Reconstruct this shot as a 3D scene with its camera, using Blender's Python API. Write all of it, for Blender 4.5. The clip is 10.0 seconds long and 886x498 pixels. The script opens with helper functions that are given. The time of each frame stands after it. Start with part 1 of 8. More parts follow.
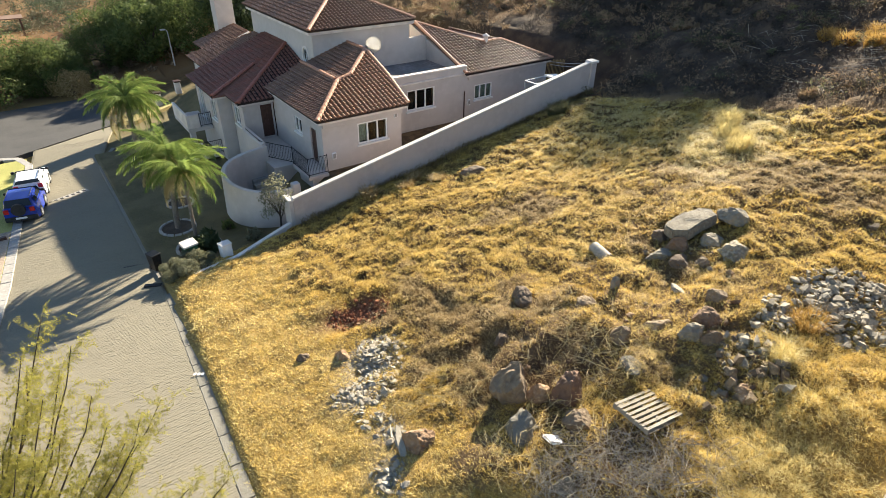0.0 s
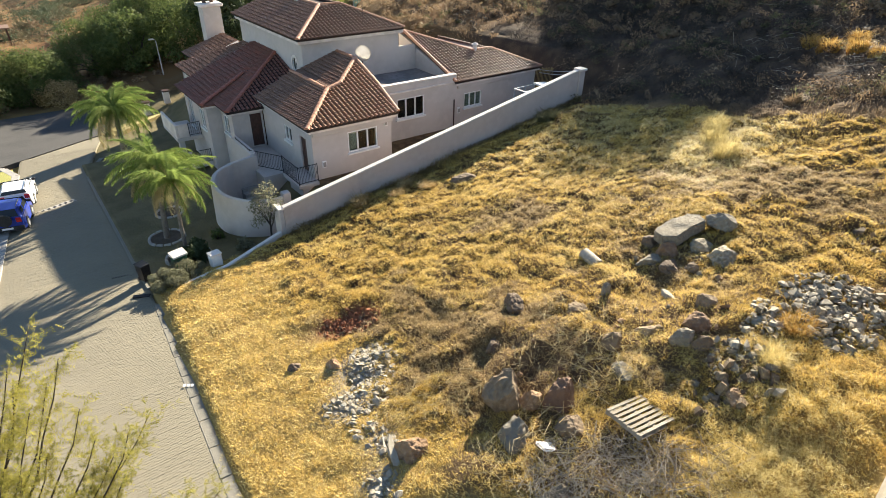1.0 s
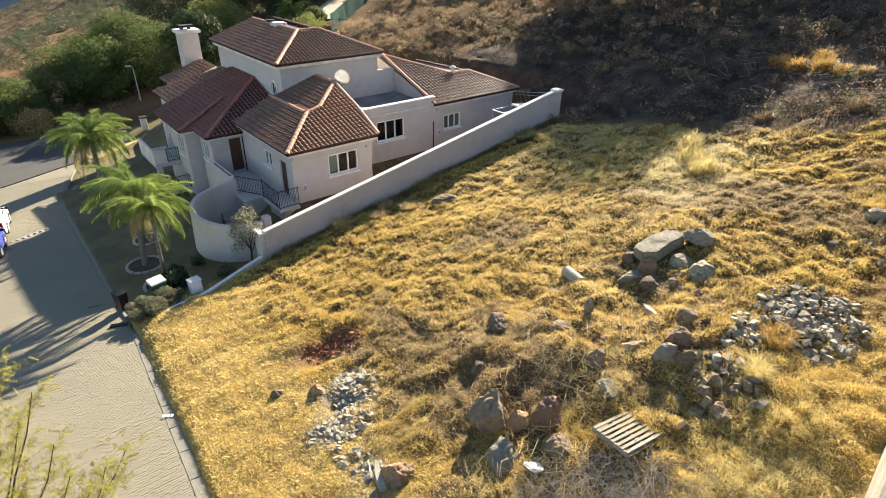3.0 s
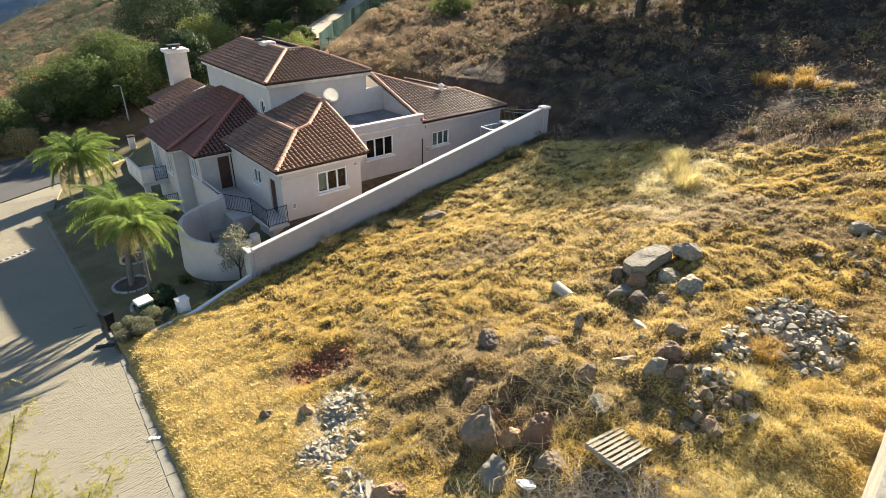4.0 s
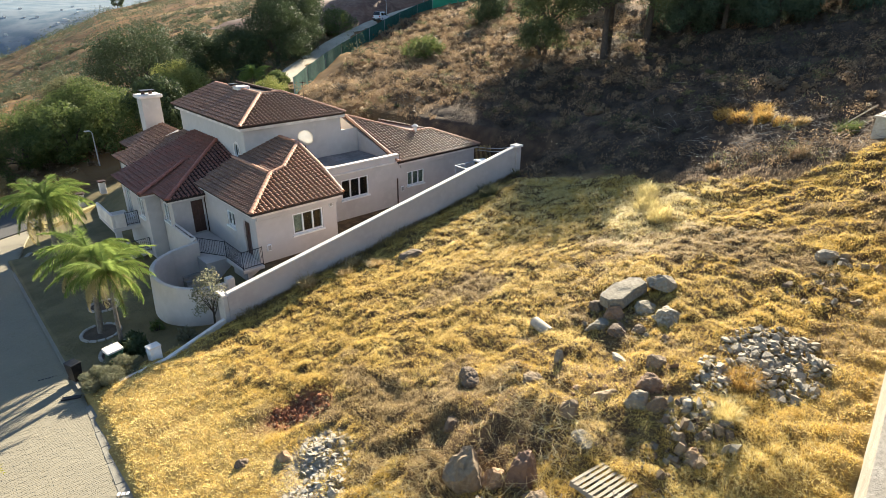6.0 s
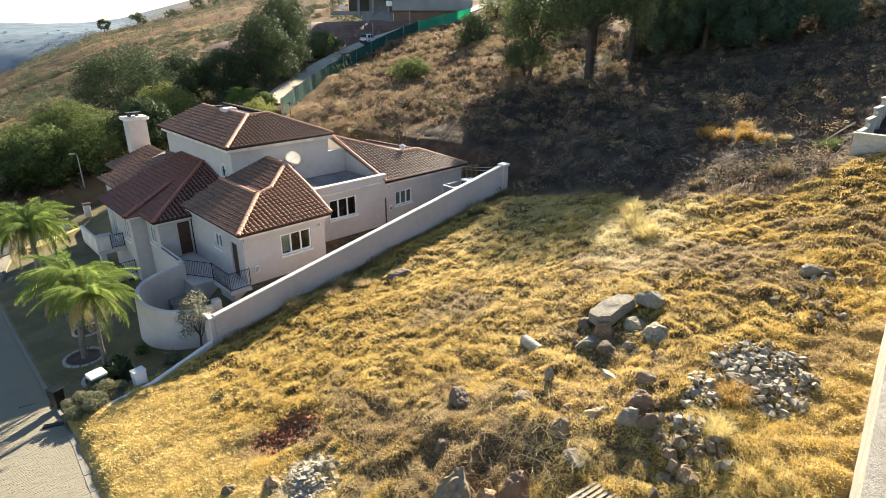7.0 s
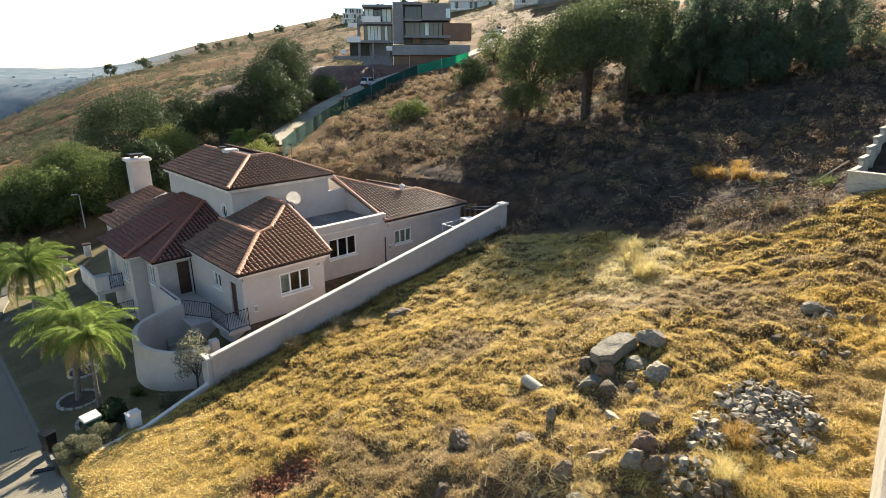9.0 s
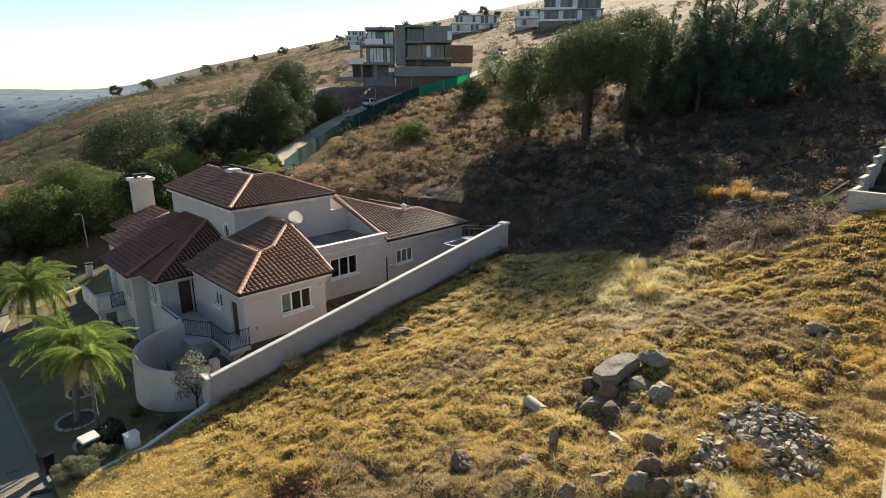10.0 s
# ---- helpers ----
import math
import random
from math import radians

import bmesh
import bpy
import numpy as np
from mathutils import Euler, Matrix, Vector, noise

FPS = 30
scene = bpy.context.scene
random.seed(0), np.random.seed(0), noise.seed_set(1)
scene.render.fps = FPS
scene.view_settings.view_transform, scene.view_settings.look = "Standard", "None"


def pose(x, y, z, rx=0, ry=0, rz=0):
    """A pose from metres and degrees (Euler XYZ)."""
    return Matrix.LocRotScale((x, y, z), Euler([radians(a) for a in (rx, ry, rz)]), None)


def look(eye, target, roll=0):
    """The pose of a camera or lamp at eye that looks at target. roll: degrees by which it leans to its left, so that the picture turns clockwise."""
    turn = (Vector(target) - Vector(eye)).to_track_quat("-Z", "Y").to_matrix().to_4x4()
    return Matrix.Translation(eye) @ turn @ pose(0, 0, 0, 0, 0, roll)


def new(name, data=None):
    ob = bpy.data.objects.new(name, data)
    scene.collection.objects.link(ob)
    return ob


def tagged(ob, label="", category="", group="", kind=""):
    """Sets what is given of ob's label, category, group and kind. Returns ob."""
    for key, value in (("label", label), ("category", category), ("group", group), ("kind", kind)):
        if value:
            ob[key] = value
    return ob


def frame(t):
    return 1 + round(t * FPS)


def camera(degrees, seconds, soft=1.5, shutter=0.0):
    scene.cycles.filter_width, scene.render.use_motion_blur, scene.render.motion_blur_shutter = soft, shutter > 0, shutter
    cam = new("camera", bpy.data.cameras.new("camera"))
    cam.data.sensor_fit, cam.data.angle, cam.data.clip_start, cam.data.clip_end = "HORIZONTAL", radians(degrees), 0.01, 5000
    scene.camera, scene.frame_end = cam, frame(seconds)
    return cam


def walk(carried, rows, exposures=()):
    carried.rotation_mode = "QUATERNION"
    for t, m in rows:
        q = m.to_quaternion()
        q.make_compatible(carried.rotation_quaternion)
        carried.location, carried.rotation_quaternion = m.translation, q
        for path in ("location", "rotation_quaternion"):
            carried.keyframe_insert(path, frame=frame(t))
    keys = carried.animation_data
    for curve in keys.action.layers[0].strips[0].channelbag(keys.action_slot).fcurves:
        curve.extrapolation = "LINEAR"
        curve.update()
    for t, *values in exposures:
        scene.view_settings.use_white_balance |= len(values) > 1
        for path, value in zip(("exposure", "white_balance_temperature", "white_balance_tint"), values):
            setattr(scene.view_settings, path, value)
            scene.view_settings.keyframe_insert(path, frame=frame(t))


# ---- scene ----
cam = camera(75.5, 10.0, soft=0.6)
PATH = [
    (0, (0.0, 0.0, 16.0), (10.017, 13.656, 5.361), 1.06),
    (0.5, (0.0, 0.0, 16.0), (10.180, 13.606, 5.452), 1.09),
    (1, (0.0, 0.0, 16.0), (10.348, 13.588, 5.595), 1.09),
    (1.5, (0.0, 0.0, 16.0), (10.520, 13.563, 5.735), 1.08),
    (2, (0.0, 0.0, 16.0), (10.694, 13.528, 5.869), 1.03),
    (2.5, (0.0, 0.0, 16.0), (10.856, 13.515, 6.026), 0.88),
    (4, (0.0, 0.0, 16.0), (11.491, 13.500, 6.743), 0.82),
    (4.5, (0.0, 0.0, 16.0), (11.710, 13.500, 7.020), 0.74),
    (5, (0.0, 0.0, 16.0), (11.949, 13.488, 7.322), 0.63),
    (5.5, (0.0, 0.0, 16.0), (12.205, 13.458, 7.639), 0.53),
    (7, (0.0, 0.0, 16.0), (12.924, 13.330, 8.564), 0.23),
    (7.5, (0.0, 0.0, 16.0), (13.101, 13.330, 8.882), 0.13),
    (8, (0.0, 0.0, 16.0), (13.185, 13.412, 9.197), 0.09),
    (8.5, (0.0, 0.0, 16.0), (13.216, 13.535, 9.509), 0.05),
    (9, (0.0, 0.0, 16.0), (13.255, 13.650, 9.837), 0.02),
    (9.5, (0.0, 0.0, 16.0), (13.309, 13.739, 10.159), 0.02),
    (10, (0.0, 0.0, 16.0), (13.355, 13.829, 10.487), 0.00),
]
walk(cam, [(t, look(e, a, r)) for t, e, a, r in PATH], [(0, 1.97), (5, 2.1), (7.5, 2.12), (9, 1.84), (10, 1.4)])

# ---------------------------------------------------------------- light
SUN_AZ, SUN_EL = radians(32), radians(22.3)      # from +x towards +y
sun_way = Vector((math.cos(SUN_EL) * math.cos(SUN_AZ), math.cos(SUN_EL) * math.sin(SUN_AZ), math.sin(SUN_EL)))
world = bpy.data.worlds.new("sky")
scene.world = world
world.use_nodes = True
wn = world.node_tree
sky = wn.nodes.new("ShaderNodeTexSky")
sky.sky_type = "NISHITA"
sky.sun_disc = False
sky.sun_elevation = SUN_EL
sky.sun_rotation = math.pi / 2 - SUN_AZ
sky.altitude = 1400
sky.dust_density = 0.2
sky.air_density = 1.0
wn.links.new(sky.outputs[0], wn.nodes["Background"].inputs[0])
wn.nodes["Background"].inputs[1].default_value = 0.06
sun_data = bpy.data.lights.new("sun", "SUN")
sun_data.energy = 5.0
sun_data.angle = radians(0.55)
sun_data.color = (1.0, 0.89, 0.70)
sun_lamp = new("sun", sun_data)
sun_lamp.rotation_mode = "QUATERNION"
sun_lamp.rotation_quaternion = sun_way.to_track_quat("Z", "Y")

# ---------------------------------------------------------------- materials
def mix_rgb(nt, a, b, fac):
    m = nt.nodes.new("ShaderNodeMix")
    m.data_type = "RGBA"
    for sock, v in ((m.inputs[0], fac), (m.inputs[6], a), (m.inputs[7], b)):
        if isinstance(v, (tuple, float, int)):
            sock.default_value = (*v, 1) if isinstance(v, tuple) else v
        else:
            nt.links.new(v, sock)
    return m.outputs[2]


def noise_fac(nt, scale, lo, hi, detail=4.0, coord=None, stretch=None):
    tc = nt.nodes.new("ShaderNodeTexCoord")
    out = tc.outputs["Object"] if coord is None else coord
    if stretch:
        mp = nt.nodes.new("ShaderNodeMapping")
        mp.inputs["Scale"].default_value = stretch
        nt.links.new(out, mp.inputs[0])
        out = mp.outputs[0]
    n = nt.nodes.new("ShaderNodeTexNoise")
    n.inputs["Scale"].default_value = scale
    n.inputs["Detail"].default_value = detail
    nt.links.new(out, n.inputs["Vector"])
    r = nt.nodes.new("ShaderNodeMapRange")
    r.inputs[1].default_value, r.inputs[2].default_value = lo, hi
    nt.links.new(n.outputs[0], r.inputs[0])
    return r.outputs[0]


def attr_fac(nt, name):
    a = nt.nodes.new("ShaderNodeAttribute")
    a.attribute_name = name
    return a.outputs["Fac"]


def island(nt):
    return nt.nodes.new("ShaderNodeNewGeometry").outputs["Random Per Island"]


def per_object(nt):
    return nt.nodes.new("ShaderNodeObjectInfo").outputs["Random"]


def material(name, base, second=None, scale=3.0, third=None, fine=25.0, rough=0.8, metal=0.0, bump=0.0, bump_scale=30.0, spread=None, spread_by=None, translucent=0.0):
    """A surface of two or three colours mixed by coarse and fine noise, with fine relief; spread: a colour mixed in piece by piece."""
    m = bpy.data.materials.new(name)
    m.use_nodes = True
    nt = m.node_tree
    b = nt.nodes["Principled BSDF"]
    b.inputs["Roughness"].default_value = rough
    b.inputs["Metallic"].default_value = metal
    b.inputs["Specular IOR Level"].default_value = 0.12 if translucent else 0.4
    col = base
    if second:
        col = mix_rgb(nt, col, second, noise_fac(nt, scale, 0.38, 0.62))
    if third:
        col = mix_rgb(nt, col, third, noise_fac(nt, fine, 0.45, 0.75))
    if spread:
        col = mix_rgb(nt, col, spread, island(nt) if spread_by == "island" else per_object(nt))
    if isinstance(col, tuple):
        b.inputs["Base Color"].default_value = (*col, 1)
    else:
        nt.links.new(col, b.inputs["Base Color"])
    if bump:
        bp = nt.nodes.new("ShaderNodeBump")
        bp.inputs["Strength"].default_value = bump
        bp.inputs["Distance"].default_value = 0.02
        nt.links.new(noise_fac(nt, bump_scale, 0.2, 0.8, 6.0), bp.inputs["Height"])
        nt.links.new(bp.outputs[0], b.inputs["Normal"])
    if translucent:
        tr = nt.nodes.new("ShaderNodeBsdfTranslucent")
        if isinstance(col, tuple):
            tr.inputs[0].default_value = (*col, 1)
        else:
            nt.links.new(col, tr.inputs[0])
        ms = nt.nodes.new("ShaderNodeMixShader")
        ms.inputs[0].default_value = translucent
        nt.links.new(b.outputs[0], ms.inputs[1])
        nt.links.new(tr.outputs[0], ms.inputs[2])
        nt.links.new(ms.outputs[0], nt.nodes["Material Output"].inputs[0])
    return m


M_plaster = material("plaster", (0.52, 0.475, 0.44), (0.475, 0.435, 0.40), 0.5, (0.54, 0.495, 0.46), 2.5, 0.9, bump=0.08, bump_scale=60)
M_wall_paint = material("pink_wall_paint", (0.53, 0.45, 0.40), (0.475, 0.40, 0.355), 0.5, (0.55, 0.47, 0.42), 2.5, 0.9, bump=0.08, bump_scale=60)
M_coping = material("coping_paint", (0.74, 0.68, 0.62), (0.60, 0.54, 0.49), 1.5, rough=0.8, bump=0.1)
# near-black, so the shade between and inside the tiles is in the colour
M_deck = material("shade_dark_underlay", (0.035, 0.024, 0.02), (0.05, 0.033, 0.026), 1.0, rough=0.9)
M_tile = material("roof_tile", (0.225, 0.112, 0.065), (0.15, 0.077, 0.048), 0.8, (0.30, 0.167, 0.096), 4.0, 0.5, bump=0.2, bump_scale=25, spread=(0.22, 0.127, 0.08), spread_by="island")
M_tile_red = material("red_roof_tile", (0.26, 0.085, 0.05), (0.17, 0.07, 0.05), 0.8, (0.30, 0.13, 0.09), 4.0, 0.62, bump=0.2, bump_scale=25, spread=(0.20, 0.09, 0.06), spread_by="island")
# same tile toned lighter: the front slope's highlights are in the colour
M_tile_one = material("single_roof_tile", (0.33, 0.16, 0.087), (0.22, 0.11, 0.064), 0.8, (0.43, 0.235, 0.13), 4.0, 0.55, bump=0.2, bump_scale=25, spread=(0.38, 0.19, 0.10))
M_cap = material("hip_cap", (0.46, 0.205, 0.105), (0.35, 0.155, 0.085), 2.0, (0.55, 0.31, 0.19), 9.0, 0.7, bump=0.2, spread=(0.42, 0.21, 0.13))
M_cap_red = material("red_hip_cap", (0.36, 0.11, 0.07), (0.27, 0.09, 0.06), 2.0, (0.40, 0.17, 0.11), 9.0, 0.7, bump=0.2, spread=(0.30, 0.10, 0.06))
M_frame = material("window_paint", (0.78, 0.78, 0.76), (0.70, 0.70, 0.68), 4.0, rough=0.5)
M_wood_dark = material("dark_door_wood", (0.085, 0.04, 0.028), (0.06, 0.03, 0.02), 6.0, rough=0.45, bump=0.1)
M_iron = material("black_iron", (0.025, 0.025, 0.028), (0.045, 0.04, 0.04), 8.0, rough=0.5, metal=0.6)
M_white = material("white_enamel", (0.78, 0.78, 0.77), (0.70, 0.69, 0.67), 3.0, rough=0.5)
M_terrace = material("terrace_waterproofing", (0.20, 0.18, 0.17), (0.28, 0.26, 0.25), 0.9, (0.16, 0.14, 0.14), 5.0, 0.85, bump=0.2)
M_dark = material("dark_room", (0.06, 0.055, 0.05), (0.08, 0.075, 0.07), 1.0, rough=0.9)
M_concrete = material("concrete", (0.34, 0.32, 0.29), (0.26, 0.25, 0.23), 1.2, (0.40, 0.38, 0.35), 9.0, 0.9, bump=0.4)
M_kerb = material("kerb_concrete", (0.20, 0.187, 0.152), (0.135, 0.123, 0.098), 1.3, (0.25, 0.233, 0.19), 9.0, 0.9, bump=0.4, spread=(0.195, 0.182, 0.15))
M_paver = material("paver", (0.225, 0.20, 0.142), (0.19, 0.168, 0.12), 0.5, (0.25, 0.223, 0.16), 12.0, 0.9, bump=0.2, bump_scale=80, spread=(0.215, 0.192, 0.14), spread_by="island")
M_paver_one = material("single_paver", (0.225, 0.20, 0.142), (0.19, 0.168, 0.12), 0.5, (0.25, 0.223, 0.16), 12.0, 0.9, bump=0.2, bump_scale=80, spread=(0.215, 0.192, 0.14))
M_asphalt = material("asphalt", (0.062, 0.059, 0.057), (0.046, 0.045, 0.044), 0.6, (0.085, 0.081, 0.076), 20.0, 0.9, bump=0.3)
M_rock = material("rock", (0.275, 0.20, 0.12), (0.15, 0.105, 0.063), 2.2, (0.37, 0.29, 0.19), 9.0, 0.92, bump=1.0, bump_scale=14, spread=(0.12, 0.085, 0.058))
M_rock_grey = material("grey_rock", (0.30, 0.255, 0.175), (0.155, 0.13, 0.09), 2.4, (0.44, 0.395, 0.30), 9.0, 0.92, bump=1.0, bump_scale=14, spread=(0.17, 0.15, 0.118))
M_rock_brown = material("brown_rock", (0.34, 0.215, 0.115), (0.19, 0.118, 0.064), 2.2, (0.42, 0.30, 0.19), 9.0, 0.92, bump=1.0, bump_scale=14, spread=(0.13, 0.075, 0.05))
M_rubble = material("broken_masonry", (0.39, 0.345, 0.265), (0.25, 0.22, 0.165), 3.0, (0.50, 0.45, 0.355), 12.0, 0.9, bump=0.5, spread=(0.27, 0.235, 0.18))
M_soil = material("red_soil", (0.33, 0.125, 0.055), (0.21, 0.078, 0.036), 2.5, (0.43, 0.19, 0.095), 12.0, 0.95, bump=0.9, bump_scale=18)
M_bark = material("bark", (0.075, 0.058, 0.045), (0.048, 0.038, 0.031), 3.0, rough=0.95, bump=0.6)
M_palm_bark = material("palm_bark", (0.17, 0.14, 0.11), (0.11, 0.09, 0.07), 5.0, (0.24, 0.21, 0.17), 15.0, 0.95, bump=0.8)
M_pallet = material("weathered_pallet_wood", (0.31, 0.28, 0.225), (0.19, 0.168, 0.132), 5.0, (0.40, 0.365, 0.30), 20.0, 0.9, bump=0.3, spread=(0.24, 0.21, 0.16))


def leaf_material(name, a, b, c, t=0.35):
    return material(name, a, b, 0.5, None, rough=0.65, spread=c, spread_by="island", translucent=min(0.62, t * 1.3))


def grass_material(name, dark, mid, pale, t=0.5):
    """Dry grass: blade by blade from dark old stems to bleached straw, in patches of tuft size and larger."""
    m = material(name, mid, rough=0.6, translucent=t)
    nt = m.node_tree
    ramp = nt.nodes.new("ShaderNodeValToRGB")
    ramp.color_ramp.elements[0].color = (*dark, 1)
    ramp.color_ramp.elements[1].color = (*pale, 1)
    ramp.color_ramp.elements.new(0.22).color = (*[0.55 * a + 0.45 * b for a, b in zip(dark, mid)], 1)
    ramp.color_ramp.elements.new(0.5).color = (*mid, 1)
    nt.links.new(island(nt), ramp.inputs[0])
    col = mix_rgb(nt, ramp.outputs[0], tuple(0.5 * a + 0.5 * b for a, b in zip(dark, mid)), noise_fac(nt, 2.6, 0.5, 0.6))
    col = mix_rgb(nt, col, pale, noise_fac(nt, 0.45, 0.56, 0.8))
    nt.links.new(col, nt.nodes["Principled BSDF"].inputs["Base Color"])
    nt.links.new(col, nt.nodes["Translucent BSDF"].inputs[0])
    return m


M_straw = grass_material("straw_grass", (0.37, 0.24, 0.06), (0.76, 0.545, 0.14), (0.88, 0.71, 0.27), 0.45)
M_straw_pale = grass_material("pale_straw", (0.42, 0.32, 0.12), (0.72, 0.60, 0.26), (0.84, 0.74, 0.40), 0.5)
M_straw_brown = grass_material("brown_grass", (0.22, 0.15, 0.068), (0.47, 0.345, 0.155), (0.68, 0.53, 0.28), 0.46)
M_scrub = leaf_material("hill_grass", (0.20, 0.135, 0.082), (0.145, 0.10, 0.064), (0.28, 0.205, 0.13), 0.28)
M_leaf = leaf_material("green_leaf", (0.085, 0.12, 0.038), (0.06, 0.09, 0.03), (0.14, 0.165, 0.055), 0.34)
M_leaf_dark = leaf_material("dark_leaf", (0.045, 0.066, 0.03), (0.034, 0.052, 0.025), (0.07, 0.092, 0.042), 0.22)
M_bush_far = leaf_material("hillside_bush_leaf", (0.08, 0.10, 0.058), (0.062, 0.08, 0.05), (0.11, 0.125, 0.07), 0.2)
M_bush_dry = leaf_material("dry_hillside_leaf", (0.125, 0.115, 0.068), (0.10, 0.09, 0.056), (0.17, 0.145, 0.085), 0.2)
M_leaf_yellow = leaf_material("yellow_green_leaf", (0.185, 0.21, 0.058), (0.14, 0.165, 0.047), (0.26, 0.265, 0.085), 0.36)
M_leaf_olive = leaf_material("olive_leaf", (0.115, 0.12, 0.06), (0.085, 0.095, 0.05), (0.16, 0.155, 0.08), 0.4)
M_leaf_grey = leaf_material("grey_green_leaf", (0.19, 0.19, 0.12), (0.14, 0.145, 0.09), (0.26, 0.25, 0.165), 0.4)
M_lavender = leaf_material("lavender_leaf", (0.17, 0.175, 0.105), (0.125, 0.13, 0.08), (0.24, 0.235, 0.15), 0.36)
M_leaf_grove = leaf_material("grove_leaf", (0.075, 0.10, 0.045), (0.055, 0.075, 0.036), (0.115, 0.135, 0.06), 0.3)
# needle green shifted bluish to carry the hazy veil over the grove
M_pine = leaf_material("pine_needle", (0.075, 0.11, 0.072), (0.055, 0.09, 0.06), (0.11, 0.145, 0.09), 0.4)
M_palm = leaf_material("palm_leaf", (0.15, 0.235, 0.055), (0.09, 0.155, 0.045), (0.31, 0.36, 0.10), 0.44)
M_palm_dry = leaf_material("dry_palm_leaf", (0.42, 0.345, 0.17), (0.31, 0.25, 0.12), (0.50, 0.43, 0.23), 0.42)
M_feather = leaf_material("feathery_leaf", (0.245, 0.24, 0.052), (0.15, 0.165, 0.04), (0.38, 0.33, 0.08), 0.46)


M_hill_straw = grass_material("hill_straw", (0.17, 0.11, 0.065), (0.36, 0.25, 0.145), (0.52, 0.40, 0.25), 0.42)


def ground_material():
    m = bpy.data.materials.new("ground")
    m.use_nodes = True
    nt = m.node_tree
    b = nt.nodes["Principled BSDF"]
    b.inputs["Roughness"].default_value = 0.95
    b.inputs["Specular IOR Level"].default_value = 0.05
    straw = mix_rgb(nt, (0.36, 0.25, 0.085), (0.25, 0.17, 0.065), noise_fac(nt, 0.7, 0.35, 0.65))
    straw = mix_rgb(nt, straw, (0.44, 0.30, 0.11), noise_fac(nt, 9.0, 0.45, 0.75))
    scrub = mix_rgb(nt, (0.20, 0.115, 0.052), (0.095, 0.066, 0.036), noise_fac(nt, 0.12, 0.4, 0.62, 6.0))
    scrub = mix_rgb(nt, scrub, (0.30, 0.19, 0.085), noise_fac(nt, 0.035, 0.52, 0.66, 6.0))
    scrub = mix_rgb(nt, scrub, (0.21, 0.135, 0.068), noise_fac(nt, 0.5, 0.5, 0.75, 8.0))
    lawn = mix_rgb(nt, (0.13, 0.115, 0.065), (0.18, 0.15, 0.085), noise_fac(nt, 0.8, 0.4, 0.6))
    earth = mix_rgb(nt, (0.23, 0.095, 0.048), (0.15, 0.068, 0.04), noise_fac(nt, 0.9, 0.4, 0.6))
    bare = mix_rgb(nt, (0.19, 0.125, 0.07), (0.10, 0.066, 0.04), noise_fac(nt, 2.2, 0.4, 0.6))
    # aerial haze put into the far hills' base colour as blue-grey
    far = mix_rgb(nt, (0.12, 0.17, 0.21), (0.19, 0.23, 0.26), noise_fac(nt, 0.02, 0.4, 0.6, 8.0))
    # dead thatch under the rough tufts, darkened for the shade in their gaps
    thatch_shade = mix_rgb(nt, (0.075, 0.048, 0.025), (0.145, 0.095, 0.042), noise_fac(nt, 1.6, 0.4, 0.65))
    straw = mix_rgb(nt, straw, thatch_shade, attr_fac(nt, "rough"))
    col = mix_rgb(nt, straw, scrub, attr_fac(nt, "scrub"))
    # weedy ground, darkened beyond its own tone for the grove's shade
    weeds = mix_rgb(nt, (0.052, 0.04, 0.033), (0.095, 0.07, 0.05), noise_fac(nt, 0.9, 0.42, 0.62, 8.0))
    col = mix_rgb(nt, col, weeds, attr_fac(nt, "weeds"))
    col = mix_rgb(nt, col, lawn, attr_fac(nt, "lawn"))
    col = mix_rgb(nt, col, earth, attr_fac(nt, "earth"))
    col = mix_rgb(nt, col, bare, attr_fac(nt, "bare"))
    col = mix_rgb(nt, col, mix_rgb(nt, (0.34, 0.30, 0.24), (0.19, 0.16, 0.125), noise_fac(nt, 5.0, 0.4, 0.65, 8.0)), attr_fac(nt, "dust"))
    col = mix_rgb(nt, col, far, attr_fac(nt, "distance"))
    nt.links.new(col, b.inputs["Base Color"])
    bp = nt.nodes.new("ShaderNodeBump")
    bp.inputs["Strength"].default_value = 0.8
    bp.inputs["Distance"].default_value = 0.06
    nt.links.new(noise_fac(nt, 7.0, 0.2, 0.8, 8.0), bp.inputs["Height"])
    nt.links.new(bp.outputs[0], b.inputs["Normal"])
    return m


M_ground = ground_material()
m = bpy.data.materials.new("dark_glass")
m.use_nodes = True
m.node_tree.nodes["Principled BSDF"].inputs["Base Color"].default_value = (0.02, 0.025, 0.028, 1)
m.node_tree.nodes["Principled BSDF"].inputs["Roughness"].default_value = 0.04
M_glass_dark = m
m = bpy.data.materials.new("window_glass")
m.use_nodes = True
p = m.node_tree.nodes["Principled BSDF"]
p.inputs["Base Color"].default_value = (0.62, 0.69, 0.69, 1)
p.inputs["Roughness"].default_value = 0.02
p.inputs["Transmission Weight"].default_value = 1.0
M_glass = m

# ---------------------------------------------------------------- helpers for meshes
def mesh_of(name, verts, faces, mat, smooth=False):
    me = bpy.data.meshes.new(name)
    me.from_pydata([tuple(v) for v in verts], [], faces)
    for one in mat if isinstance(mat, (list, tuple)) else [mat]:
        me.materials.append(one)
    if smooth:
        me.polygons.foreach_set("use_smooth", [True] * len(me.polygons))
    me.update()
    return me


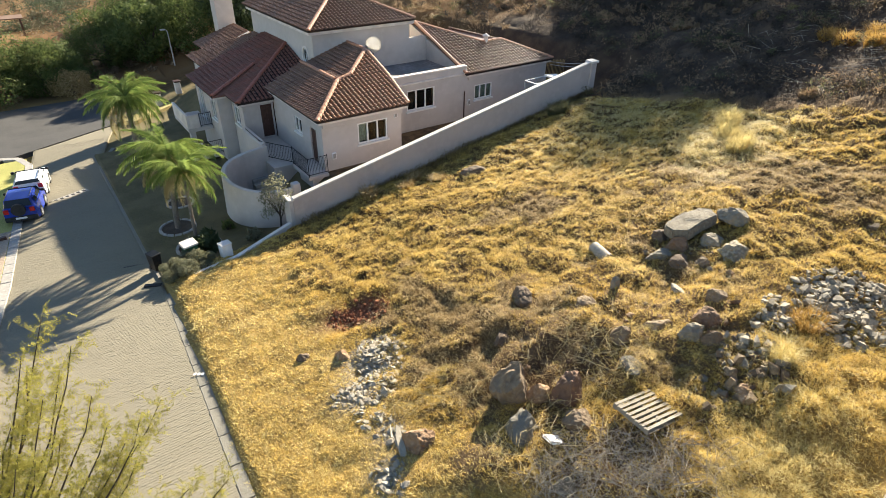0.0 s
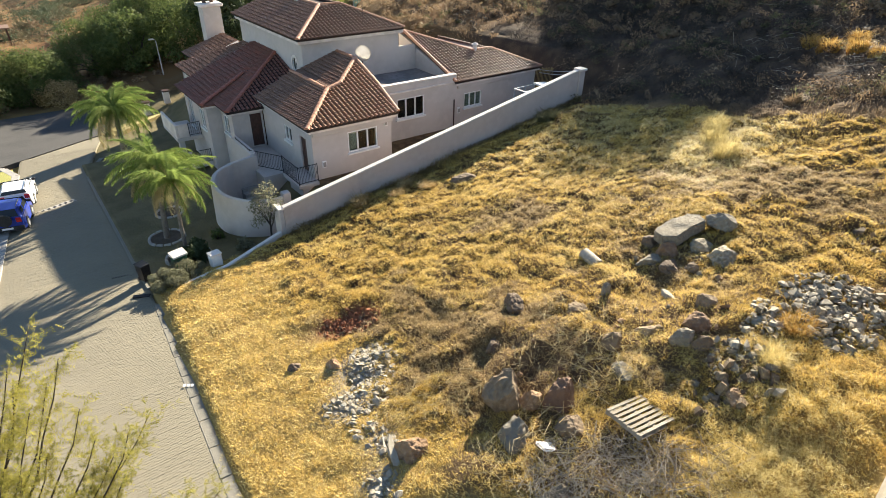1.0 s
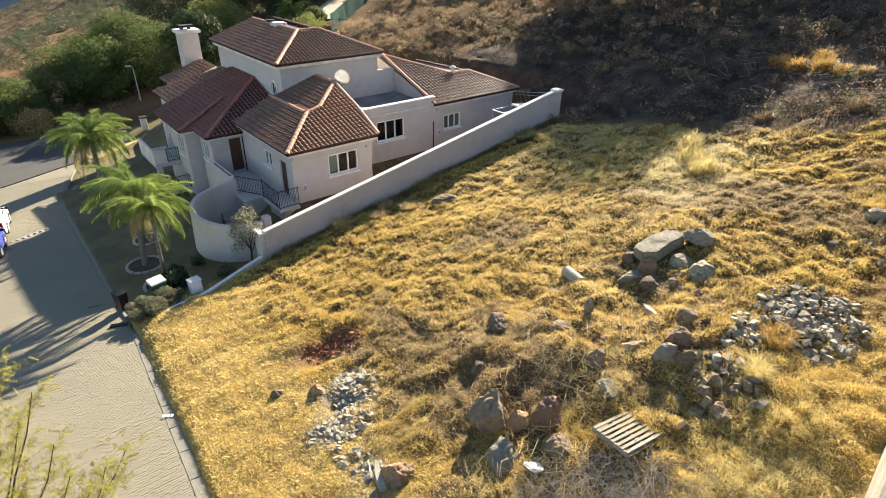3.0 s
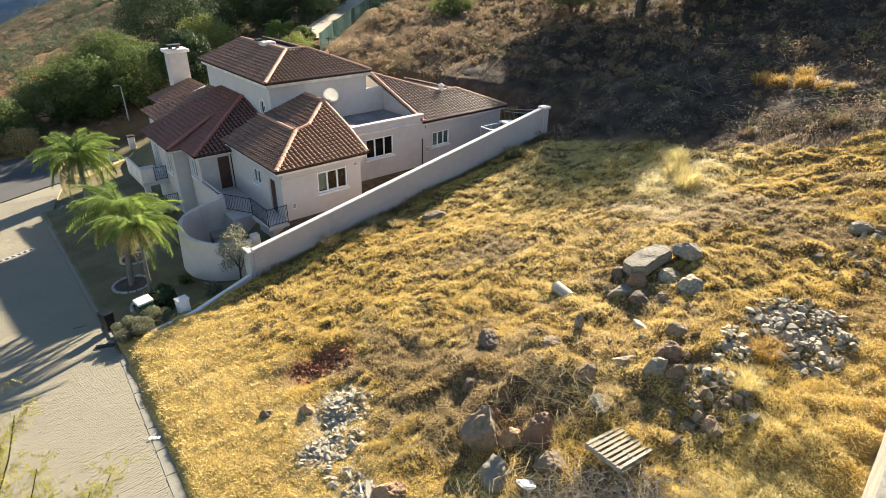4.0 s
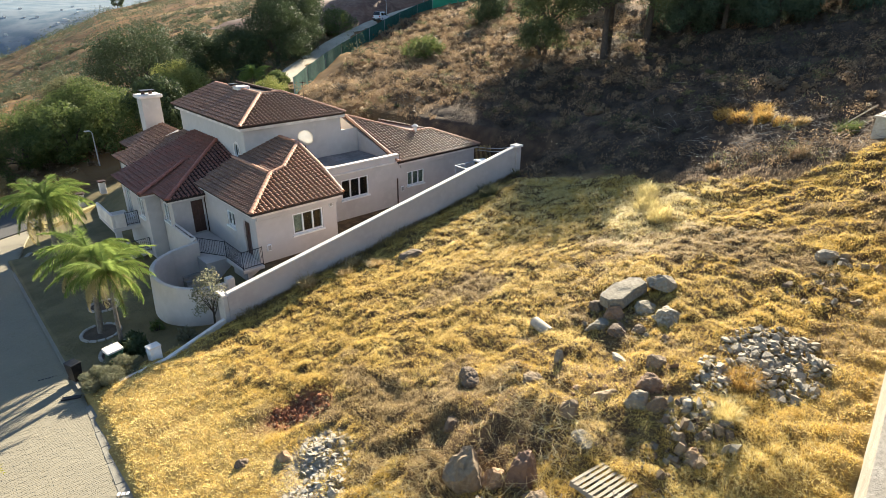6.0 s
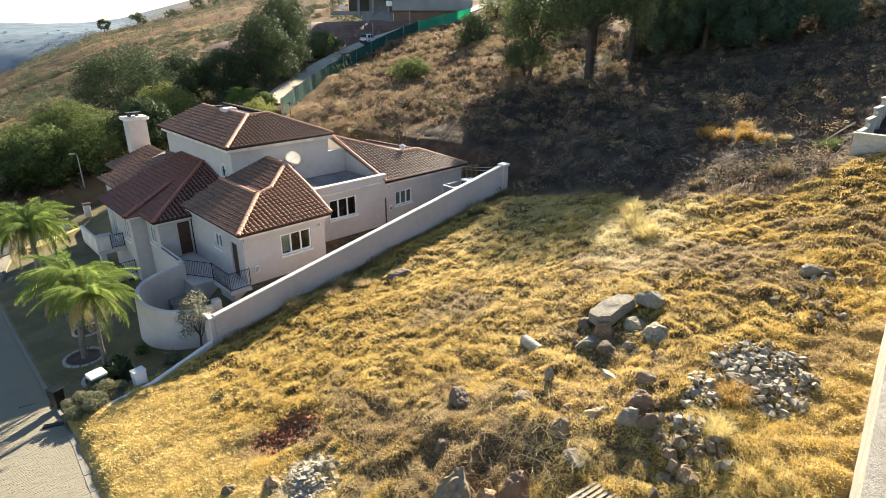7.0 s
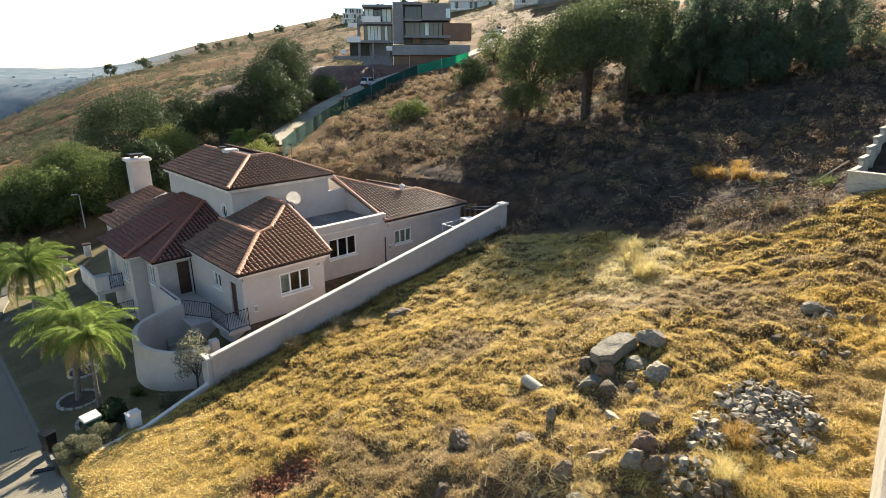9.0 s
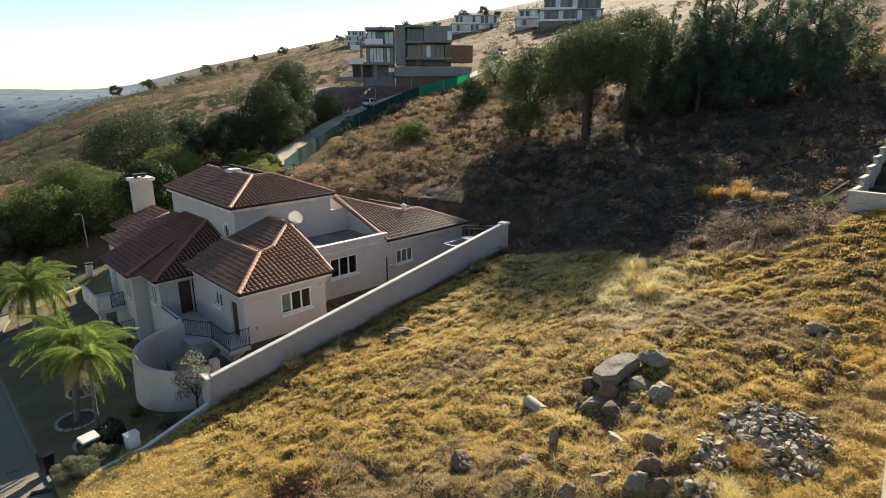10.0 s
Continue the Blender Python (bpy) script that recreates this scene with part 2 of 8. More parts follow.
def triangles(name, co, mat):
    """A mesh of loose triangles from an array of n x 3 x 3."""
    co = np.asarray(co, dtype=np.float32)
    n = len(co)
    me = bpy.data.meshes.new(name)
    me.vertices.add(3 * n)
    me.vertices.foreach_set("co", co.reshape(-1))
    me.loops.add(3 * n)
    me.loops.foreach_set("vertex_index", np.arange(3 * n, dtype=np.int32))
    me.polygons.add(n)
    me.polygons.foreach_set("loop_start", np.arange(0, 3 * n, 3, dtype=np.int32))
    me.polygons.foreach_set("loop_total", np.full(n, 3, dtype=np.int32))
    me.materials.append(mat)
    me.update(calc_edges=True)
    return me


def thing(name, at=(0, 0, 0), label="", category="", group="", kind="", turn=0):
    ob = new(name)
    ob.empty_display_size = 0.2
    ob.matrix_basis = pose(*at, 0, 0, turn)
    return tagged(ob, label, category, group, kind)


def put(name, me, parent=None, label="", m=None):
    ob = new(name, me)
    ob.parent = parent
    if m is not None:
        ob.matrix_basis = m
    if label:
        ob["label"] = label
    return ob


def part(name, bm, mat, parent=None, label="", smooth=False):
    me = bpy.data.meshes.new(name)
    bm.to_mesh(me)
    bm.free()
    for one in mat if isinstance(mat, (list, tuple)) else [mat]:
        me.materials.append(one)
    if smooth:
        me.polygons.foreach_set("use_smooth", [True] * len(me.polygons))
    return put(name, me, parent, label)


def add_box(bm, x0, x1, y0, y1, z0, z1, bevel=0.0, m=None):
    vs = [bm.verts.new((x, y, z)) for x in (x0, x1) for y in (y0, y1) for z in (z0, z1)]
    fs = [bm.faces.new([vs[i] for i in q]) for q in ((0, 1, 3, 2), (4, 6, 7, 5), (0, 4, 5, 1), (2, 3, 7, 6), (0, 2, 6, 4), (1, 5, 7, 3))]
    if bevel:
        r = bmesh.ops.bevel(bm, geom=list({e for f in fs for e in f.edges}), offset=bevel, segments=1, affect="EDGES")
        vs = r["verts"] + [v for v in vs if v.is_valid]
    if m is not None:
        bmesh.ops.transform(bm, matrix=m, verts=[v for v in set(vs) if v.is_valid])
    return vs


def box(x0, x1, y0, y1, z0, z1, bevel=0.0):
    bm = bmesh.new()
    add_box(bm, x0, x1, y0, y1, z0, z1, bevel)
    return bm


def add_prism(bm, pts, z0, z1):
    """An upright prism over a list of (x, y), counted against the clock; z1 a number or one height a corner."""
    tops = z1 if isinstance(z1, (list, tuple)) else [z1] * len(pts)
    lo = [bm.verts.new((x, y, z0)) for x, y in pts]
    hi = [bm.verts.new((x, y, z)) for (x, y), z in zip(pts, tops)]
    n = len(pts)
    bm.faces.new(hi)
    bm.faces.new(lo[::-1])
    for i in range(n):
        j = (i + 1) % n
        bm.faces.new((lo[i], lo[j], hi[j], hi[i]))


def prism(pts, z0, z1):
    bm = bmesh.new()
    add_prism(bm, pts, z0, z1)
    return bm


def add_tube(bm, path, radii, sides=8, cap=True):
    """A tube along a list of points with one radius a point."""
    rings = []
    for i, p in enumerate(path):
        p = Vector(p)
        a = Vector(path[max(i - 1, 0)])
        b = Vector(path[min(i + 1, len(path) - 1)])
        d = (b - a).normalized()
        s = d.cross(Vector((0, 0, 1)))
        s = s.normalized() if s.length > 1e-3 else Vector((1, 0, 0))
        w = s.cross(d).normalized()
        r = radii[i] if isinstance(radii, (list, tuple)) else radii
        rings.append([bm.verts.new(p + r * (math.cos(2 * math.pi * k / sides) * s + math.sin(2 * math.pi * k / sides) * w)) for k in range(sides)])
    for q, w in zip(rings, rings[1:]):
        for k in range(sides):
            bm.faces.new((q[k], q[(k + 1) % sides], w[(k + 1) % sides], w[k]))
    if cap:
        bm.faces.new(rings[0])
        bm.faces.new(rings[-1][::-1])


def tube(path, radii, sides=8):
    bm = bmesh.new()
    add_tube(bm, path, radii, sides)
    return bm


def smooth_step(x, a, b):
    t = np.clip((np.asarray(x, float) - a) / (b - a), 0, 1)
    return t * t * (3 - 2 * t)


def lumpy(x, y, scale, seed=0.0):
    """Smooth value noise on arrays, about -1 to 1."""
    x, y = np.asarray(x, float) / scale + seed * 17.3, np.asarray(y, float) / scale - seed * 9.1
    xi, yi = np.floor(x), np.floor(y)
    fx, fy = x - xi, y - yi
    fx, fy = fx * fx * (3 - 2 * fx), fy * fy * (3 - 2 * fy)

    def h(a, b):
        s = np.sin(a * 127.1 + b * 311.7 + seed * 74.7) * 43758.5453
        return 2 * (s - np.floor(s)) - 1

    return (h(xi, yi) * (1 - fx) + h(xi + 1, yi) * fx) * (1 - fy) + (h(xi, yi + 1) * (1 - fx) + h(xi + 1, yi + 1) * fx) * fy


def billow(u, v, scale, seed):
    """Rounded cushions with narrow creases between them, 0 to 1, on a turned and warped lattice."""
    c, s = math.cos(seed * 1.7), math.sin(seed * 1.7)
    a, b = c * np.asarray(u, float) - s * np.asarray(v, float), s * np.asarray(u, float) + c * np.asarray(v, float)
    a, b = a + 0.4 * scale * lumpy(b, a, 1.3 * scale, seed + 3), b + 0.4 * scale * lumpy(a, b, 1.3 * scale, seed + 5)
    return np.abs(lumpy(a, b, scale, seed)) ** 0.7

# ---------------------------------------------------------------- ground
def road_z(v):
    v = np.asarray(v, float)
    return np.where(v < 28, 0.6 + 0.123 * (28 - np.maximum(v, -60)), 0.6 - 0.04 * (np.minimum(v, 62) - 28) - 0.045 * np.maximum(v - 62, 0))


def plain_z(u, v):
    """The hillside with the road's fall, before the mounds."""
    u, v = np.asarray(u, float), np.asarray(v, float)
    s = np.where(u > 1.8, 0.17 * (u - 1.8) + 0.04 * np.maximum(u - 30, 0), np.where(u < -4, 0.06 * np.maximum(u + 4, -26) + 0.16 * np.minimum(u + 30, 0), 0))
    s = s - 0.04 * (np.clip(v, -10, 30) - 15) * smooth_step(u, 2, 9)
    hill = road_z(v) + s
    plot = smooth_step(v, 23.9, 24.5) * smooth_step(-v, -56, -52) * smooth_step(u, 1.0, 2.4)
    plot_z = road_z(np.minimum(v, 60)) + 0.12 + 1.6 * smooth_step(u, 9.5, 12.5)
    plot_z = plot_z + (hill - plot_z) * smooth_step(u, 33.2, 36)
    return hill * (1 - plot) + plot_z * plot


def in_lot(u, v):
    return smooth_step(u, 1.9, 2.6) * smooth_step(-v, -24.0, -23.6)


def ground_z(u, v):
    u, v = np.asarray(u, float), np.asarray(v, float)
    z = plain_z(u, v)
    rough = in_lot(u, v) * smooth_step(u, 3.5, 7.5)
    wild = smooth_step(u, 33, 38) + smooth_step(-u, 9, 16) + smooth_step(v, 62, 70)
    wild = np.minimum(wild, 1)
    z = z + rough * ((0.12 + 0.10 * lumpy(u, v, 3.7, 47)) * billow(u, v, 1.15, 1) + (0.15 + 0.06 * lumpy(u, v, 2.3, 48)) * billow(u, v, 0.47, 2) + 0.16 * lumpy(u, v, 3.2, 3) - 0.16)
    z = z + 0.15 * smooth_step(u - 1.30 - 0.062 * (np.minimum(v, 24) - 10) + 0.05 * lumpy(u, v, 0.4, 55), 0.28, 0.5) * smooth_step(-v, -23.6, -22.8)
    z = z + in_lot(u, v) * (0.05 * lumpy(u, v, 0.7, 4) + 0.07 * billow(u, v, 0.45, 44) - 0.03)
    z = z + np.exp(-((u - 11.2) / 3.6) ** 2 - ((v - 8.0) / 3.0) ** 2) * (0.20 * lumpy(u, v, 0.8, 34) + 0.24 * billow(u, v, 0.55, 35))
    z = z + wild * (0.45 * lumpy(u, v, 6, 5) + 0.2 * lumpy(u, v, 2.2, 6) + 0.22 * billow(u, v, 1.4, 45))
    # spoil heap near the stepped wall, a mound by the rubble, mounds round the boulders
    for mu, mv, r, h in ((31.5, 4.5, 4.5, 1.0), (12.9, 1.9, 1.5, 0.22), (11.6, 7.6, 2.6, 0.5), (8.2, 7.2, 2.2, 0.12), (5.9, 6.6, 0.95, 0.42), (6.9, 5.9, 0.8, 0.22), (14.0, 5.2, 1.6, 0.3), (18.6, 9.2, 3.0, 0.35)):
        z = z + h * np.exp(-(((u - mu) ** 2 + (v - mv) ** 2) / r ** 2))
    # the dug patch of red soil
    z = z - 0.28 * np.exp(-(((u - 7.05) / 1.2) ** 2 + ((v - 14.7) / 0.8) ** 2) ** 2)
    # far country: ridges along the hillside and hills over the valley, hazed blue by colour
    d = np.hypot(u, v)
    far = smooth_step(d, 220, 700)
    z = z + far * (4 * lumpy(u, v, 130, 7) + 2.5 * lumpy(u, v, 45, 8))
    z = z - 70 * smooth_step(v, 560, 1150) * smooth_step(-u, -520, -60) - 30 * smooth_step(v, 900, 1500)
    valley = smooth_step(-u, 60, 500)
    z = z - 25 * valley * smooth_step(d, 100, 700)
    z = z - 0.2 * np.maximum(0, 0.25 * v - u) * smooth_step(v, 90, 260)
    hills = smooth_step(v, 1400, 2100) * smooth_step(-u, -1500, -800)
    z = z * (1 - hills) + hills * (-14 + 12 * lumpy(u, v, 420, 9) + 5 * lumpy(u, v, 120, 10))
    return z


def spaced(a, b, step):
    return list(np.arange(a, b, step))


def scrub_edge(v):
    """Where the lot's grass gives way to the scrub of the hillside."""
    v = np.asarray(v, float)
    return 33.0 - 4.0 * smooth_step(v, 4.5, 8.0) - 0.8 * smooth_step(v, 10, 14)


def ground_sheet():
    us = [-3500, -2600, -2000, -1500, -1100, -800, -600, -450] + spaced(-340, -100, 20) + spaced(-100, -30, 5) + spaced(-30, -8, 1.5) + spaced(-8, 1.6, 0.6) + spaced(1.6, 38, 0.155) + spaced(38, 80, 0.6) + spaced(80, 160, 4) + spaced(160, 480, 12) + spaced(480, 900, 40) + [900, 1200, 1700, 2400, 3200]
    vs = [-3000, -1500, -700, -300, -150, -80, -50, -35, -24, -16, -10, -6, -3.5] + spaced(-2, 24.8, 0.155) + spaced(24.8, 62, 0.8) + spaced(62, 130, 1.6) + spaced(130, 300, 5) + spaced(300, 900, 14) + spaced(900, 2200, 60) + spaced(2200, 4200, 130)
    gu, gv = np.meshgrid(us, vs, indexing="ij")
    z = ground_z(gu, gv)
    nu, nv = gu.shape
    # the sheet lies under the roads, which are slabs of their own
    under = ((gu > np.where(gv < 24, -4.05, -4.05 + 0.118 * (gv - 24))) & (gu < np.where(gv < 24, 1.36 + 0.062 * (gv - 10), 2.2)) & (gv < 60)) | ((gv > 44.8) & (gv < 61) & (gu < 9.5) & (gu > -60)) | ((gv > 51 + 0.55 * (gu - 6)) & (gv < 61 + 0.5 * (gu - 6)) & (gu >= 8) & (gu < 38))
    z = z - 0.30 * under
    idx = np.arange(nu * nv).reshape(nu, nv)
    me = bpy.data.meshes.new("ground")
    me.vertices.add(nu * nv)
    me.vertices.foreach_set("co", np.stack([gu, gv, z], -1).astype(np.float32).reshape(-1))
    quads = np.stack([idx[:-1, :-1], idx[1:, :-1], idx[1:, 1:], idx[:-1, 1:]], -1).reshape(-1, 4)
    me.loops.add(quads.size)
    me.loops.foreach_set("vertex_index", quads.reshape(-1).astype(np.int32))
    me.polygons.add(len(quads))
    me.polygons.foreach_set("loop_start", np.arange(0, quads.size, 4, dtype=np.int32))
    me.polygons.foreach_set("loop_total", np.full(len(quads), 4, dtype=np.int32))
    me.update(calc_edges=True)
    me.polygons.foreach_set("use_smooth", [True] * len(quads))
    d = np.hypot(gu, gv)
    scrub = np.clip(np.maximum.reduce([smooth_step(gu - scrub_edge(gv) + 1.2 * lumpy(gu, gv, 2, 11), -1.0, 1.0), smooth_step(gv, 57, 64), smooth_step(-gu, 12, 20)]), 0, 1)
    lawn = smooth_step(gv, 24.0, 24.3) * smooth_step(-gv, -58, -56) * smooth_step(-gu, -13, -12) * smooth_step(gu, 1.5, 1.9)
    earth = np.clip(1.3 * np.exp(-(((gu - 7.05) / 1.25) ** 2 + ((gv - 14.7) / 0.85) ** 2) ** 2), 0, 1)
    fence_side = np.exp(-((gu - 0.9 * (gv - 62) - 46) / 4.5) ** 2) * smooth_step(gv, 66, 80) * smooth_step(-gv, -150, -120) * smooth_step(-gu, -110, -80)
    earth = np.maximum(earth, 0.45 * fence_side)
    earth = np.maximum(earth, 0.6 * smooth_step(lumpy(gu, gv, 40, 12), 0.35, 0.8) * scrub * smooth_step(d, 60, 120))
    bare = np.clip(1.1 * (np.exp(-((gu - 6.05) / 1.3) ** 2 - ((gv - 11.2) / 1.9) ** 2) + np.exp(-((gu - 16.3) / 2.2) ** 2 - ((gv - 3.4) / 1.4) ** 2)) * (0.6 + 0.6 * lumpy(gu, gv, 0.7, 13)), 0, 1)
    bare = np.maximum(bare, np.clip(np.exp(-((gu - 10.8) / 3.4) ** 2 - ((gv - 7.6) / 3.2) ** 2) * (0.9 + 0.8 * lumpy(gu, gv, 0.9, 36)), 0, 0.95))
    bare = np.maximum(bare, 0.95 * np.exp(-(((gu - 6.0) / 0.85) ** 2 + ((gv - 6.6) / 0.8) ** 2) ** 2))
    bare = np.maximum(bare, 0.8 * smooth_step(gv, 25, 26) * smooth_step(gu, 11.5, 12.5) * smooth_step(-gu, -32.4, -31.4) * smooth_step(-gv, -56, -54))
    bare = np.maximum(bare, 0.9 * np.clip(np.exp(-((gu - 7.9) / 1.7) ** 2 - ((gv - 4.6) / 1.5) ** 2) * (1.1 + 0.6 * lumpy(gu, gv, 0.6, 49)), 0, 1))
    rough = smooth_step(gu + 0.8 * lumpy(gu, gv, 1.5, 23), 4.2, 8.0) * (1 - 0.65 * smooth_step(-gv, -3.2, -1.6))
    dust = sum(np.exp(-((gu - a) ** 2 + (gv - b) ** 2) / r ** 2) for a, b, r in ((6.2, 12.3, 0.9), (5.7, 11.4, 0.7), (4.8, 11.1, 0.6), (5.0, 9.2, 0.5), (4.3, 8.1, 0.5)))
    dust = np.clip(dust * (0.9 + 0.7 * lumpy(gu, gv, 0.5, 37)), 0, 0.9)
    # mask of the shade-darkened weed ground on the slope below the grove
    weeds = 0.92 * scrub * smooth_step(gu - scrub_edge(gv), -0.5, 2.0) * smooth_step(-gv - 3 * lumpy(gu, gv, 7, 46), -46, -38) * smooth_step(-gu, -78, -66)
    # where the haze colour lies: the hills beyond the valley
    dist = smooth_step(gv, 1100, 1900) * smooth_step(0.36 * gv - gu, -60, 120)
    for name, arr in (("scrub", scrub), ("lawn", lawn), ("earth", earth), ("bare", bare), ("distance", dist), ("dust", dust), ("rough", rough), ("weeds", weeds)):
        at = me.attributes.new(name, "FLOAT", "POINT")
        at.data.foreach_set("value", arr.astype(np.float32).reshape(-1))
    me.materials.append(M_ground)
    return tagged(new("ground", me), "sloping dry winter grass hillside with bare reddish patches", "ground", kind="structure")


ground_sheet()


def slab_strip(name, lefts, rights, mat, label, category, thick=0.5, lift=0.0):
    """A paved strip between two edge lines of (x, y), following the road's fall."""
    bm = bmesh.new()
    rows = []
    for (a, b), (c, d) in zip(lefts, rights):
        row = []
        for x, y in ((a, b), (c, d)):
            z = float(road_z(y)) + lift
            row.append((bm.verts.new((x, y, z)), bm.verts.new((x, y, z - thick))))
        rows.append(row)
    for p, q in zip(rows, rows[1:]):
        (a, a2), (b, b2) = p
        (c, c2), (d, d2) = q
        bm.faces.new((a, b, d, c))
        bm.faces.new((a2, c2, d2, b2))
        bm.faces.new((a, c, c2, a2))
        bm.faces.new((b, b2, d2, d))
    for r in (rows[0], rows[-1]):
        bm.faces.new((r[0][0], r[0][1], r[1][1], r[1][0]))
    bmesh.ops.recalc_face_normals(bm, faces=bm.faces)
    return tagged(part(name, bm, mat), label, category, kind="structure")


def kerb_u(v):
    """The street's kerb beside the lot."""
    return 1.30 + 0.062 * (v - 10.0) if v < 24 else 2.17


def street_left(v):
    return -4.0 if v < 24 else -4.0 + 0.118 * (v - 24)


street_v = [-40, -20, 0, 6, 10, 14, 18, 22, 24, 28, 32, 36, 40, 44, 48, 52]
street = slab_strip("road", [(street_left(v), v) for v in street_v], [(kerb_u(v) if v < 41 else 2.2 + 0.12 * (v - 41) ** 1.3, v) for v in street_v], M_paver_one,
                    "sloping street of grey interlocking brick pavers", "road", lift=-0.03)
cross = slab_strip("road_junction", [(-60, 62), (-3, 60.5), (6, 61), (14, 64), (24, 69), (34, 75)][::-1], [(-60, 49.5), (-3.4, 46.5), (2.9, 50.0), (6.4, 51.8), (15.4, 57.2), (37, 68)][::-1], M_asphalt, "shaded grey tarred cross street", "road", lift=0.04)

# ---------------------------------------------------------------- the house
def inside(poly, x, y):
    hit = False
    for (x0, y0), (x1, y1) in zip(poly, poly[1:] + poly[:1]):
        if (y0 > y) != (y1 > y) and x < (x1 - x0) * (y - y0) / (y1 - y0) + x0:
            hit = not hit
    return hit


def tile_shape(w=0.20, length=0.41, high=0.10):
    """One barrel tile: across x, up the slope along y, lying on z = 0; the lower end is proud."""
    n = 5
    vs, fs = [], []
    for y, lift, wide in ((0.0, 0.062, 1.06), (length, 0.0, 0.86)):
        for i in range(n + 1):
            x = (i / n - 0.5) * w * wide
            vs.append((x, y, lift + 0.004 + high * math.sin(math.pi * i / n)))
    for i in range(n):
        fs.append((i, i + 1, n + 2 + i, n + 1 + i))
    # the hollow lower end, set back under the tile's lip and coloured dark for shade
    k = len(vs)
    vs += [(x * 0.88, 0.02, z * 0.88) for x, _, z in vs[: n + 1]] + [(-w / 2, 0.02, 0.0), (w / 2, 0.02, 0.0)]
    for i in range(n):
        fs.append((i + 1, i, k + i, k + i + 1))
    fs.append((k + n + 1, k + n + 2, *range(k + n, k - 1, -1)))
    return vs, fs


TILE_V, TILE_F = tile_shape()
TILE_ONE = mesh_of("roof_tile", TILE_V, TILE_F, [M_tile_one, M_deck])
# the end face takes the deck's near-black for the shade inside the barrel
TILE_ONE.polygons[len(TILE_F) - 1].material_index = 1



def roof_plane(parent, pts, eave, mat, single=False, gauge=0.345, pitch_w=0.27, bare=False):
    """A sloping roof surface over 3D corners: a deck and rows of barrel tiles. eave: the way along the eave."""
    pts = [Vector(p) for p in pts]
    e = Vector(eave).normalized()
    nrm = Vector((0, 0, 0))
    for a, b in zip(pts, pts[1:] + pts[:1]):
        nrm += a.cross(b)
    nrm.normalize()
    if nrm.z < 0:
        nrm = -nrm
    s = nrm.cross(e).normalized()
    if s.z < 0:
        s = -s
    e = s.cross(nrm).normalized()
    o = min(pts, key=lambda p: p.dot(s))
    poly = [((p - o).dot(e), (p - o).dot(s)) for p in pts]
    bm = bmesh.new()
    hi = [bm.verts.new(p) for p in pts]
    lo = [bm.verts.new(p - Vector((0, 0, 0.09))) for p in pts]
    bm.faces.new(hi)
    bm.faces.new(lo[::-1])
    for i in range(len(pts)):
        j = (i + 1) % len(pts)
        bm.faces.new((hi[i], lo[i], lo[j], hi[j]))
    bmesh.ops.recalc_face_normals(bm, faces=bm.faces)
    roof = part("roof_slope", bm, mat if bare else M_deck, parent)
    frame_m = Matrix((e, s, nrm)).transposed().to_4x4()
    x0, x1 = min(p[0] for p in poly), max(p[0] for p in poly)
    y1 = max(p[1] for p in poly)
    verts, faces = [], []
    row = 0
    y = y1 if bare else -0.06
    while y < y1:
        x = math.floor(x0 / pitch_w) * pitch_w
        while x < x1 + pitch_w:
            if inside(poly, x, y + 0.5 * gauge) or (inside(poly, x, y + 0.9 * gauge) and row > 0) or (row == 0 and inside(poly, x, y + 0.12 + gauge * 0.2)):
                wob = random.uniform(-0.008, 0.008)
                m = Matrix.Translation(o) @ frame_m @ pose(x, y + wob, 0.0, random.uniform(-0.6, 0.6), 0, random.uniform(-0.8, 0.8))
                if single:
                    put("roof_tile", TILE_ONE, roof, m=m)
                else:
                    k = len(verts)
                    verts += [m @ Vector(v) for v in TILE_V]
                    faces += [tuple(i + k for i in f) for f in TILE_F]
            x += pitch_w
        y += gauge
        row += 1
    if verts:
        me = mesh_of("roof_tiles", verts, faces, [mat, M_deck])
        # joined tiles: the same shade-dark colour on each hollow end
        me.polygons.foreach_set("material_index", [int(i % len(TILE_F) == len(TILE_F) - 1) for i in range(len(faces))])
        tagged(put("roof_tiles", me, roof), kind="stuff")
    return roof


def cap_shape():
    n, vs, fs = 6, [], []
    for y, r in ((0.0, 0.15), (0.40, 0.12)):
        for i in range(n + 1):
            a = math.pi * i / n
            vs.append((r * math.cos(a), y, r * 0.85 * math.sin(a)))
    for i in range(n):
        fs.append((i, i + 1, n + 2 + i, n + 1 + i))
    fs.append(tuple(range(n, -1, -1)))
    return vs, fs


CAP = mesh_of("hip_cap", *cap_shape(), M_cap)
CAP_RED = mesh_of("hip_cap", *cap_shape(), M_cap_red)


def caps(parent, a, b, me=CAP, step=0.36):
    """Round cap tiles along a hip or ridge, from the lower end a to b."""
    a, b = Vector(a), Vector(b)
    d = (b - a).normalized()
    s = d.cross(Vector((0, 0, 1))).normalized()
    up = s.cross(d)
    r = Matrix((s, d, up)).transposed().to_4x4()
    n = max(1, int((b - a).length / step))
    for i in range(n):
        put("ridge_cap", me, parent, m=Matrix.Translation(a + d * (i * (b - a).length / n)) @ r @ pose(0, 0, 0.02, 2.5, random.uniform(-2, 2), random.uniform(-2, 2)))


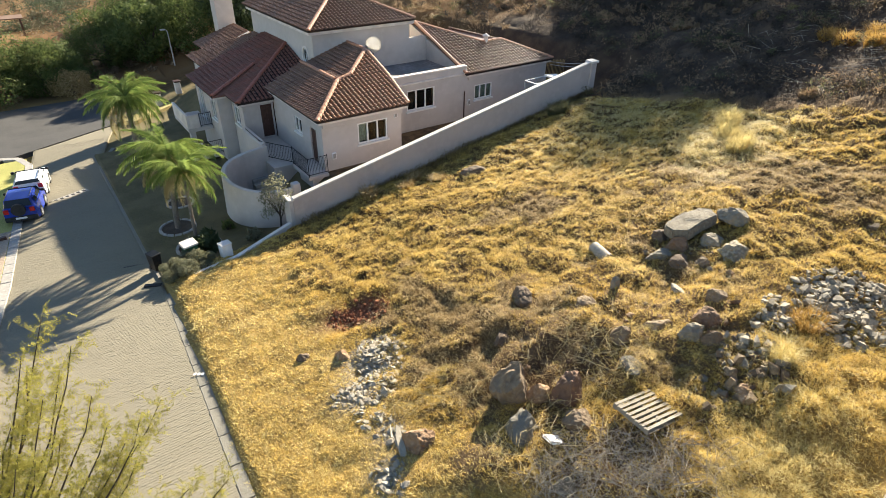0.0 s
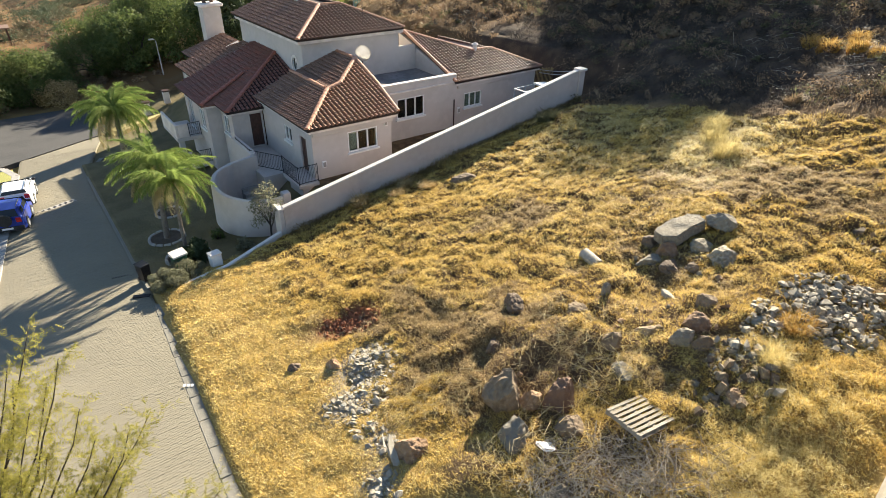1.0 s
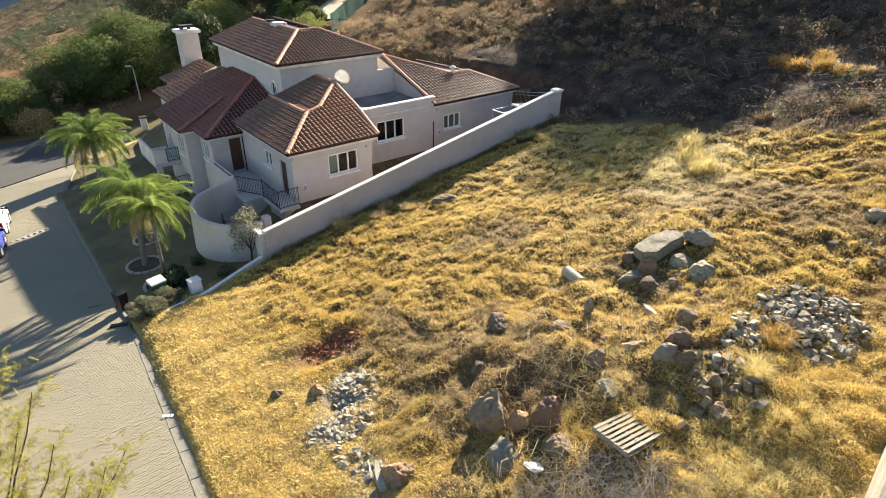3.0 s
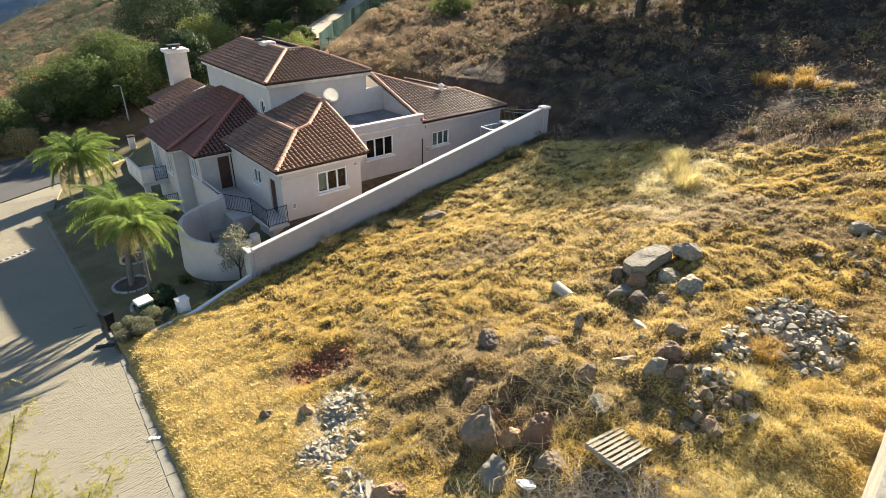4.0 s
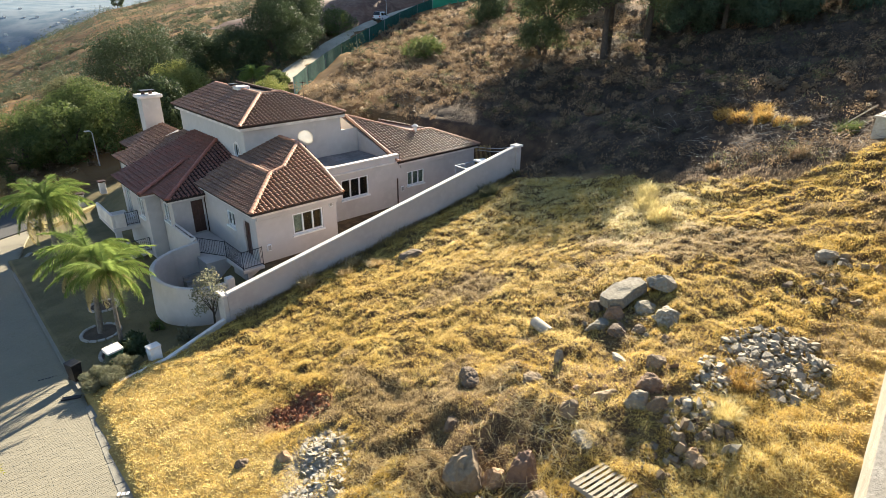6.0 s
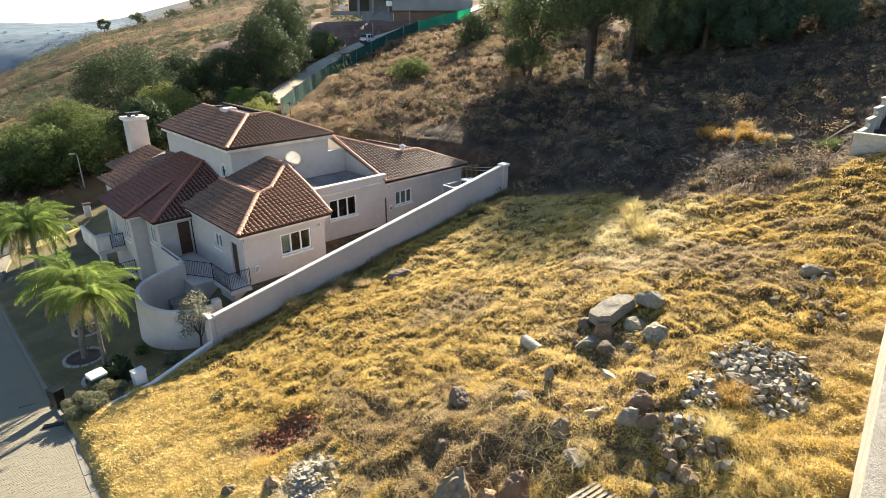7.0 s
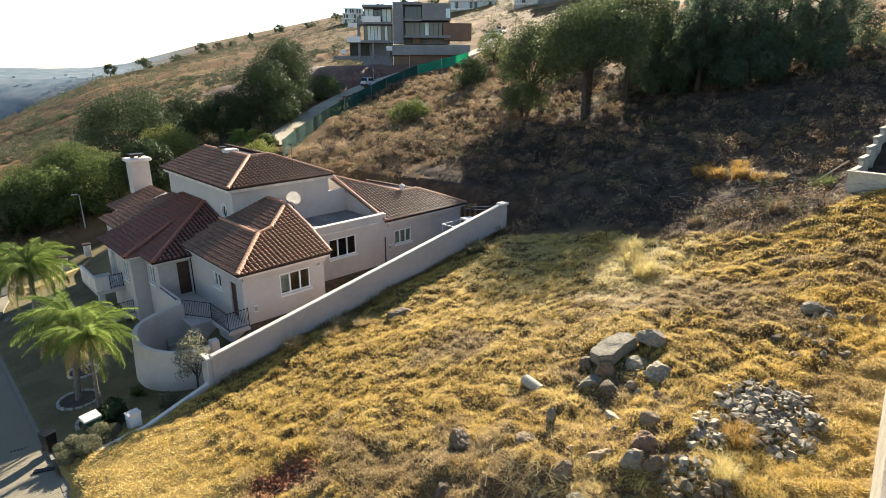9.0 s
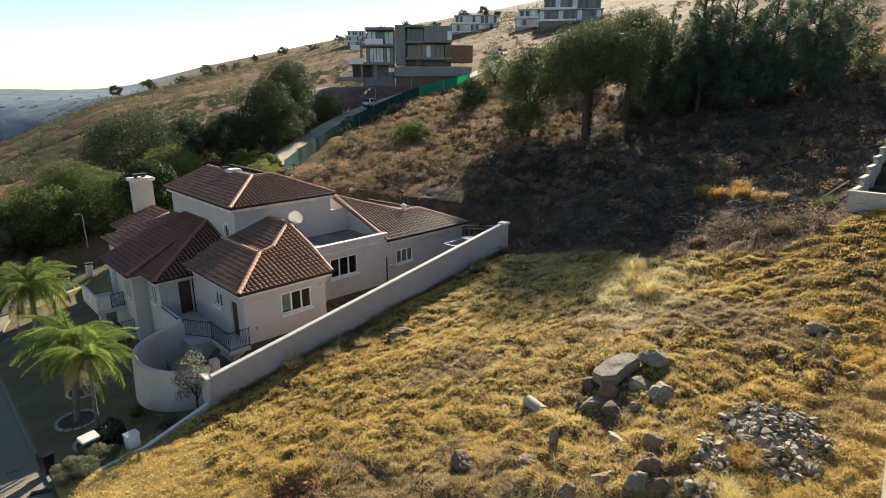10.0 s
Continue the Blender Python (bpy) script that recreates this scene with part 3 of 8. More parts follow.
def wall_run(parent, a, b, z0, z1, openings=(), thick=0.22, mat=None, name="wall"):
    """A wall from a to b (x, y), its outer face on the right of that way; openings as (from, to, bottom, top) along it. Returns the frame of its outer face."""
    a, b = Vector((*a, 0)), Vector((*b, 0))
    d = (b - a).normalized()
    n = d.cross(Vector((0, 0, 1)))
    m = Matrix((d, -n, Vector((0, 0, 1)))).transposed().to_4x4()
    m.translation = a
    length = (b - a).length
    xs = sorted({0.0, length, *[v for o in openings for v in o[:2]]})
    zs = sorted({z0, z1, *[v for o in openings for v in o[2:4]]})
    bm = bmesh.new()
    solid = {}
    for i, (xa, xb) in enumerate(zip(xs, xs[1:])):
        for j, (za, zb) in enumerate(zip(zs, zs[1:])):
            xm, zm = (xa + xb) / 2, (za + zb) / 2
            solid[i, j] = not any(o[0] < xm < o[1] and o[2] < zm < o[3] for o in openings)

    def quad(*ps):
        bm.faces.new([bm.verts.new(p) for p in ps])

    for (i, j), s in solid.items():
        if not s:
            continue
        xa, xb, za, zb = xs[i], xs[i + 1], zs[j], zs[j + 1]
        quad((xa, 0, za), (xb, 0, za), (xb, 0, zb), (xa, 0, zb))
        quad((xa, thick, za), (xa, thick, zb), (xb, thick, zb), (xb, thick, za))
        if not solid.get((i - 1, j)):
            quad((xa, 0, za), (xa, 0, zb), (xa, thick, zb), (xa, thick, za))
        if not solid.get((i + 1, j)):
            quad((xb, 0, za), (xb, thick, za), (xb, thick, zb), (xb, 0, zb))
        if not solid.get((i, j - 1)):
            quad((xa, 0, za), (xa, thick, za), (xb, thick, za), (xb, 0, za))
        if not solid.get((i, j + 1)):
            quad((xa, 0, zb), (xb, 0, zb), (xb, thick, zb), (xa, thick, zb))
    bmesh.ops.remove_doubles(bm, verts=bm.verts, dist=0.0005)
    bmesh.ops.transform(bm, matrix=m, verts=bm.verts)
    part(name, bm, mat or M_plaster, parent)
    return m


def window(parent, m, x0, x1, z0, z1, panes=3, curtain=0):
    """A painted metal window in an opening of a wall whose outer face has the frame m."""
    w, h, f = x1 - x0, z1 - z0, 0.08
    fr = bmesh.new()
    for a, b, c, d in ((0, w, 0, f), (0, w, h - f, h), (0, f, f, h - f), (w - f, w, f, h - f)):
        add_box(fr, a, b, 0.03, 0.13, c, d, 0.006)
    win = part("window", fr, M_frame, parent)
    win.matrix_basis = m @ pose(x0, 0, z0)
    sill = part("sill", box(-0.08, w + 0.08, -0.09, 0.03, -0.12, -0.002, 0.01), M_frame, win)
    for i in range(panes):
        a, b = w * i / panes, w * (i + 1) / panes
        if i:
            part("mullion", box(a - 0.045, a + 0.045, 0.035, 0.125, f, h - f, 0.005), M_frame, win)
        g = part("pane", box(max(a, f) + 0.0, min(b, w - f), 0.09, 0.098, f, h - f), M_glass, win)
        g.visible_shadow = False
    if curtain:
        part("curtain", box(w * 0.02, w * curtain, 0.14, 0.17, 0.1 * h, h), M_curtain, win, "pale green curtain, partly drawn")
    # added black panel behind the glass, giving the dark of the room
    part("room_shade", box(-0.3, w + 0.3, 0.9, 0.95, -0.5, h + 0.3), M_black_room, win)
    return win


M_black_room = material("unlit_room", (0.02, 0.02, 0.02), (0.03, 0.028, 0.026), 1.0, rough=0.9)
M_curtain = material("curtain", (0.42, 0.46, 0.34), (0.36, 0.40, 0.30), 4.0, rough=0.95)
house = thing("house", (0, 0, 0), "cream-pink plastered hillside villa with brown clay tile roofs", "house")
EAVE, BASE = 5.4, -1.0
# front room beside the lot
W = wall_run(house, (12.15, 27.95), (17.25, 27.95), BASE, EAVE - 0.09, [(2.2, 4.15, 3.5, 4.74)])
window(house, W, 2.2, 4.15, 3.5, 4.74, 3, 0.32)
W = wall_run(house, (12.15, 34.9), (12.15, 28.17), BASE, EAVE - 0.09, [(3.2, 4.2, 3.68, 4.6), (5.35, 6.15, 2.5, 4.55)])
window(house, W, 3.2, 4.2, 3.68, 4.6, 2)


def panelled_door(m, x0, x1, z0, z1, label):
    d = part("door", box(x0, x1, 0.09, 0.14, z0, z1, 0.008), M_wood_dark, house, label)
    d.matrix_basis = m
    w = (x1 - x0) / 2
    for i in range(2):
        for a, b in ((0.12, 0.42), (0.50, 0.92)):
            part("door_panel", box(x0 + i * w + 0.07, x0 + (i + 1) * w - 0.07, 0.075, 0.1, z0 + a * (z1 - z0), z0 + b * (z1 - z0), 0.006), M_wood_dark, d)
    part("door_handle", box(x0 + 0.05, x0 + 0.08, 0.05, 0.09, z0 + 0.95, z0 + 1.12, 0.004), M_iron, d, "small dark metal handle")
    return d


panelled_door(W, 5.35, 6.15, 2.5, 4.55, "dark stained timber balcony door")
wall_run(house, (17.25, 28.17), (17.25, 30.98), BASE, EAVE - 0.09)
part("gable_wall", prism([(17.27, 28.4), (17.45, 28.4), (17.45, 35.85), (17.27, 35.85)], 4.9, [5.5, 5.5, 7.1, 7.1]), M_plaster, house)
# recessed wall under the roof terrace, its parapet and floor
W = wall_run(house, (17.47, 31.0), (24.5, 31.0), BASE, 5.86, [(2.15, 4.35, 3.6, 4.95)])
window(house, W, 2.15, 4.35, 3.6, 4.95, 3)
part("parapet_coping", box(17.5, 24.45, 30.94, 31.3, 5.862, 5.95, 0.015), M_coping, house)
part("cornice", box(17.5, 24.48, 30.9, 30.996, 5.35, 5.45, 0.02), M_coping, house)
part("terrace_floor", box(17.47, 24.48, 31.3, 35.88, 5.1, 5.3), M_terrace, house, "dull grey waterproofed roof terrace")
# wing
W = wall_run(house, (24.5, 31.05), (32.1, 31.05), BASE, EAVE - 0.09, [(0.75, 2.35, 3.42, 4.46)])
window(house, W, 0.75, 2.35, 3.42, 4.46, 3, 0.97)
wall_run(house, (32.1, 31.27), (32.1, 44.0), BASE, EAVE - 0.09)
part("gable_wall", prism([(24.5, 31.27), (24.72, 31.27), (24.72, 38.2), (24.5, 38.2)], 4.0, [5.33, 5.33, 7.5, 7.5]), M_plaster, house)
wall_run(house, (32.1, 44.0), (24.5, 44.0), BASE, EAVE - 0.09)
# upper storey
wall_run(house, (15.6, 35.9), (23.0, 35.9), BASE, 8.22)
W = wall_run(house, (15.6, 47.0), (15.6, 36.12), BASE, 8.22, [(9.3, 10.25, 5.9, 7.0)])
wall_run(house, (23.0, 36.12), (23.0, 47.0), BASE, 8.22)
wall_run(house, (23.02, 35.95), (24.48, 35.95), 5.0, 7.0)
wall_run(house, (22.78, 47.0), (15.82, 47.0), BASE, 8.22)
for a, b in (((15.28, 35.62), (23.25, 35.72)), ((15.28, 35.72), (15.38, 47.1))):
    part("eave_fascia", box(a[0], b[0], a[1], b[1], 8.0, 8.2, 0.01), M_coping, house)


def oval_window(m, x, z, rx, rz):
    """An oval light in its plastered opening."""
    n = 28
    ring = lambda k, r: (x + r * rx * math.cos(2 * math.pi * k / n), z + r * rz * math.sin(2 * math.pi * k / n))
    bm = bmesh.new()
    # plaster round the oval, out to the square opening
    for k in range(n):
        pts = []
        for q in (k, k + 1):
            a, b = ring(q, 1.0)
            c, s = math.cos(2 * math.pi * q / n), math.sin(2 * math.pi * q / n)
            w = 1 / max(abs(c), abs(s))
            pts.append(((a, b), (x + 0.475 * c * w, z + 0.55 * s * w)))
        (i0, o0), (i1, o1) = pts
        for ya, flip in ((0.0, False), (0.2, True)):
            f = [bm.verts.new((p[0], ya, p[1])) for p in ((i0, o0, o1, i1) if not flip else (i0, i1, o1, o0))]
            bm.faces.new(f)
        f = [bm.verts.new(p) for p in ((i0[0], 0, i0[1]), (i1[0], 0, i1[1]), (i1[0], 0.2, i1[1]), (i0[0], 0.2, i0[1]))]
        bm.faces.new(f)
    bmesh.ops.remove_doubles(bm, verts=bm.verts, dist=0.0005)
    w = part("oval_surround", bm, M_plaster, house)
    w.matrix_basis = m
    for r0, r1, y0, y1, name, mat in ((0.88, 1.16, -0.04, 0.03, "trim", M_coping), (0.80, 0.97, 0.05, 0.1, "window_frame", M_frame)):
        bm = bmesh.new()
        for k in range(n):
            q = [ring(k, r0), ring(k + 1, r0), ring(k + 1, r1), ring(k, r1)]
            lo, hi = [bm.verts.new((a, y0, b)) for a, b in q], [bm.verts.new((a, y1, b)) for a, b in q]
            bm.faces.new(lo)
            bm.faces.new(hi[::-1])
            for i in (0, 2):
                bm.faces.new((lo[i], hi[i], hi[i + 1], lo[i + 1]))
        bmesh.ops.remove_doubles(bm, verts=bm.verts, dist=0.0005)
        bmesh.ops.recalc_face_normals(bm, faces=bm.faces)
        part(name, bm, mat, w)
    bm = bmesh.new()
    bm.faces.new([bm.verts.new((ring(k, 0.9)[0], 0.07, ring(k, 0.9)[1])) for k in range(n)])
    part("pane", bm, M_glass_dark, w)
    part("glazing_bar", box(x - 0.02, x + 0.02, 0.05, 0.09, z - 0.85 * rz, z + 0.85 * rz), M_frame, w)


oval_window(W, 9.775, 6.45, 0.44, 0.54)

# front-left wing over the garden
EF = 4.8
W = wall_run(house, (10.2, 35.05), (12.14, 35.05), BASE, EF - 0.09, [(1.1, 1.85, 2.3, 4.4)])
panelled_door(W, 1.1, 1.85, 2.3, 4.4, "dark stained timber entrance door")
W = wall_run(house, (10.2, 37.2), (10.2, 35.27), BASE, EF - 0.09, [(0.35, 1.35, 3.0, 4.2)])
window(house, W, 0.35, 1.35, 3.0, 4.2, 2)
wall_run(house, (9.35, 37.3), (10.42, 37.3), BASE, EF - 0.09)
W = wall_run(house, (9.35, 42.2), (9.35, 37.52), BASE, EF - 0.09, [(3.2, 4.2, 2.9, 4.2), (0.6, 1.6, 2.3, 4.3)])
window(house, W, 3.2, 4.2, 2.9, 4.2, 2)
window(house, W, 0.6, 1.6, 2.3, 4.3, 2)
wall_run(house, (9.57, 42.2), (10.9, 42.2), BASE, EF - 0.09)
W = wall_run(house, (10.9, 48.2), (10.9, 42.2), BASE, EF - 0.09, [(3.4, 4.6, 3.0, 4.2)])
window(house, W, 3.4, 4.6, 3.0, 4.2, 2)
wall_run(house, (15.6, 48.2), (10.9, 48.2), BASE, EF - 0.09)
wall_run(house, (12.6, 52.0), (12.6, 48.3), BASE, EF - 0.09)
wall_run(house, (15.8, 52.0), (12.6, 52.0), BASE, EF - 0.09)

# roofs: front room
S = 0.32
roof_plane(house, [(11.8, 27.6, 5.4), (17.6, 27.6, 5.4), (17.9, 30.4, 6.296), (18.05, 33.36, 7.243), (15.71, 31.1, 6.52), (14.66, 30.73, 6.40)], (1, 0, 0), M_tile, single=True)
roof_plane(house, [(11.8, 35.0, 5.4), (11.8, 27.6, 5.4), (14.66, 30.73, 6.40), (14.66, 35.8, 6.40)], (0, 1, 0), M_tile)
roof_plane(house, [(15.71, 31.12, 6.50), (18.05, 33.36, 7.24), (18.05, 35.85, 7.24), (14.5, 35.85, 6.12), (14.5, 31.2, 6.12)], (0, 1, 0), M_tile)
roof_plane(house, [(14.66, 30.73, 6.40), (14.66, 35.8, 6.40), (15.6, 35.8, 6.1), (15.71, 31.1, 6.15)], (0, 1, 0), M_tile)
caps(house, (11.8, 27.6, 5.47), (14.66, 30.73, 6.47))
caps(house, (14.66, 30.75, 6.44), (15.71, 31.1, 6.58))
caps(house, (15.71, 31.1, 6.58), (18.05, 33.36, 7.31))
caps(house, (17.6, 27.7, 5.44), (17.92, 30.4, 6.33))
caps(house, (17.92, 30.4, 6.33), (18.05, 33.3, 7.28))
caps(house, (14.66, 31.0, 6.44), (14.66, 35.8, 6.44))
caps(house, (18.05, 33.4, 7.28), (18.05, 35.8, 7.28))
# wing
roof_plane(house, [(24.25, 30.75, 5.4), (32.45, 30.75, 5.4), (30.0, 33.98, 6.434), (28.2, 33.98, 6.434), (24.55, 37.7, 7.624)], (1, 0, 0), M_tile)
roof_plane(house, [(32.45, 30.75, 5.4), (32.45, 44.2, 5.0), (30.0, 40.5, 6.1), (30.0, 33.98, 6.42)], (0, 1, 0), M_tile)
roof_plane(house, [(30.0, 33.98, 6.42), (30.0, 40.5, 6.1), (28.2, 44.2, 4.9), (28.2, 34.0, 6.35)], (0, 1, 0), M_tile, bare=True)
roof_plane(house, [(24.55, 37.7, 7.60), (28.2, 33.98, 6.41), (28.2, 44.2, 4.6), (24.55, 44.2, 5.6)], (0, 1, 0), M_tile, bare=True)
caps(house, (24.27, 30.75, 5.46), (24.57, 37.7, 7.68))
caps(house, (32.45, 30.75, 5.44), (30.0, 33.98, 6.48))
caps(house, (28.2, 33.98, 6.48), (30.0, 33.98, 6.48))
caps(house, (28.2, 33.98, 6.48), (24.55, 37.7, 7.66))
# upper storey: hipped to the lot, cut flat along the top
roof_plane(house, [(15.2, 35.5, 8.3), (23.3, 35.6, 8.3), (20.45, 39.5, 9.56), (18.8, 39.5, 9.58)], (1, 0, 0), M_tile)
roof_plane(house, [(15.2, 47.3, 8.3), (15.2, 35.5, 8.3), (18.8, 39.5, 9.58), (18.8, 47.3, 9.58)], (0, 1, 0), M_tile)
roof_plane(house, [(23.3, 35.6, 8.3), (23.3, 47.3, 8.3), (20.45, 47.3, 9.56), (20.45, 39.5, 9.56)], (0, 1, 0), M_tile)
part("roof_top", box(18.85, 20.4, 39.55, 47.3, 9.3, 9.42), M_deck, house)
part("gable_wall", prism([(15.6, 47.05), (22.99, 47.05), (22.99, 47.2), (15.6, 47.2)], 8.0, 8.4), M_plaster, house)
caps(house, (15.2, 35.5, 8.36), (18.8, 39.5, 9.65))
caps(house, (23.3, 35.6, 8.34), (20.45, 39.5, 9.6))
caps(house, (18.8, 39.5, 9.62), (20.45, 39.5, 9.62))
caps(house, (18.8, 47.2, 9.6), (18.8, 39.6, 9.6))
vent = part("roof_vent", box(18.4, 19.4, 42.3, 43.2, 9.3, 9.82, 0.05), M_coping, house, "white plastered roof vent box")
part("cowl", box(18.2, 18.7, 43.0, 43.4, 9.85, 9.98, 0.02), M_iron, vent)
wing_vent = part("roof_vent", tube([(28.5, 33.98, 6.3), (28.5, 33.98, 6.85)], 0.16, 10), M_coping, house, "white roof vent pipe")
part("cowl", tube([(28.5, 33.98, 6.85), (28.5, 33.98, 6.92), (28.5, 33.98, 7.05)], [0.26, 0.26, 0.06], 10), M_coping, wing_vent)
# front-left
roof_plane(house, [(9.85, 34.7, EF), (12.2, 34.7, EF), (15.55, 35.95, EF + 0.40), (15.55, 40.4, EF + 1.824)], (1, 0, 0), M_tile_red)
roof_plane(house, [(9.85, 37.6, EF), (9.85, 34.7, EF), (15.55, 40.4, EF + 1.82), (15.55, 42.6, EF + 1.82)], (0, 1, 0), M_tile_red)
roof_plane(house, [(9.0, 36.95, EF), (9.85, 36.95, EF), (15.55, 40.85, EF + 1.80)], (1, 0, 0), M_tile_red, bare=True)
roof_plane(house, [(9.0, 42.5, EF), (9.0, 36.95, EF), (15.55, 40.9, EF + 1.85), (15.55, 44.5, EF + 1.85)], (0, 1, 0), M_tile_red)
roof_plane(house, [(10.55, 48.5, EF), (10.55, 42.0, EF), (15.55, 43.2, EF + 1.6), (15.55, 46.3, EF + 1.6)], (0, 1, 0), M_tile)
roof_plane(house, [(12.2, 52.3, EF), (12.2, 48.2, EF), (15.6, 48.2, EF + 1.1), (15.6, 52.3, EF + 1.1)], (0, 1, 0), M_tile)
part("gable_coping", prism([(12.3, 48.1), (15.6, 48.1), (15.6, 48.32), (12.3, 48.32)], 4.0, [EF + 0.12, EF + 1.3, EF + 1.3, EF + 0.12]), M_coping, house)
caps(house, (9.85, 34.7, EF + 0.05), (15.5, 40.35, EF + 1.87), CAP_RED)
caps(house, (9.0, 36.95, EF + 0.05), (12.6, 39.13, EF + 1.06), CAP_RED)
for a, b in (((9.95, 34.78), (12.1, 34.86)), ((9.95, 34.86), (10.03, 36.9)), ((9.1, 37.02), (9.9, 37.1)), ((9.1, 37.1), (9.18, 42.4))):
    part("eave_fascia", box(a[0], b[0], a[1], b[1], EF - 0.22, EF - 0.09, 0.01), M_coping, house)
for a, b in (((11.9, 27.68), (17.5, 27.76)), ((11.9, 27.76), (11.98, 34.95)), ((24.35, 30.83), (32.35, 30.9))):
    part("eave_fascia", box(a[0], b[0], a[1], b[1], EAVE - 0.24, EAVE - 0.09, 0.01), M_coping, house)
for a, b in (((12.16, 27.77), (17.24, 27.94)), ((24.6, 30.91), (32.0, 31.04))):
    part("soffit_band", box(a[0], b[0], a[1], b[1], EAVE - 0.5, EAVE - 0.1, 0.02), M_plaster, house)

# chimney
chim = part("chimney", prism([(14.5, 52.6), (16.0, 52.6), (16.0, 53.8), (14.5, 53.8)], 1.0, 8.1), M_plaster, house)
part("chimney_cap", box(14.3, 16.2, 52.4, 54.0, 8.1, 8.38, 0.06), M_coping, chim)
for x in (14.9, 15.5):
    part("flue", tube([(x, 53.2, 8.35), (x, 53.2, 8.66)], [0.16, 0.14], 10), M_wood_dark, chim)
part("spark_guard", box(14.7, 15.8, 52.8, 53.6, 8.66, 8.71, 0.01), M_iron, chim)


# satellite dish on the terrace
M_dish = material("dish_enamel", (0.60, 0.59, 0.57), (0.56, 0.55, 0.53), 3.0, rough=0.7)
dish = thing("satellite_dish", (18.95, 33.9, 5.3), "white round satellite dish on a thin steel mast", "satellite dish")
bm = bmesh.new()
rings = []
for i in range(6):
    r = 0.5 * i / 5
    rings.append([bm.verts.new((r * math.cos(2 * math.pi * k / 24), -0.16 + 0.16 * (i / 5) ** 2 - 0.05, r * 1.08 * math.sin(2 * math.pi * k / 24))) for k in range(24)] if i else [bm.verts.new((0, -0.21, 0))])
for k in range(24):
    bm.faces.new((rings[0][0], rings[1][k], rings[1][(k + 1) % 24]))
for a, b in zip(rings[1:], rings[2:]):
    for k in range(24):
        bm.faces.new((a[k], b[k], b[(k + 1) % 24], a[(k + 1) % 24]))
bmesh.ops.solidify(bm, geom=bm.faces[:], thickness=0.02)
refl = part("reflector", bm, M_dish, dish, smooth=True)
refl.matrix_basis = pose(0, 0, 2.12, 8, 0, -32)
part("mast", tube([(0, 0.1, 0), (0, 0.1, 2.0)], 0.03, 8), M_iron, dish)
part("feed_arm", tube([(0.0, 0.1, 1.7), (0.25, 0.55, 1.85)], 0.015, 6), M_iron, dish)
part("feed_horn", tube([(0.25, 0.55, 1.83), (0.2, 0.48, 1.95)], [0.04, 0.05], 8), M_white, dish)

# television aerial on the upper roof
aerial = thing("roof_aerial", (20.6, 36.6, 8.6), "thin grey roof aerial mast", "aerial")
part("mast", tube([(0, 0, 0), (0, 0, 2.1)], 0.018, 6), M_iron, aerial)
for k in range(5):
    part("aerial_rod", tube([(-0.25 + 0.03 * k, -0.3 + 0.14 * k, 1.95), (0.25 - 0.03 * k, -0.3 + 0.14 * k, 1.95)], 0.008, 5), M_iron, aerial)
part("aerial_boom", tube([(0, -0.35, 1.95), (0, 0.35, 1.95)], 0.01, 5), M_iron, aerial)


def railing(parent, pts, z0, z1, name="railing", spread=0.11, label="black wrought iron railing"):
    """Iron railing along (x, y) points: posts, rails and upright bars."""
    r = part(name, tube([(pts[0][0], pts[0][1], z0), (pts[0][0], pts[0][1], z1 + 0.05)], 0.022, 6), M_iron, parent, label)
    for (a, b), (c, d) in zip(pts, pts[1:]):
        part("post", tube([(c, d, z0), (c, d, z1 + 0.05)], 0.022, 6), M_iron, r)
        for z in (z0 + 0.1, z1):
            part("rail", tube([(a, b, z), (c, d, z)], 0.02, 6), M_iron, r)
        n = int(math.hypot(c - a, d - b) / spread)
        for i in range(1, n):
            x, y = a + (c - a) * i / n, b + (d - b) * i / n
            bulge = 0.06
            ox, oy = (d - b) / math.hypot(c - a, d - b) * bulge, -(c - a) / math.hypot(c - a, d - b) * bulge
            part("bar", tube([(x, y, z0 + 0.1), (x + ox, y + oy, z0 + 0.35), (x, y, z1)], 0.010, 5), M_iron, r)
    return r


# balcony of the front room and the entrance landing
part("balcony_slab", box(10.9, 12.13, 27.4, 29.6, 2.3, 2.5, 0.02), M_plaster, house)
part("balcony_corbel", prism([(11.2, 27.6), (12.13, 27.6), (12.13, 29.4), (11.2, 29.4)], -0.5, 2.3), M_plaster, house)
railing(house, [(10.96, 29.6), (10.96, 27.46), (12.1, 27.46)], 2.5, 3.55, spread=0.085)
part("landing", prism([(10.0, 30.2), (12.12, 30.2), (12.12, 35.0), (10.0, 35.0)], -0.5, 2.25), M_plaster, house)
railing(house, [(10.06, 34.6), (10.06, 32.2), (11.2, 30.25)], 2.25, 3.25)
for i in range(8):
    part("step", box(9.0 + 0.0, 9.98, 30.0 + 0.32 * i, 30.32 + 0.32 * i, 0.2, 0.5 + 0.2 * i), M_concrete, house)


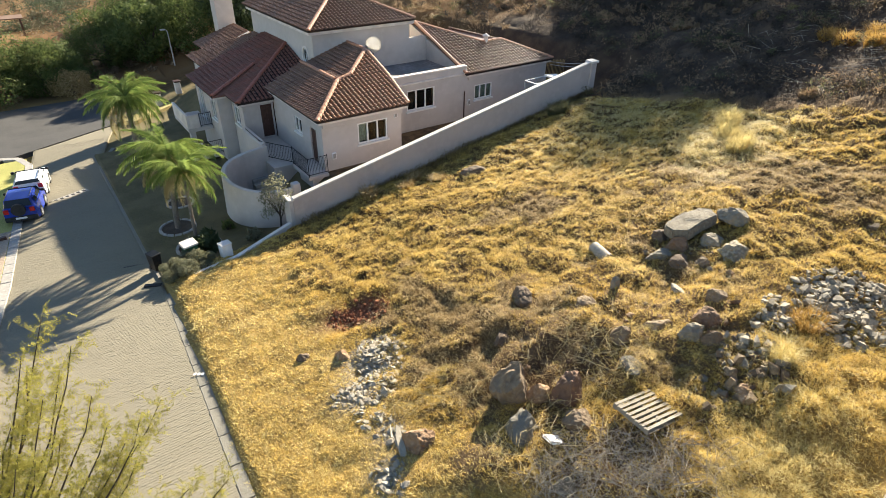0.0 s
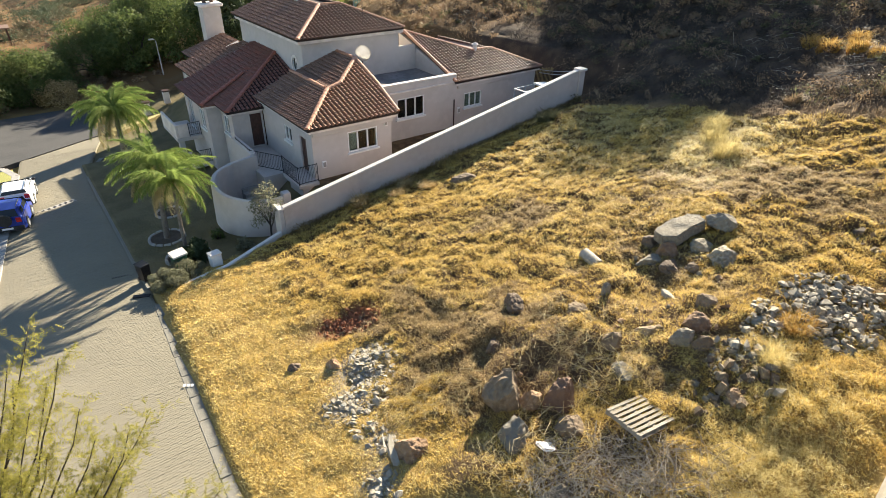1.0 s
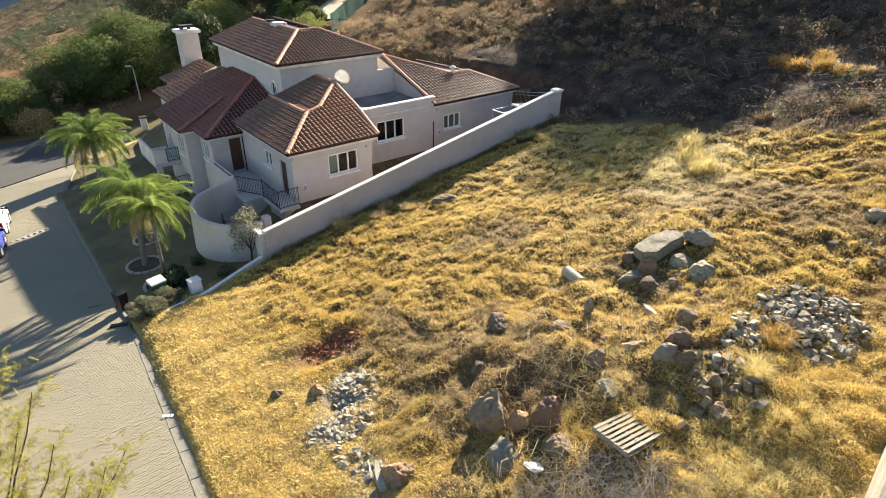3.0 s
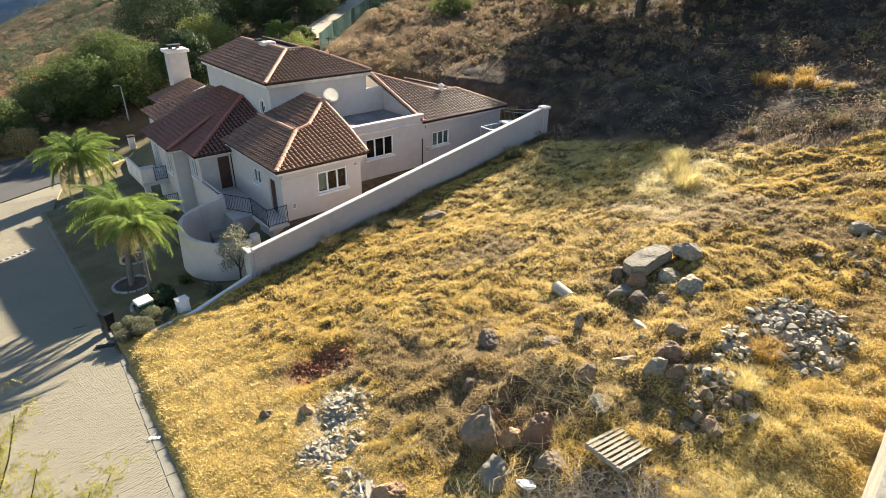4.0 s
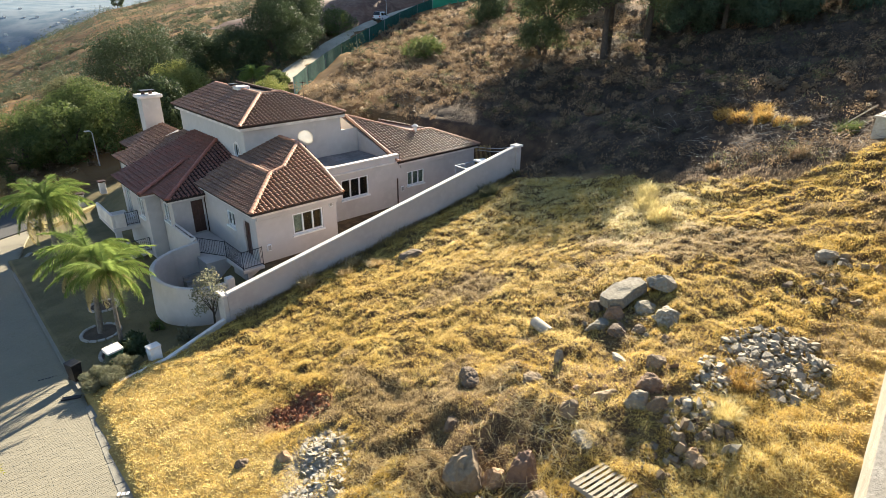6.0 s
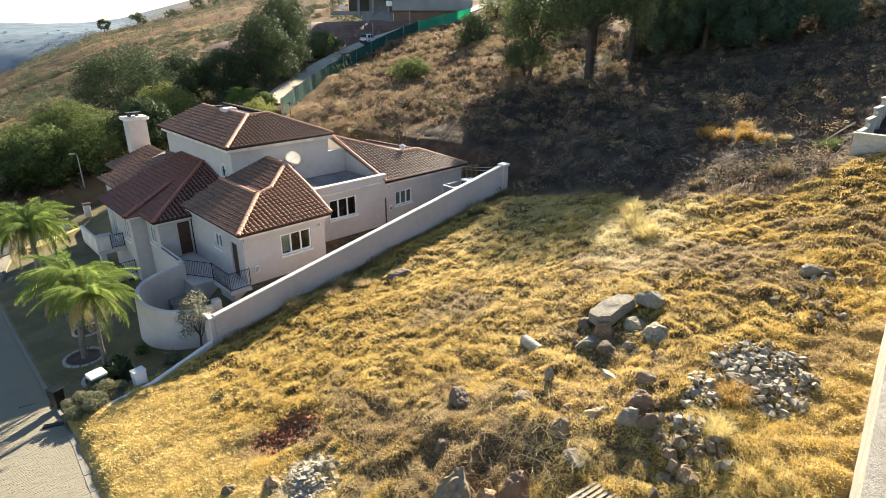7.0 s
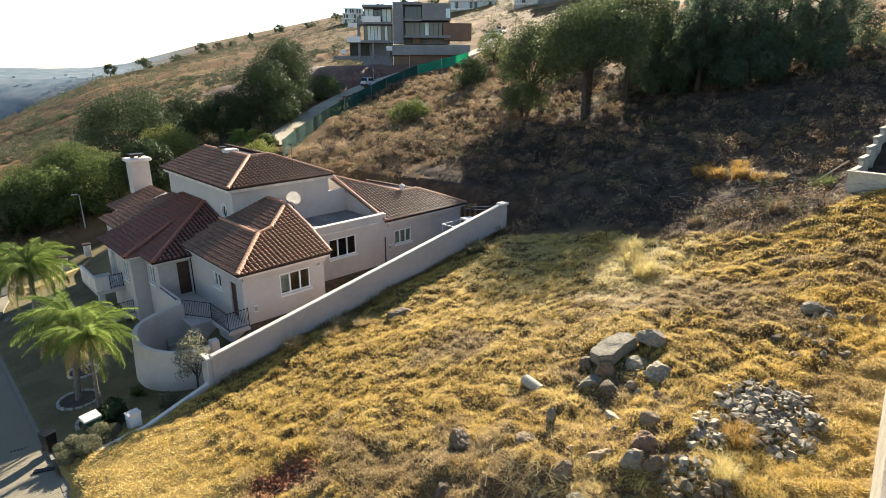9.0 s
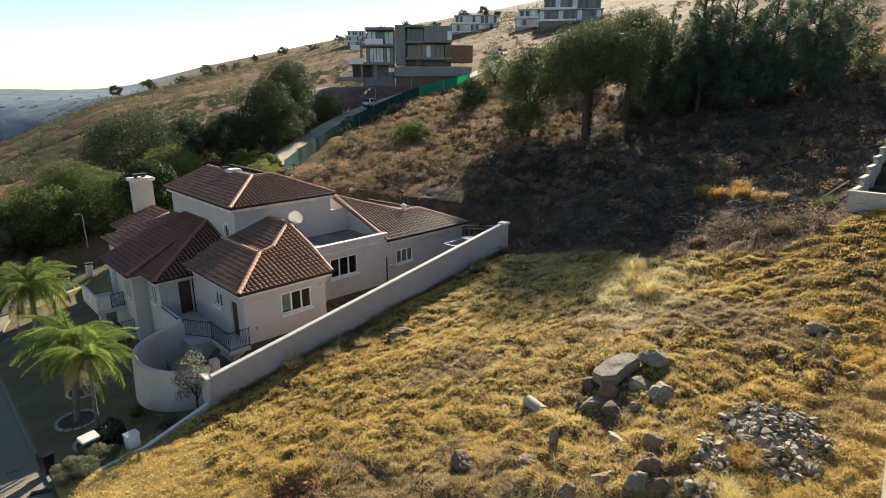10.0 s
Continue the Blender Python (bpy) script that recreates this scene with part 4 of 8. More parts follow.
def curved_wall(parent, cx, cy, ra, rb, a0, a1, z0, z1, thick=0.24, taper=0.12):
    bm = bmesh.new()
    n = 36
    rows = []
    for i in range(n + 1):
        a = radians(a0 + (a1 - a0) * i / n)
        c, s = math.cos(a), math.sin(a)
        rows.append([bm.verts.new(p) for p in ((cx + (ra + taper) * c, cy + (rb + taper) * s, z0), (cx + ra * c, cy + rb * s, z1 - 0.05), (cx + (ra - 0.04) * c, cy + (rb - 0.04) * s, z1), (cx + (ra - thick + 0.04) * c, cy + (rb - thick + 0.04) * s, z1), (cx + (ra - thick) * c, cy + (rb - thick) * s, z1 - 0.05), (cx + (ra - thick) * c, cy + (rb - thick) * s, z0))])
    for p, q in zip(rows, rows[1:]):
        for k in range(6):
            bm.faces.new((p[k], p[(k + 1) % 6], q[(k + 1) % 6], q[k]))
    bm.faces.new(rows[0])
    bm.faces.new(rows[-1][::-1])
    bmesh.ops.recalc_face_normals(bm, faces=bm.faces)
    return part("curved_wall", bm, M_plaster, parent, "rounded plaster wall round the entrance stair", smooth=False)


curved_wall(house, 9.0, 28.75, 2.2, 2.95, 100, 284, 0.0, 2.95)
part("pillar", box(9.35, 9.75, 25.75, 26.15, 0.2, 3.15, 0.03), M_plaster, house)
part("stair_wall", prism([(8.5, 31.55), (10.2, 31.55), (10.2, 31.78), (8.5, 31.78)], -0.2, [2.9, 3.1, 3.1, 2.9]), M_plaster, house)
part("stair_wall", prism([(9.96, 31.79), (10.2, 31.79), (10.2, 35.0), (9.96, 35.0)], -0.2, [3.1, 3.3, 3.3, 3.1]), M_plaster, house)
# garden balconies
for u0, u1, v0, v1, zf in ((7.7, 9.34, 39.4, 43.0, 2.2), (7.3, 9.34, 37.9, 39.36, 0.75)):
    b = part("balcony", box(u0, u1, v0, v1, zf - 0.25, zf, 0.02), M_plaster, house, "white plastered balcony with a low parapet")
    part("parapet", box(u0, u0 + 0.16, v0, v1, zf, zf + 0.9, 0.02), M_coping, b)
    part("parapet_end", box(u0 + 0.17, u0 + 0.8, v0, v0 + 0.16, zf, zf + 0.9, 0.02), M_coping, b)
    railing(b, [(u0 + 0.85, v0 + 0.05), (u1 - 0.05, v0 + 0.05)], zf, zf + 0.9)
    part("balcony_pier", box(u0 + 0.1, u0 + 0.45, v0 + 0.1, v0 + 0.45, -1.0, zf - 0.25, 0.02), M_plaster, b)
# wall lights, conduit and downpipe
for x, y, z in ((12.75, 27.94, 3.2), (16.85, 27.94, 4.85), (24.75, 31.04, 3.35)):
    L = part("wall_light", box(x - 0.13, x + 0.13, y - 0.09, y, z - 0.2, z + 0.2, 0.03), M_white, house, "small white wall light box")
    part("light_grille", box(x - 0.09, x + 0.09, y - 0.105, y - 0.088, z - 0.14, z + 0.14, 0.005), M_concrete, L)
part("downpipe", tube([(24.3, 30.95, 0.5), (24.3, 30.95, 4.2)], 0.045, 8), M_wood_dark, house)

# ---------------------------------------------------------------- boundary wall beside the lot
def boundary_wall(name, a, b, z_foot, z_top, thick, label, coping=True, panels=0):
    """A plastered wall from a to b with a coping that follows the slope."""
    a, b = Vector((*a, 0)), Vector((*b, 0))
    d = (b - a).normalized()
    n = Vector((-d.y, d.x, 0)) * thick / 2
    w = thing(name, (0, 0, 0), label, "wall", kind="structure")
    c = [(a - n)[:2], (b - n)[:2], (b + n)[:2], (a + n)[:2]]
    bm = bmesh.new()
    lo = [bm.verts.new((*p, z_foot[i in (1, 2)])) for i, p in enumerate(c)]
    hi = [bm.verts.new((*p, z_top[i in (1, 2)])) for i, p in enumerate(c)]
    bm.faces.new(hi)
    bm.faces.new(lo[::-1])
    for i in range(4):
        j = (i + 1) % 4
        bm.faces.new((lo[i], lo[j], hi[j], hi[i]))
    part("wall_body", bm, M_wall_paint, w)
    if coping:
        n2 = n * 1.28
        c = [(a - n2)[:2], (b - n2)[:2], (b + n2)[:2], (a + n2)[:2]]
        bm = bmesh.new()
        lo = [bm.verts.new((*p, z_top[i in (1, 2)] + 0.003)) for i, p in enumerate(c)]
        hi = [bm.verts.new((*p, z_top[i in (1, 2)] + 0.075)) for i, p in enumerate(c)]
        bm.faces.new(hi)
        bm.faces.new(lo[::-1])
        for i in range(4):
            j = (i + 1) % 4
            bm.faces.new((lo[i], lo[j], hi[j], hi[i]))
        bmesh.ops.bevel(bm, geom=bm.edges[:], offset=0.015, segments=1, affect="EDGES")
        part("coping", bm, M_coping, w)
    return w


bw = boundary_wall("wall_boundary", (8.62, 24.1), (28.75, 24.1), (0.4, 1.6), (3.26, 7.02), 0.23, "pinkish plastered boundary wall climbing the slope with a pale coping")
post = part("end_post", box(28.75, 29.2, 23.88, 24.32, 1.6, 7.0, 0.02), M_wall_paint, bw)
part("post_cap", box(28.66, 29.29, 23.79, 24.41, 7.0, 7.14, 0.03), M_coping, post)
part("end_return", box(8.4, 8.615, 24.0, 24.75, 0.4, 3.2, 0.02), M_plaster, bw)
part("return_coping", box(8.36, 8.66, 23.95, 24.8, 3.203, 3.29, 0.015), M_coping, bw)

# ---------------------------------------------------------------- plants
def ground_at(u, v):
    return float(ground_z(u, v))


def leaf_cloud(centres, radii, n, size, rng, flat=0.75, droop=0.0, long=1.6):
    """n loose leaf triangles gathered on the shells of clumps. centres: k x 3, radii: k."""
    centres, radii = np.asarray(centres, float), np.asarray(radii, float)
    k = rng.choice(len(centres), n, p=radii ** 2 / (radii ** 2).sum())
    d = rng.normal(size=(n, 3))
    d /= np.linalg.norm(d, axis=1)[:, None]
    r = radii[k] * (0.55 + 0.5 * rng.random(n) ** 0.6)
    p = centres[k] + d * r[:, None] * np.array([1, 1, flat])
    out = d + 0.3 * rng.normal(size=(n, 3))
    a = np.cross(out, rng.normal(size=(n, 3))) + 0.25 * d
    a[:, 2] -= droop
    a /= np.linalg.norm(a, axis=1)[:, None]
    b = np.cross(a, out)
    b /= np.linalg.norm(b, axis=1)[:, None]
    s = size * (0.6 + 0.8 * rng.random(n))[:, None]
    return np.stack([p - 0.5 * s * b, p + 0.5 * s * b, p + long * s * a], 1)


def clump_centres(rng, height, rx, rz, k, low=0.35):
    """Clump places over an uneven crown of half-width rx and half-height rz round z = height."""
    out, rad = [], []
    for i in range(k):
        a = 2.399963 * i + rng.random()
        h = -low + (1 + low) * (i + 0.5) / k
        w = math.sqrt(max(0.05, 1 - min(0.98, abs(h)) ** 2)) * (0.55 + 0.5 * rng.random())
        out.append((rx * w * math.cos(a), rx * w * math.sin(a), height + rz * h * (0.8 + 0.3 * rng.random())))
        rad.append(rx * (0.26 + 0.2 * rng.random()))
    return out, rad


def broadleaf(at, height, rx, rz, mat, label, seed, leaves=5000, leaf=0.22, clumps=16, name="tree", category="tree", trunk_r=0.22, low=0.35, flat=0.75, droop=0.0, base_drop=0.15):
    rng = np.random.default_rng(seed)
    z = ground_at(*at)
    t = thing(name, (at[0], at[1], z - base_drop), label, category, turn=float(rng.integers(0, 360)))
    centres, radii = clump_centres(rng, height - rz, rx, rz, clumps, low)
    fork = max(0.4, height - 1.6 * rz)
    lean = rng.normal(size=2) * 0.12
    bm = bmesh.new()
    add_tube(bm, [(0, 0, 0), (lean[0], lean[1], fork * 0.5), (lean[0] * 2, lean[1] * 2, fork)], [trunk_r * 1.25, trunk_r, trunk_r * 0.8], 8)
    part("trunk", bm, M_bark, t)
    bm = bmesh.new()
    top = Vector((lean[0] * 2, lean[1] * 2, fork * 0.97))
    for c in centres[:: max(1, len(centres) // 9)]:
        c = Vector(c)
        mid = top.lerp(c, 0.5) + Vector((0, 0, 0.12 * rx))
        add_tube(bm, [top, mid, c], [trunk_r * 0.5, trunk_r * 0.28, trunk_r * 0.08], 5)
    part("branchwork", bm, M_bark, t)
    put("crown", triangles("crown", leaf_cloud(centres, radii, leaves, leaf, rng, flat, droop), mat), t)
    return t


def conifer(at, height, rx, mat, label, seed, leaves=13500, leaf=0.12):
    """A tall feathery tree of drooping layers."""
    rng = np.random.default_rng(seed)
    z = ground_at(*at)
    t = thing("pine_tree", (at[0], at[1], z - 0.15), label, "tree", turn=float(rng.integers(0, 360)))
    part("trunk", tube([(0, 0, 0), (0.1, 0, height * 0.5), (0.05, 0.1, height * 0.97)], [0.28, 0.18, 0.03], 8), M_bark, t)
    centres, radii = [], []
    n = 26
    bm = bmesh.new()
    for i in range(n):
        h = 0.12 + 0.86 * (i + rng.random() * 0.6) / n
        w = rx * (1.02 - h) ** 0.62 * (0.55 + 0.6 * rng.random())
        a = 2.399963 * i + 0.5 * rng.random()
        c = (w * math.cos(a), w * math.sin(a), height * h)
        centres.append(c)
        radii.append(max(0.35, rx * 0.36 * (1.15 - h)))
        add_tube(bm, [(0, 0, height * h * 0.95), (0.5 * c[0], 0.5 * c[1], height * h + 0.1), c], [0.07, 0.05, 0.02], 4)
    part("branchwork", bm, M_bark, t)
    put("crown", triangles("crown", leaf_cloud(centres, radii, leaves, leaf, rng, 1.15, 0.35, 1.9), mat), t)
    return t


def frond(length, arch, rng, leaflets=120, hang=0.5):
    """One feather leaf of a palm from the origin along +x: the rib and its leaflets."""
    rib, tri = [], []
    for i in range(13):
        s = i / 12
        rib.append((length * (s - 0.16 * s * s), 0.0, length * (0.55 * s - arch * s * s)))
    for i in range(leaflets):
        s = 0.10 + 0.9 * i / leaflets
        x, z = length * (s - 0.16 * s * s), length * (0.55 * s - arch * s * s)
        w = 0.14 * length * math.sin(math.pi * min(1, s ** 0.8 * 0.93 + 0.05)) + 0.05 * length
        for side in (-1, 1):
            a = rng.uniform(0.7, 1.1)
            f = rng.uniform(0.5, 1.3)
            tip = (x + 0.5 * w * f, side * w * a * rng.uniform(0.35, 0.95), z - hang * w * rng.uniform(-0.25, 1.15))
            b = 0.0062 * length
            tri.append(((x - b, 0, z), (x + b, 0, z + 0.01), tip))
    return rib, tri


def palm(at, trunk_h, lean, length, label, seed, count=20, dry=5, ring=True, trunk_r=0.14):
    rng = np.random.default_rng(seed)
    z = ground_at(*at)
    t = thing("palm_tree", (at[0], at[1], z - 0.05), label, "palm tree", "garden palms")
    top = Vector((lean[0], lean[1], trunk_h))
    path = [(0, 0, 0), (lean[0] * 0.25, lean[1] * 0.25, trunk_h * 0.35), (lean[0] * 0.6, lean[1] * 0.6, trunk_h * 0.7), top]
    bm = bmesh.new()
    fine = []
    for i in range(14):
        s = i / 13
        a = Vector(path[0]).lerp(Vector(path[1]), min(1, s / 0.35)) if s < 0.35 else Vector(path[1]).lerp(top, (s - 0.35) / 0.65)
        fine.append(a)
    add_tube(bm, fine, [trunk_r * (1.35 - 0.5 * i / 13 + (0.12 if i % 2 else 0)) for i in range(14)], 10)
    part("trunk", bm, M_palm_bark, t)
    part("crown_shaft", tube([top - Vector((0, 0, 0.15)), top + Vector((0, 0, 0.4))], [trunk_r * 1.1, trunk_r * 0.5], 8), M_palm, t)
    for i in range(count):
        drying = i < dry
        el = rng.uniform(-22, 6) if drying else rng.uniform(12, 88)
        az = 360 * (i * 0.381966) + rng.uniform(-14, 14)
        rib, tri = frond(length * rng.uniform(0.8, 1.08), rng.uniform(0.6, 1.0), rng, hang=1.7 if drying else rng.uniform(0.8, 1.7))
        m = pose(top.x, top.y, top.z + 0.25, 0, 0, az) @ pose(0, 0, 0, 0, 30 - el * 0.9, 0)
        f = put("frond", triangles("frond", tri, M_palm_dry if drying and i % 3 < 2 else M_palm), t, m=m)
        part("frond_rib", tube(rib, [0.028 - 0.0018 * k for k in range(13)], 4), M_palm_dry if drying else M_palm, f)
    return t


def shrub_mesh(rx, rz, mat, seed, leaves=900, leaf=0.16, clumps=7):
    rng = np.random.default_rng(seed)
    c, r = clump_centres(rng, rz * 0.55, rx, rz * 0.6, clumps, 0.6)
    return triangles("foliage", leaf_cloud(c, r, leaves, leaf, rng), mat)


def shrub(at, rx, rz, mat, label, seed, name="shrub", category="shrub", leaves=1500, leaf=0.14, group=""):
    t = thing(name, (at[0], at[1], ground_at(*at) - 0.03), label, category, group)
    put("foliage", shrub_mesh(rx, rz, mat, seed, leaves, leaf, 9), t)
    bm = bmesh.new()
    rng = np.random.default_rng(seed + 1)
    for i in range(6):
        a = rng.random() * 6.28
        add_tube(bm, [(0.05 * math.cos(a), 0.05 * math.sin(a), -0.05), (0.5 * rx * math.cos(a), 0.5 * rx * math.sin(a), rz * 0.75)], [0.03, 0.01], 4)
    part("stems", bm, M_bark, t)
    return t


# garden palms and shrubs
palm((4.1, 29.2), 3.7, (0.45, 0.4), 2.65, "green feather palm with some drying fronds in a ringed bed", 11, 34, 8, trunk_r=0.11)
palm((4.4, 26.5), 3.5, (0.2, 0.5), 2.3, "slender leaning feather palm beside the garden wall", 12, 26, 7, trunk_r=0.075)
palm((36.3, 77.6), 1.9, (0.1, 0.1), 3.1, "low green feather palm beside the site fence", 14, 26, 3)
palm((4.3, 38.3), 4.5, (0.1, 0.1), 2.75, "tall green feather palm on the shaded verge", 13, 40, 8)


def olive_tree():
    rng = np.random.default_rng(21)
    t = thing("olive_tree", (8.2, 25.1, ground_at(8.2, 25.1)), "small grey-green olive tree against the plastered wall", "tree")
    bm = bmesh.new()
    add_tube(bm, [(0, 0, -0.1), (0.05, 0, 0.8), (0.1, 0.1, 1.4)], [0.06, 0.05, 0.03], 6)
    for i in range(7):
        a = 0.9 * i
        add_tube(bm, [(0.05, 0, 0.7 + 0.08 * i), (0.45 * math.cos(a), 0.45 * math.sin(a), 1.6 + 0.1 * i)], [0.03, 0.008], 4)
    part("trunk", bm, M_bark, t)
    c, r = clump_centres(rng, 2.0, 0.95, 1.15, 18, 0.9)
    put("crown", triangles("crown", leaf_cloud(c, r, 1900, 0.055, rng, 1.0), M_leaf_grey), t)


olive_tree()
shrub((2.95, 23.5), 0.8, 0.52, M_lavender, "low grey lavender bush on the street corner", 31, "lavender_bush", "bush", 11000, 0.034)
shrub((3.5, 23.75), 0.85, 0.55, M_lavender, "low grey lavender bush beside the kerb stones", 32, "lavender_bush", "bush", 8000, 0.034)
shrub((4.6, 25.6), 0.7, 0.75, M_leaf_dark, "dark green cycad-like bush in the ringed bed", 33, "garden_bush", "bush", 1500, 0.13)
shrub((6.9, 25.2), 0.35, 0.5, M_leaf_grey, "small sparse shrub on the shaded lawn", 34, "garden_bush", "bush", 260, 0.09)
shrub((6.2, 27.4), 0.3, 0.45, M_leaf, "small sparse shrub on the shaded lawn", 35, "garden_bush", "bush", 220, 0.09)

# trees over the street and on the hillside
HILL = [  # place, height, half-width, half-height, material, seed, leaves, leaf size, label
    ((24.2, 86.0), 9.6, 6.0, 4.6, M_leaf_dark, 41, 9000, 0.34, "big round dark green tree behind the house"),
    ((26.6, 78.5), 5.6, 4.0, 2.8, M_leaf_yellow, 42, 11000, 0.18, "bright yellow-green bushy tree behind the house"),
    ((35.0, 94.0), 7.0, 3.6, 3.4, M_leaf_dark, 43, 7000, 0.34, "dark green tree on the slope below the track"),
    ((44.5, 86.0), 10.0, 4.8, 4.8, M_leaf_dark, 44, 8500, 0.34, "tall dark green tree beside the track"),
    ((50.8, 92.0), 12.0, 4.9, 5.6, M_leaf_dark, 45, 7500, 0.34, "tall dark green tree beside the track"),
    ((56.0, 98.5), 12.5, 4.0, 5.6, M_leaf_dark, 46, 7000, 0.34, "dark green tree on the slope below the track"),
    ((56.3, 35.6), 11.2, 5.3, 3.8, M_leaf_grove, 47, 18000, 0.2, "large spreading green tree on the dark hillside"),
    ((60.2, 46.0), 9.5, 4.2, 4.2, M_leaf_grove, 48, 9000, 0.24, "green tree on the dark hillside"),
    ((63.4, 34.8), 12.3, 4.8, 4.2, M_leaf_grove, 49, 13000, 0.2, "green tree on the dark hillside"),
    ((68.0, 42.5), 11.6, 4.2, 4.2, M_leaf_grove, 68, 10000, 0.21, "green tree at the back of the hillside grove"),
    ((56.6, 44.4), 3.9, 2.6, 2.0, M_leaf_grove, 65, 5000, 0.18, "dense dark bush at the foot of the hillside trees"),
    ((86.0, 46.5), 7.6, 3.6, 3.6, M_leaf_grove, 66, 6000, 0.24, "green tree on the slope behind the grove"),
    ((93.0, 60.0), 6.5, 4.0, 3.2, M_leaf_grove, 67, 6000, 0.24, "green tree on the slope behind the grove"),
    ((54.3, 62.4), 2.6, 2.6, 1.5, M_leaf, 50, 3200, 0.2, "low green bush on the dry slope"),
    ((73.5, 68.6), 5.0, 2.7, 2.5, M_leaf_dark, 51, 3600, 0.24, "round dark green bush on the dry slope"),
    ((92.0, 80.0), 5.6, 3.2, 2.8, M_leaf, 52, 3600, 0.26, "green bush beside the far fence"),
    ((1.6, 66.5), 4.2, 3.6, 2.4, M_leaf, 53, 7500, 0.26, "broad green roadside tree over the cross street"),
    ((-4.5, 66.0), 6.4, 5.2, 3.6, M_leaf, 54, 9000, 0.26, "broad green roadside tree over the cross street"),
    ((7.6, 71.5), 5.4, 3.5, 3.0, M_leaf, 55, 6000, 0.26, "dark green roadside tree over the cross street"),
    ((15.0, 74.0), 6.4, 3.6, 3.4, M_leaf, 56, 8000, 0.28, "dark green roadside tree over the cross street"),
    ((12.5, 85.0), 4.0, 3.4, 2.2, M_leaf, 57, 4000, 0.3, "green tree on the slope above the cross street"),
    ((17.5, 96.0), 5.0, 3.6, 2.6, M_leaf_olive, 58, 5000, 0.32, "olive-green tree on the dry slope"),
    ((16.6, 67.5), 5.5, 3.3, 2.8, M_leaf, 60, 6500, 0.22, "dark green roadside tree beside the cross street"),
    ((39.6, 90.0), 6.8, 3.6, 3.3, M_leaf_dark, 69, 6000, 0.3, "dark green tree on the slope below the track"),
    ((38.2, 74.8), 2.0, 1.6, 1.1, M_leaf, 62, 3600, 0.2, "green bush at the foot of the track"),
    ((34.3, 69.0), 2.4, 2.2, 1.3, M_leaf_yellow, 63, 3000, 0.18, "yellow-green bush behind the house"),
    ((65.0, 100.5), 4.5, 3.2, 2.3, M_leaf, 64, 3200, 0.24, "green bush at the foot of the earth bank"),
    ((17.4, 66.2), 2.8, 2.2, 1.5, M_straw_brown, 70, 5000, 0.14, "dry orange-brown shrub beside the cross street"),
    ((11.0, 68.0), 5.4, 3.0, 2.8, M_leaf, 73, 6000, 0.24, "dark green roadside tree over the cross street"),
    ((19.6, 65.0), 6.6, 2.6, 3.2, M_leaf_dark, 59, 7500, 0.24, "tall dark green roadside tree behind the house"),
    ((3.2, 63.0), 1.9, 1.7, 1.1, M_straw_brown, 61, 5000, 0.12, "dry brown roadside bush beside the cross street"),
]
for at, h, rx, rz, mat, seed, n, size, label in HILL:
    broadleaf(at, h, rx, rz, mat, label, seed, int(3.0 * n) if size > 0.25 else int(1.5 * n), 0.41 * size if size > 0.25 else 0.68 * size, 40, trunk_r=0.1 + 0.02 * h, low=0.35 if mat is M_leaf_grove else 0.75)
for (u, v), h, rx, seed in (((70.5, 33.5), 11.4, 3.5, 71), ((69.5, 29.5), 13.4, 3.8, 72), ((68.4, 25.6), 12.8, 4.0, 73), ((69.0, 21.6), 13.4, 3.9, 74), ((75.0, 27.0), 14.6, 3.9, 75), ((71.0, 18.2), 11.6, 3.8, 76), ((76.0, 32.0), 13.2, 3.8, 77), ((66.0, 32.5), 8.8, 3.2, 78), ((76.0, 22.5), 13.8, 3.9, 79), ((67.0, 28.0), 10.0, 3.2, 80), ((66.5, 22.6), 9.6, 3.4, 81), ((73.0, 30.2), 14.0, 3.6, 82), ((76.5, 17.6), 11.8, 3.8, 83)):
    conifer((u, v), h, rx, M_pine, "tall dark green pine in the hillside grove", seed)


